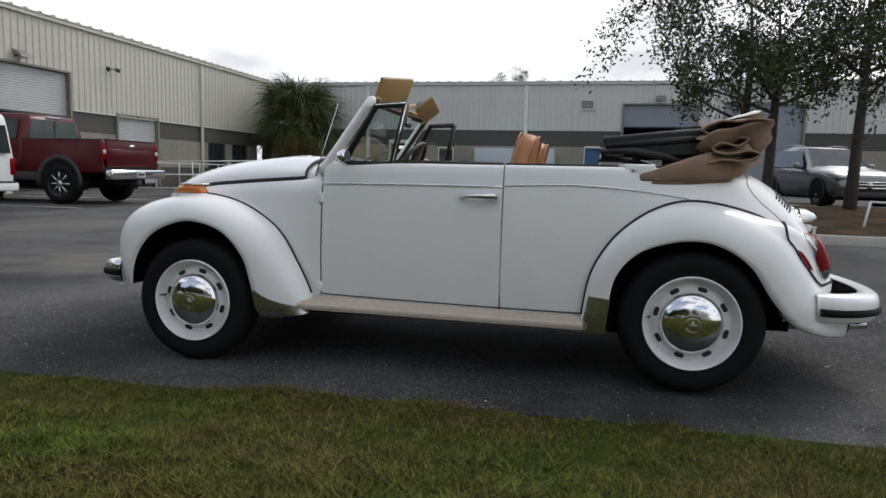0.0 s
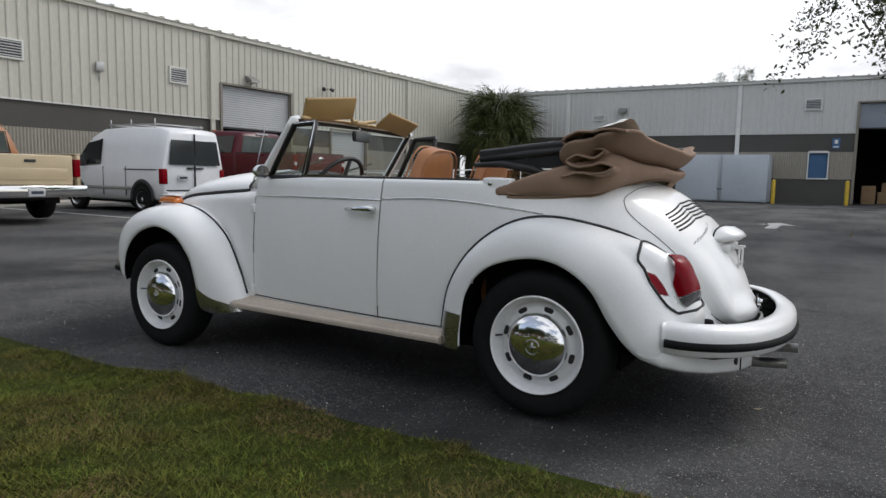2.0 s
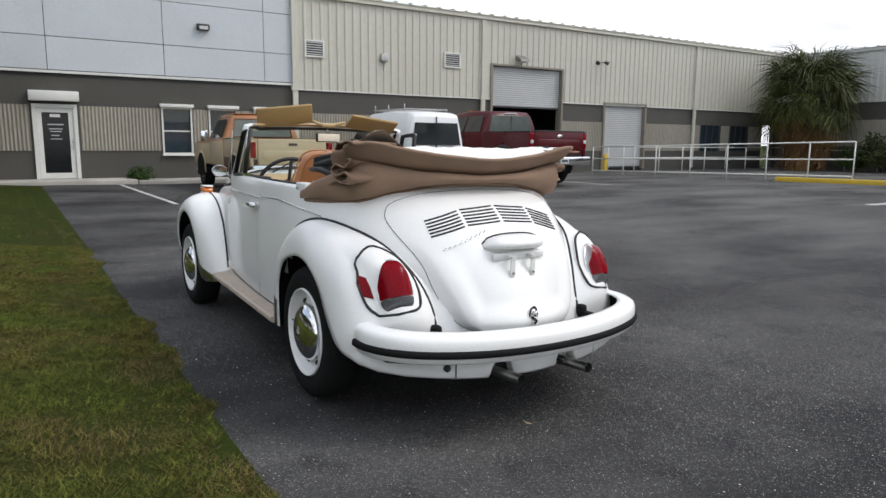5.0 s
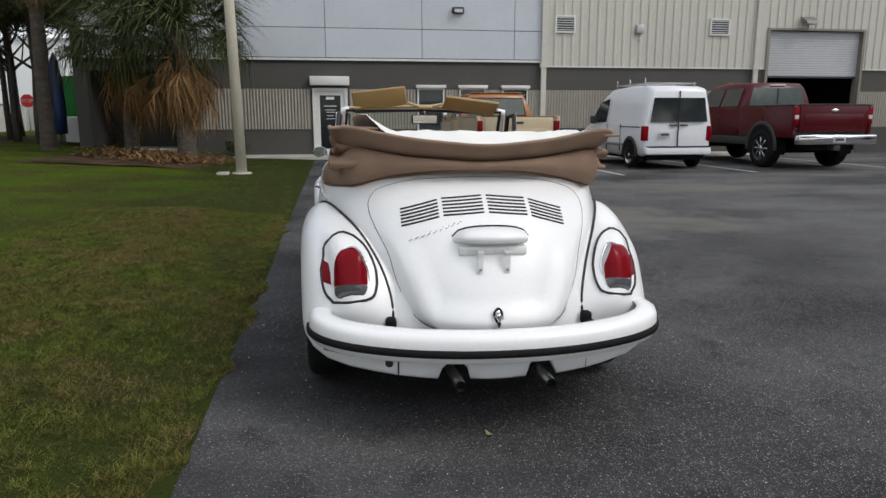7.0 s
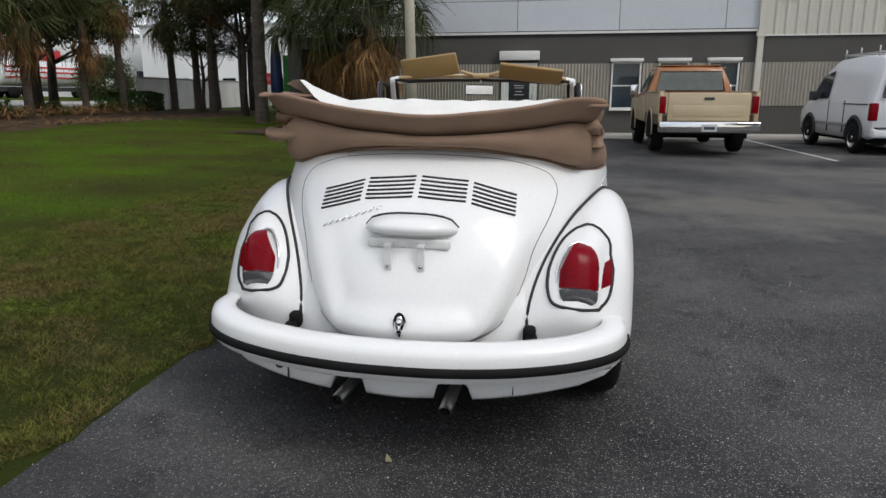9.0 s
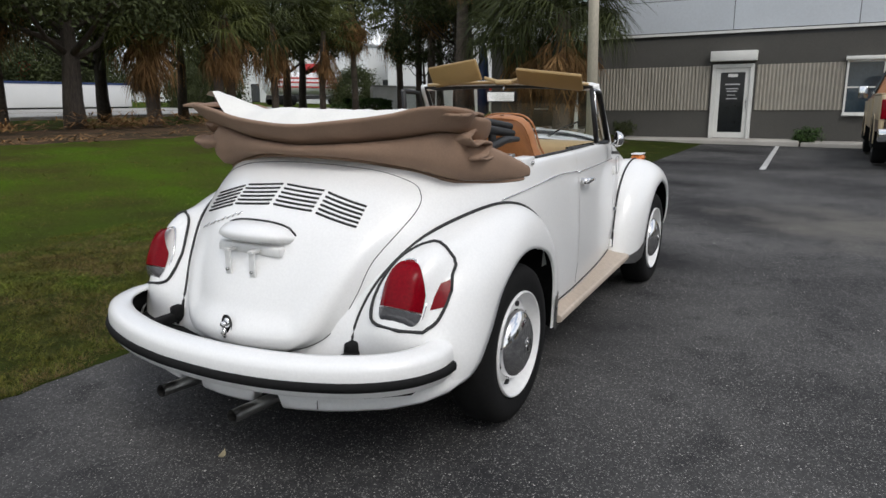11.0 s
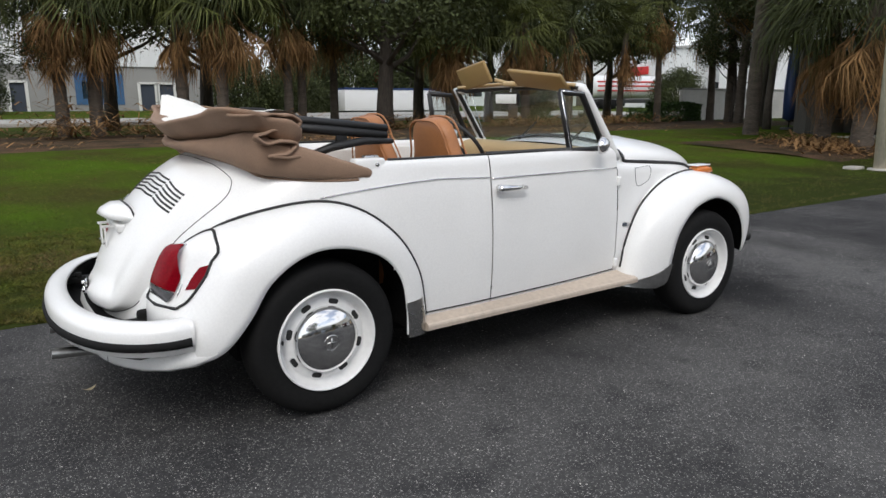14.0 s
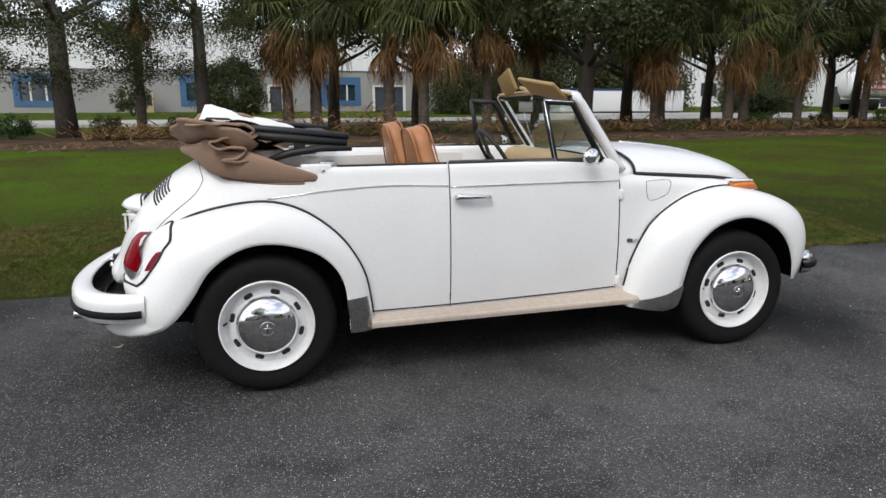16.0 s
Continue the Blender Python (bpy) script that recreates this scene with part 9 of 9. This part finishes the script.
um = thing("closed_umbrella", pose(20.0, 9.5, land(20.0, 9.5)), "tall closed blue patio umbrella", "umbrella")
part("canopy", lathe([(0.03, 2.9), (0.12, 2.7), (0.19, 2.1), (0.23, 1.2), (0.21, 0.35), (0.05, 0.3)], 14, "z"), BLUEPAINT, um)
part("pole", tube([(0, 0, 0.03), (0, 0, 2.93)], 0.022, 8), DARKTRIM, um)
part("base", lathe([(0.0, 0.08), (0.24, 0.07), (0.26, 0.0)], 18, "z"), DARKTRIM, um)
tb = thing("picnic_table", pose(20.6, 7.9, land(20.6, 7.9), 0, 0, 15), "dark metal picnic table under the palms", "table")
part("tabletop", box(-0.45, 0.45, -0.8, 0.8, 0.71, 0.75, 0.01), DARKTRIM, tb)
for s in (-1, 1):
    part("bench", box(s * 0.75 - 0.14, s * 0.75 + 0.14, -0.8, 0.8, 0.42, 0.45, 0.01), DARKTRIM, tb)
    part("leg", join(tube([(-0.75, s * 0.55, 0.42), (0.75, s * 0.55, 0.42)], 0.025, 6), tube([(-0.5, s * 0.55, 0), (-0.2, s * 0.55, 0.71)], 0.025, 6), tube([(0.5, s * 0.55, 0), (0.2, s * 0.55, 0.71)], 0.025, 6)), DARKTRIM, tb)
WOODS = leaf_mesh("far_woods", 900, 40, 1.0, 0.3, OAKLEAF, 61, 1.0, -1)
co = np.empty(len(WOODS.vertices) * 3)
WOODS.vertices.foreach_get("co", co)
co = co.reshape(-1, 4, 3)
rw = np.random.default_rng(62)
n = 900
cen = np.where(rw.random((n, 1)) < 0.6, np.c_[rw.uniform(-90, 110, n), rw.uniform(92, 110, n), rw.uniform(1, 8.5, n)], np.c_[rw.uniform(96, 112, n), rw.uniform(-20, 100, n), rw.uniform(1, 8.5, n)])
loc = co - co.mean(1, keepdims=True)
big = np.repeat(cen, 40, 0) + rw.normal(size=(n * 40, 3)) * 1.5
WOODS.vertices.foreach_set("co", (loc * 1.6 + big[:, None, :]).ravel())
WOODS.update()
tagged(part("far_woods", WOODS, OAKLEAF), "dark green line of distant trees", "woods", kind="stuff")
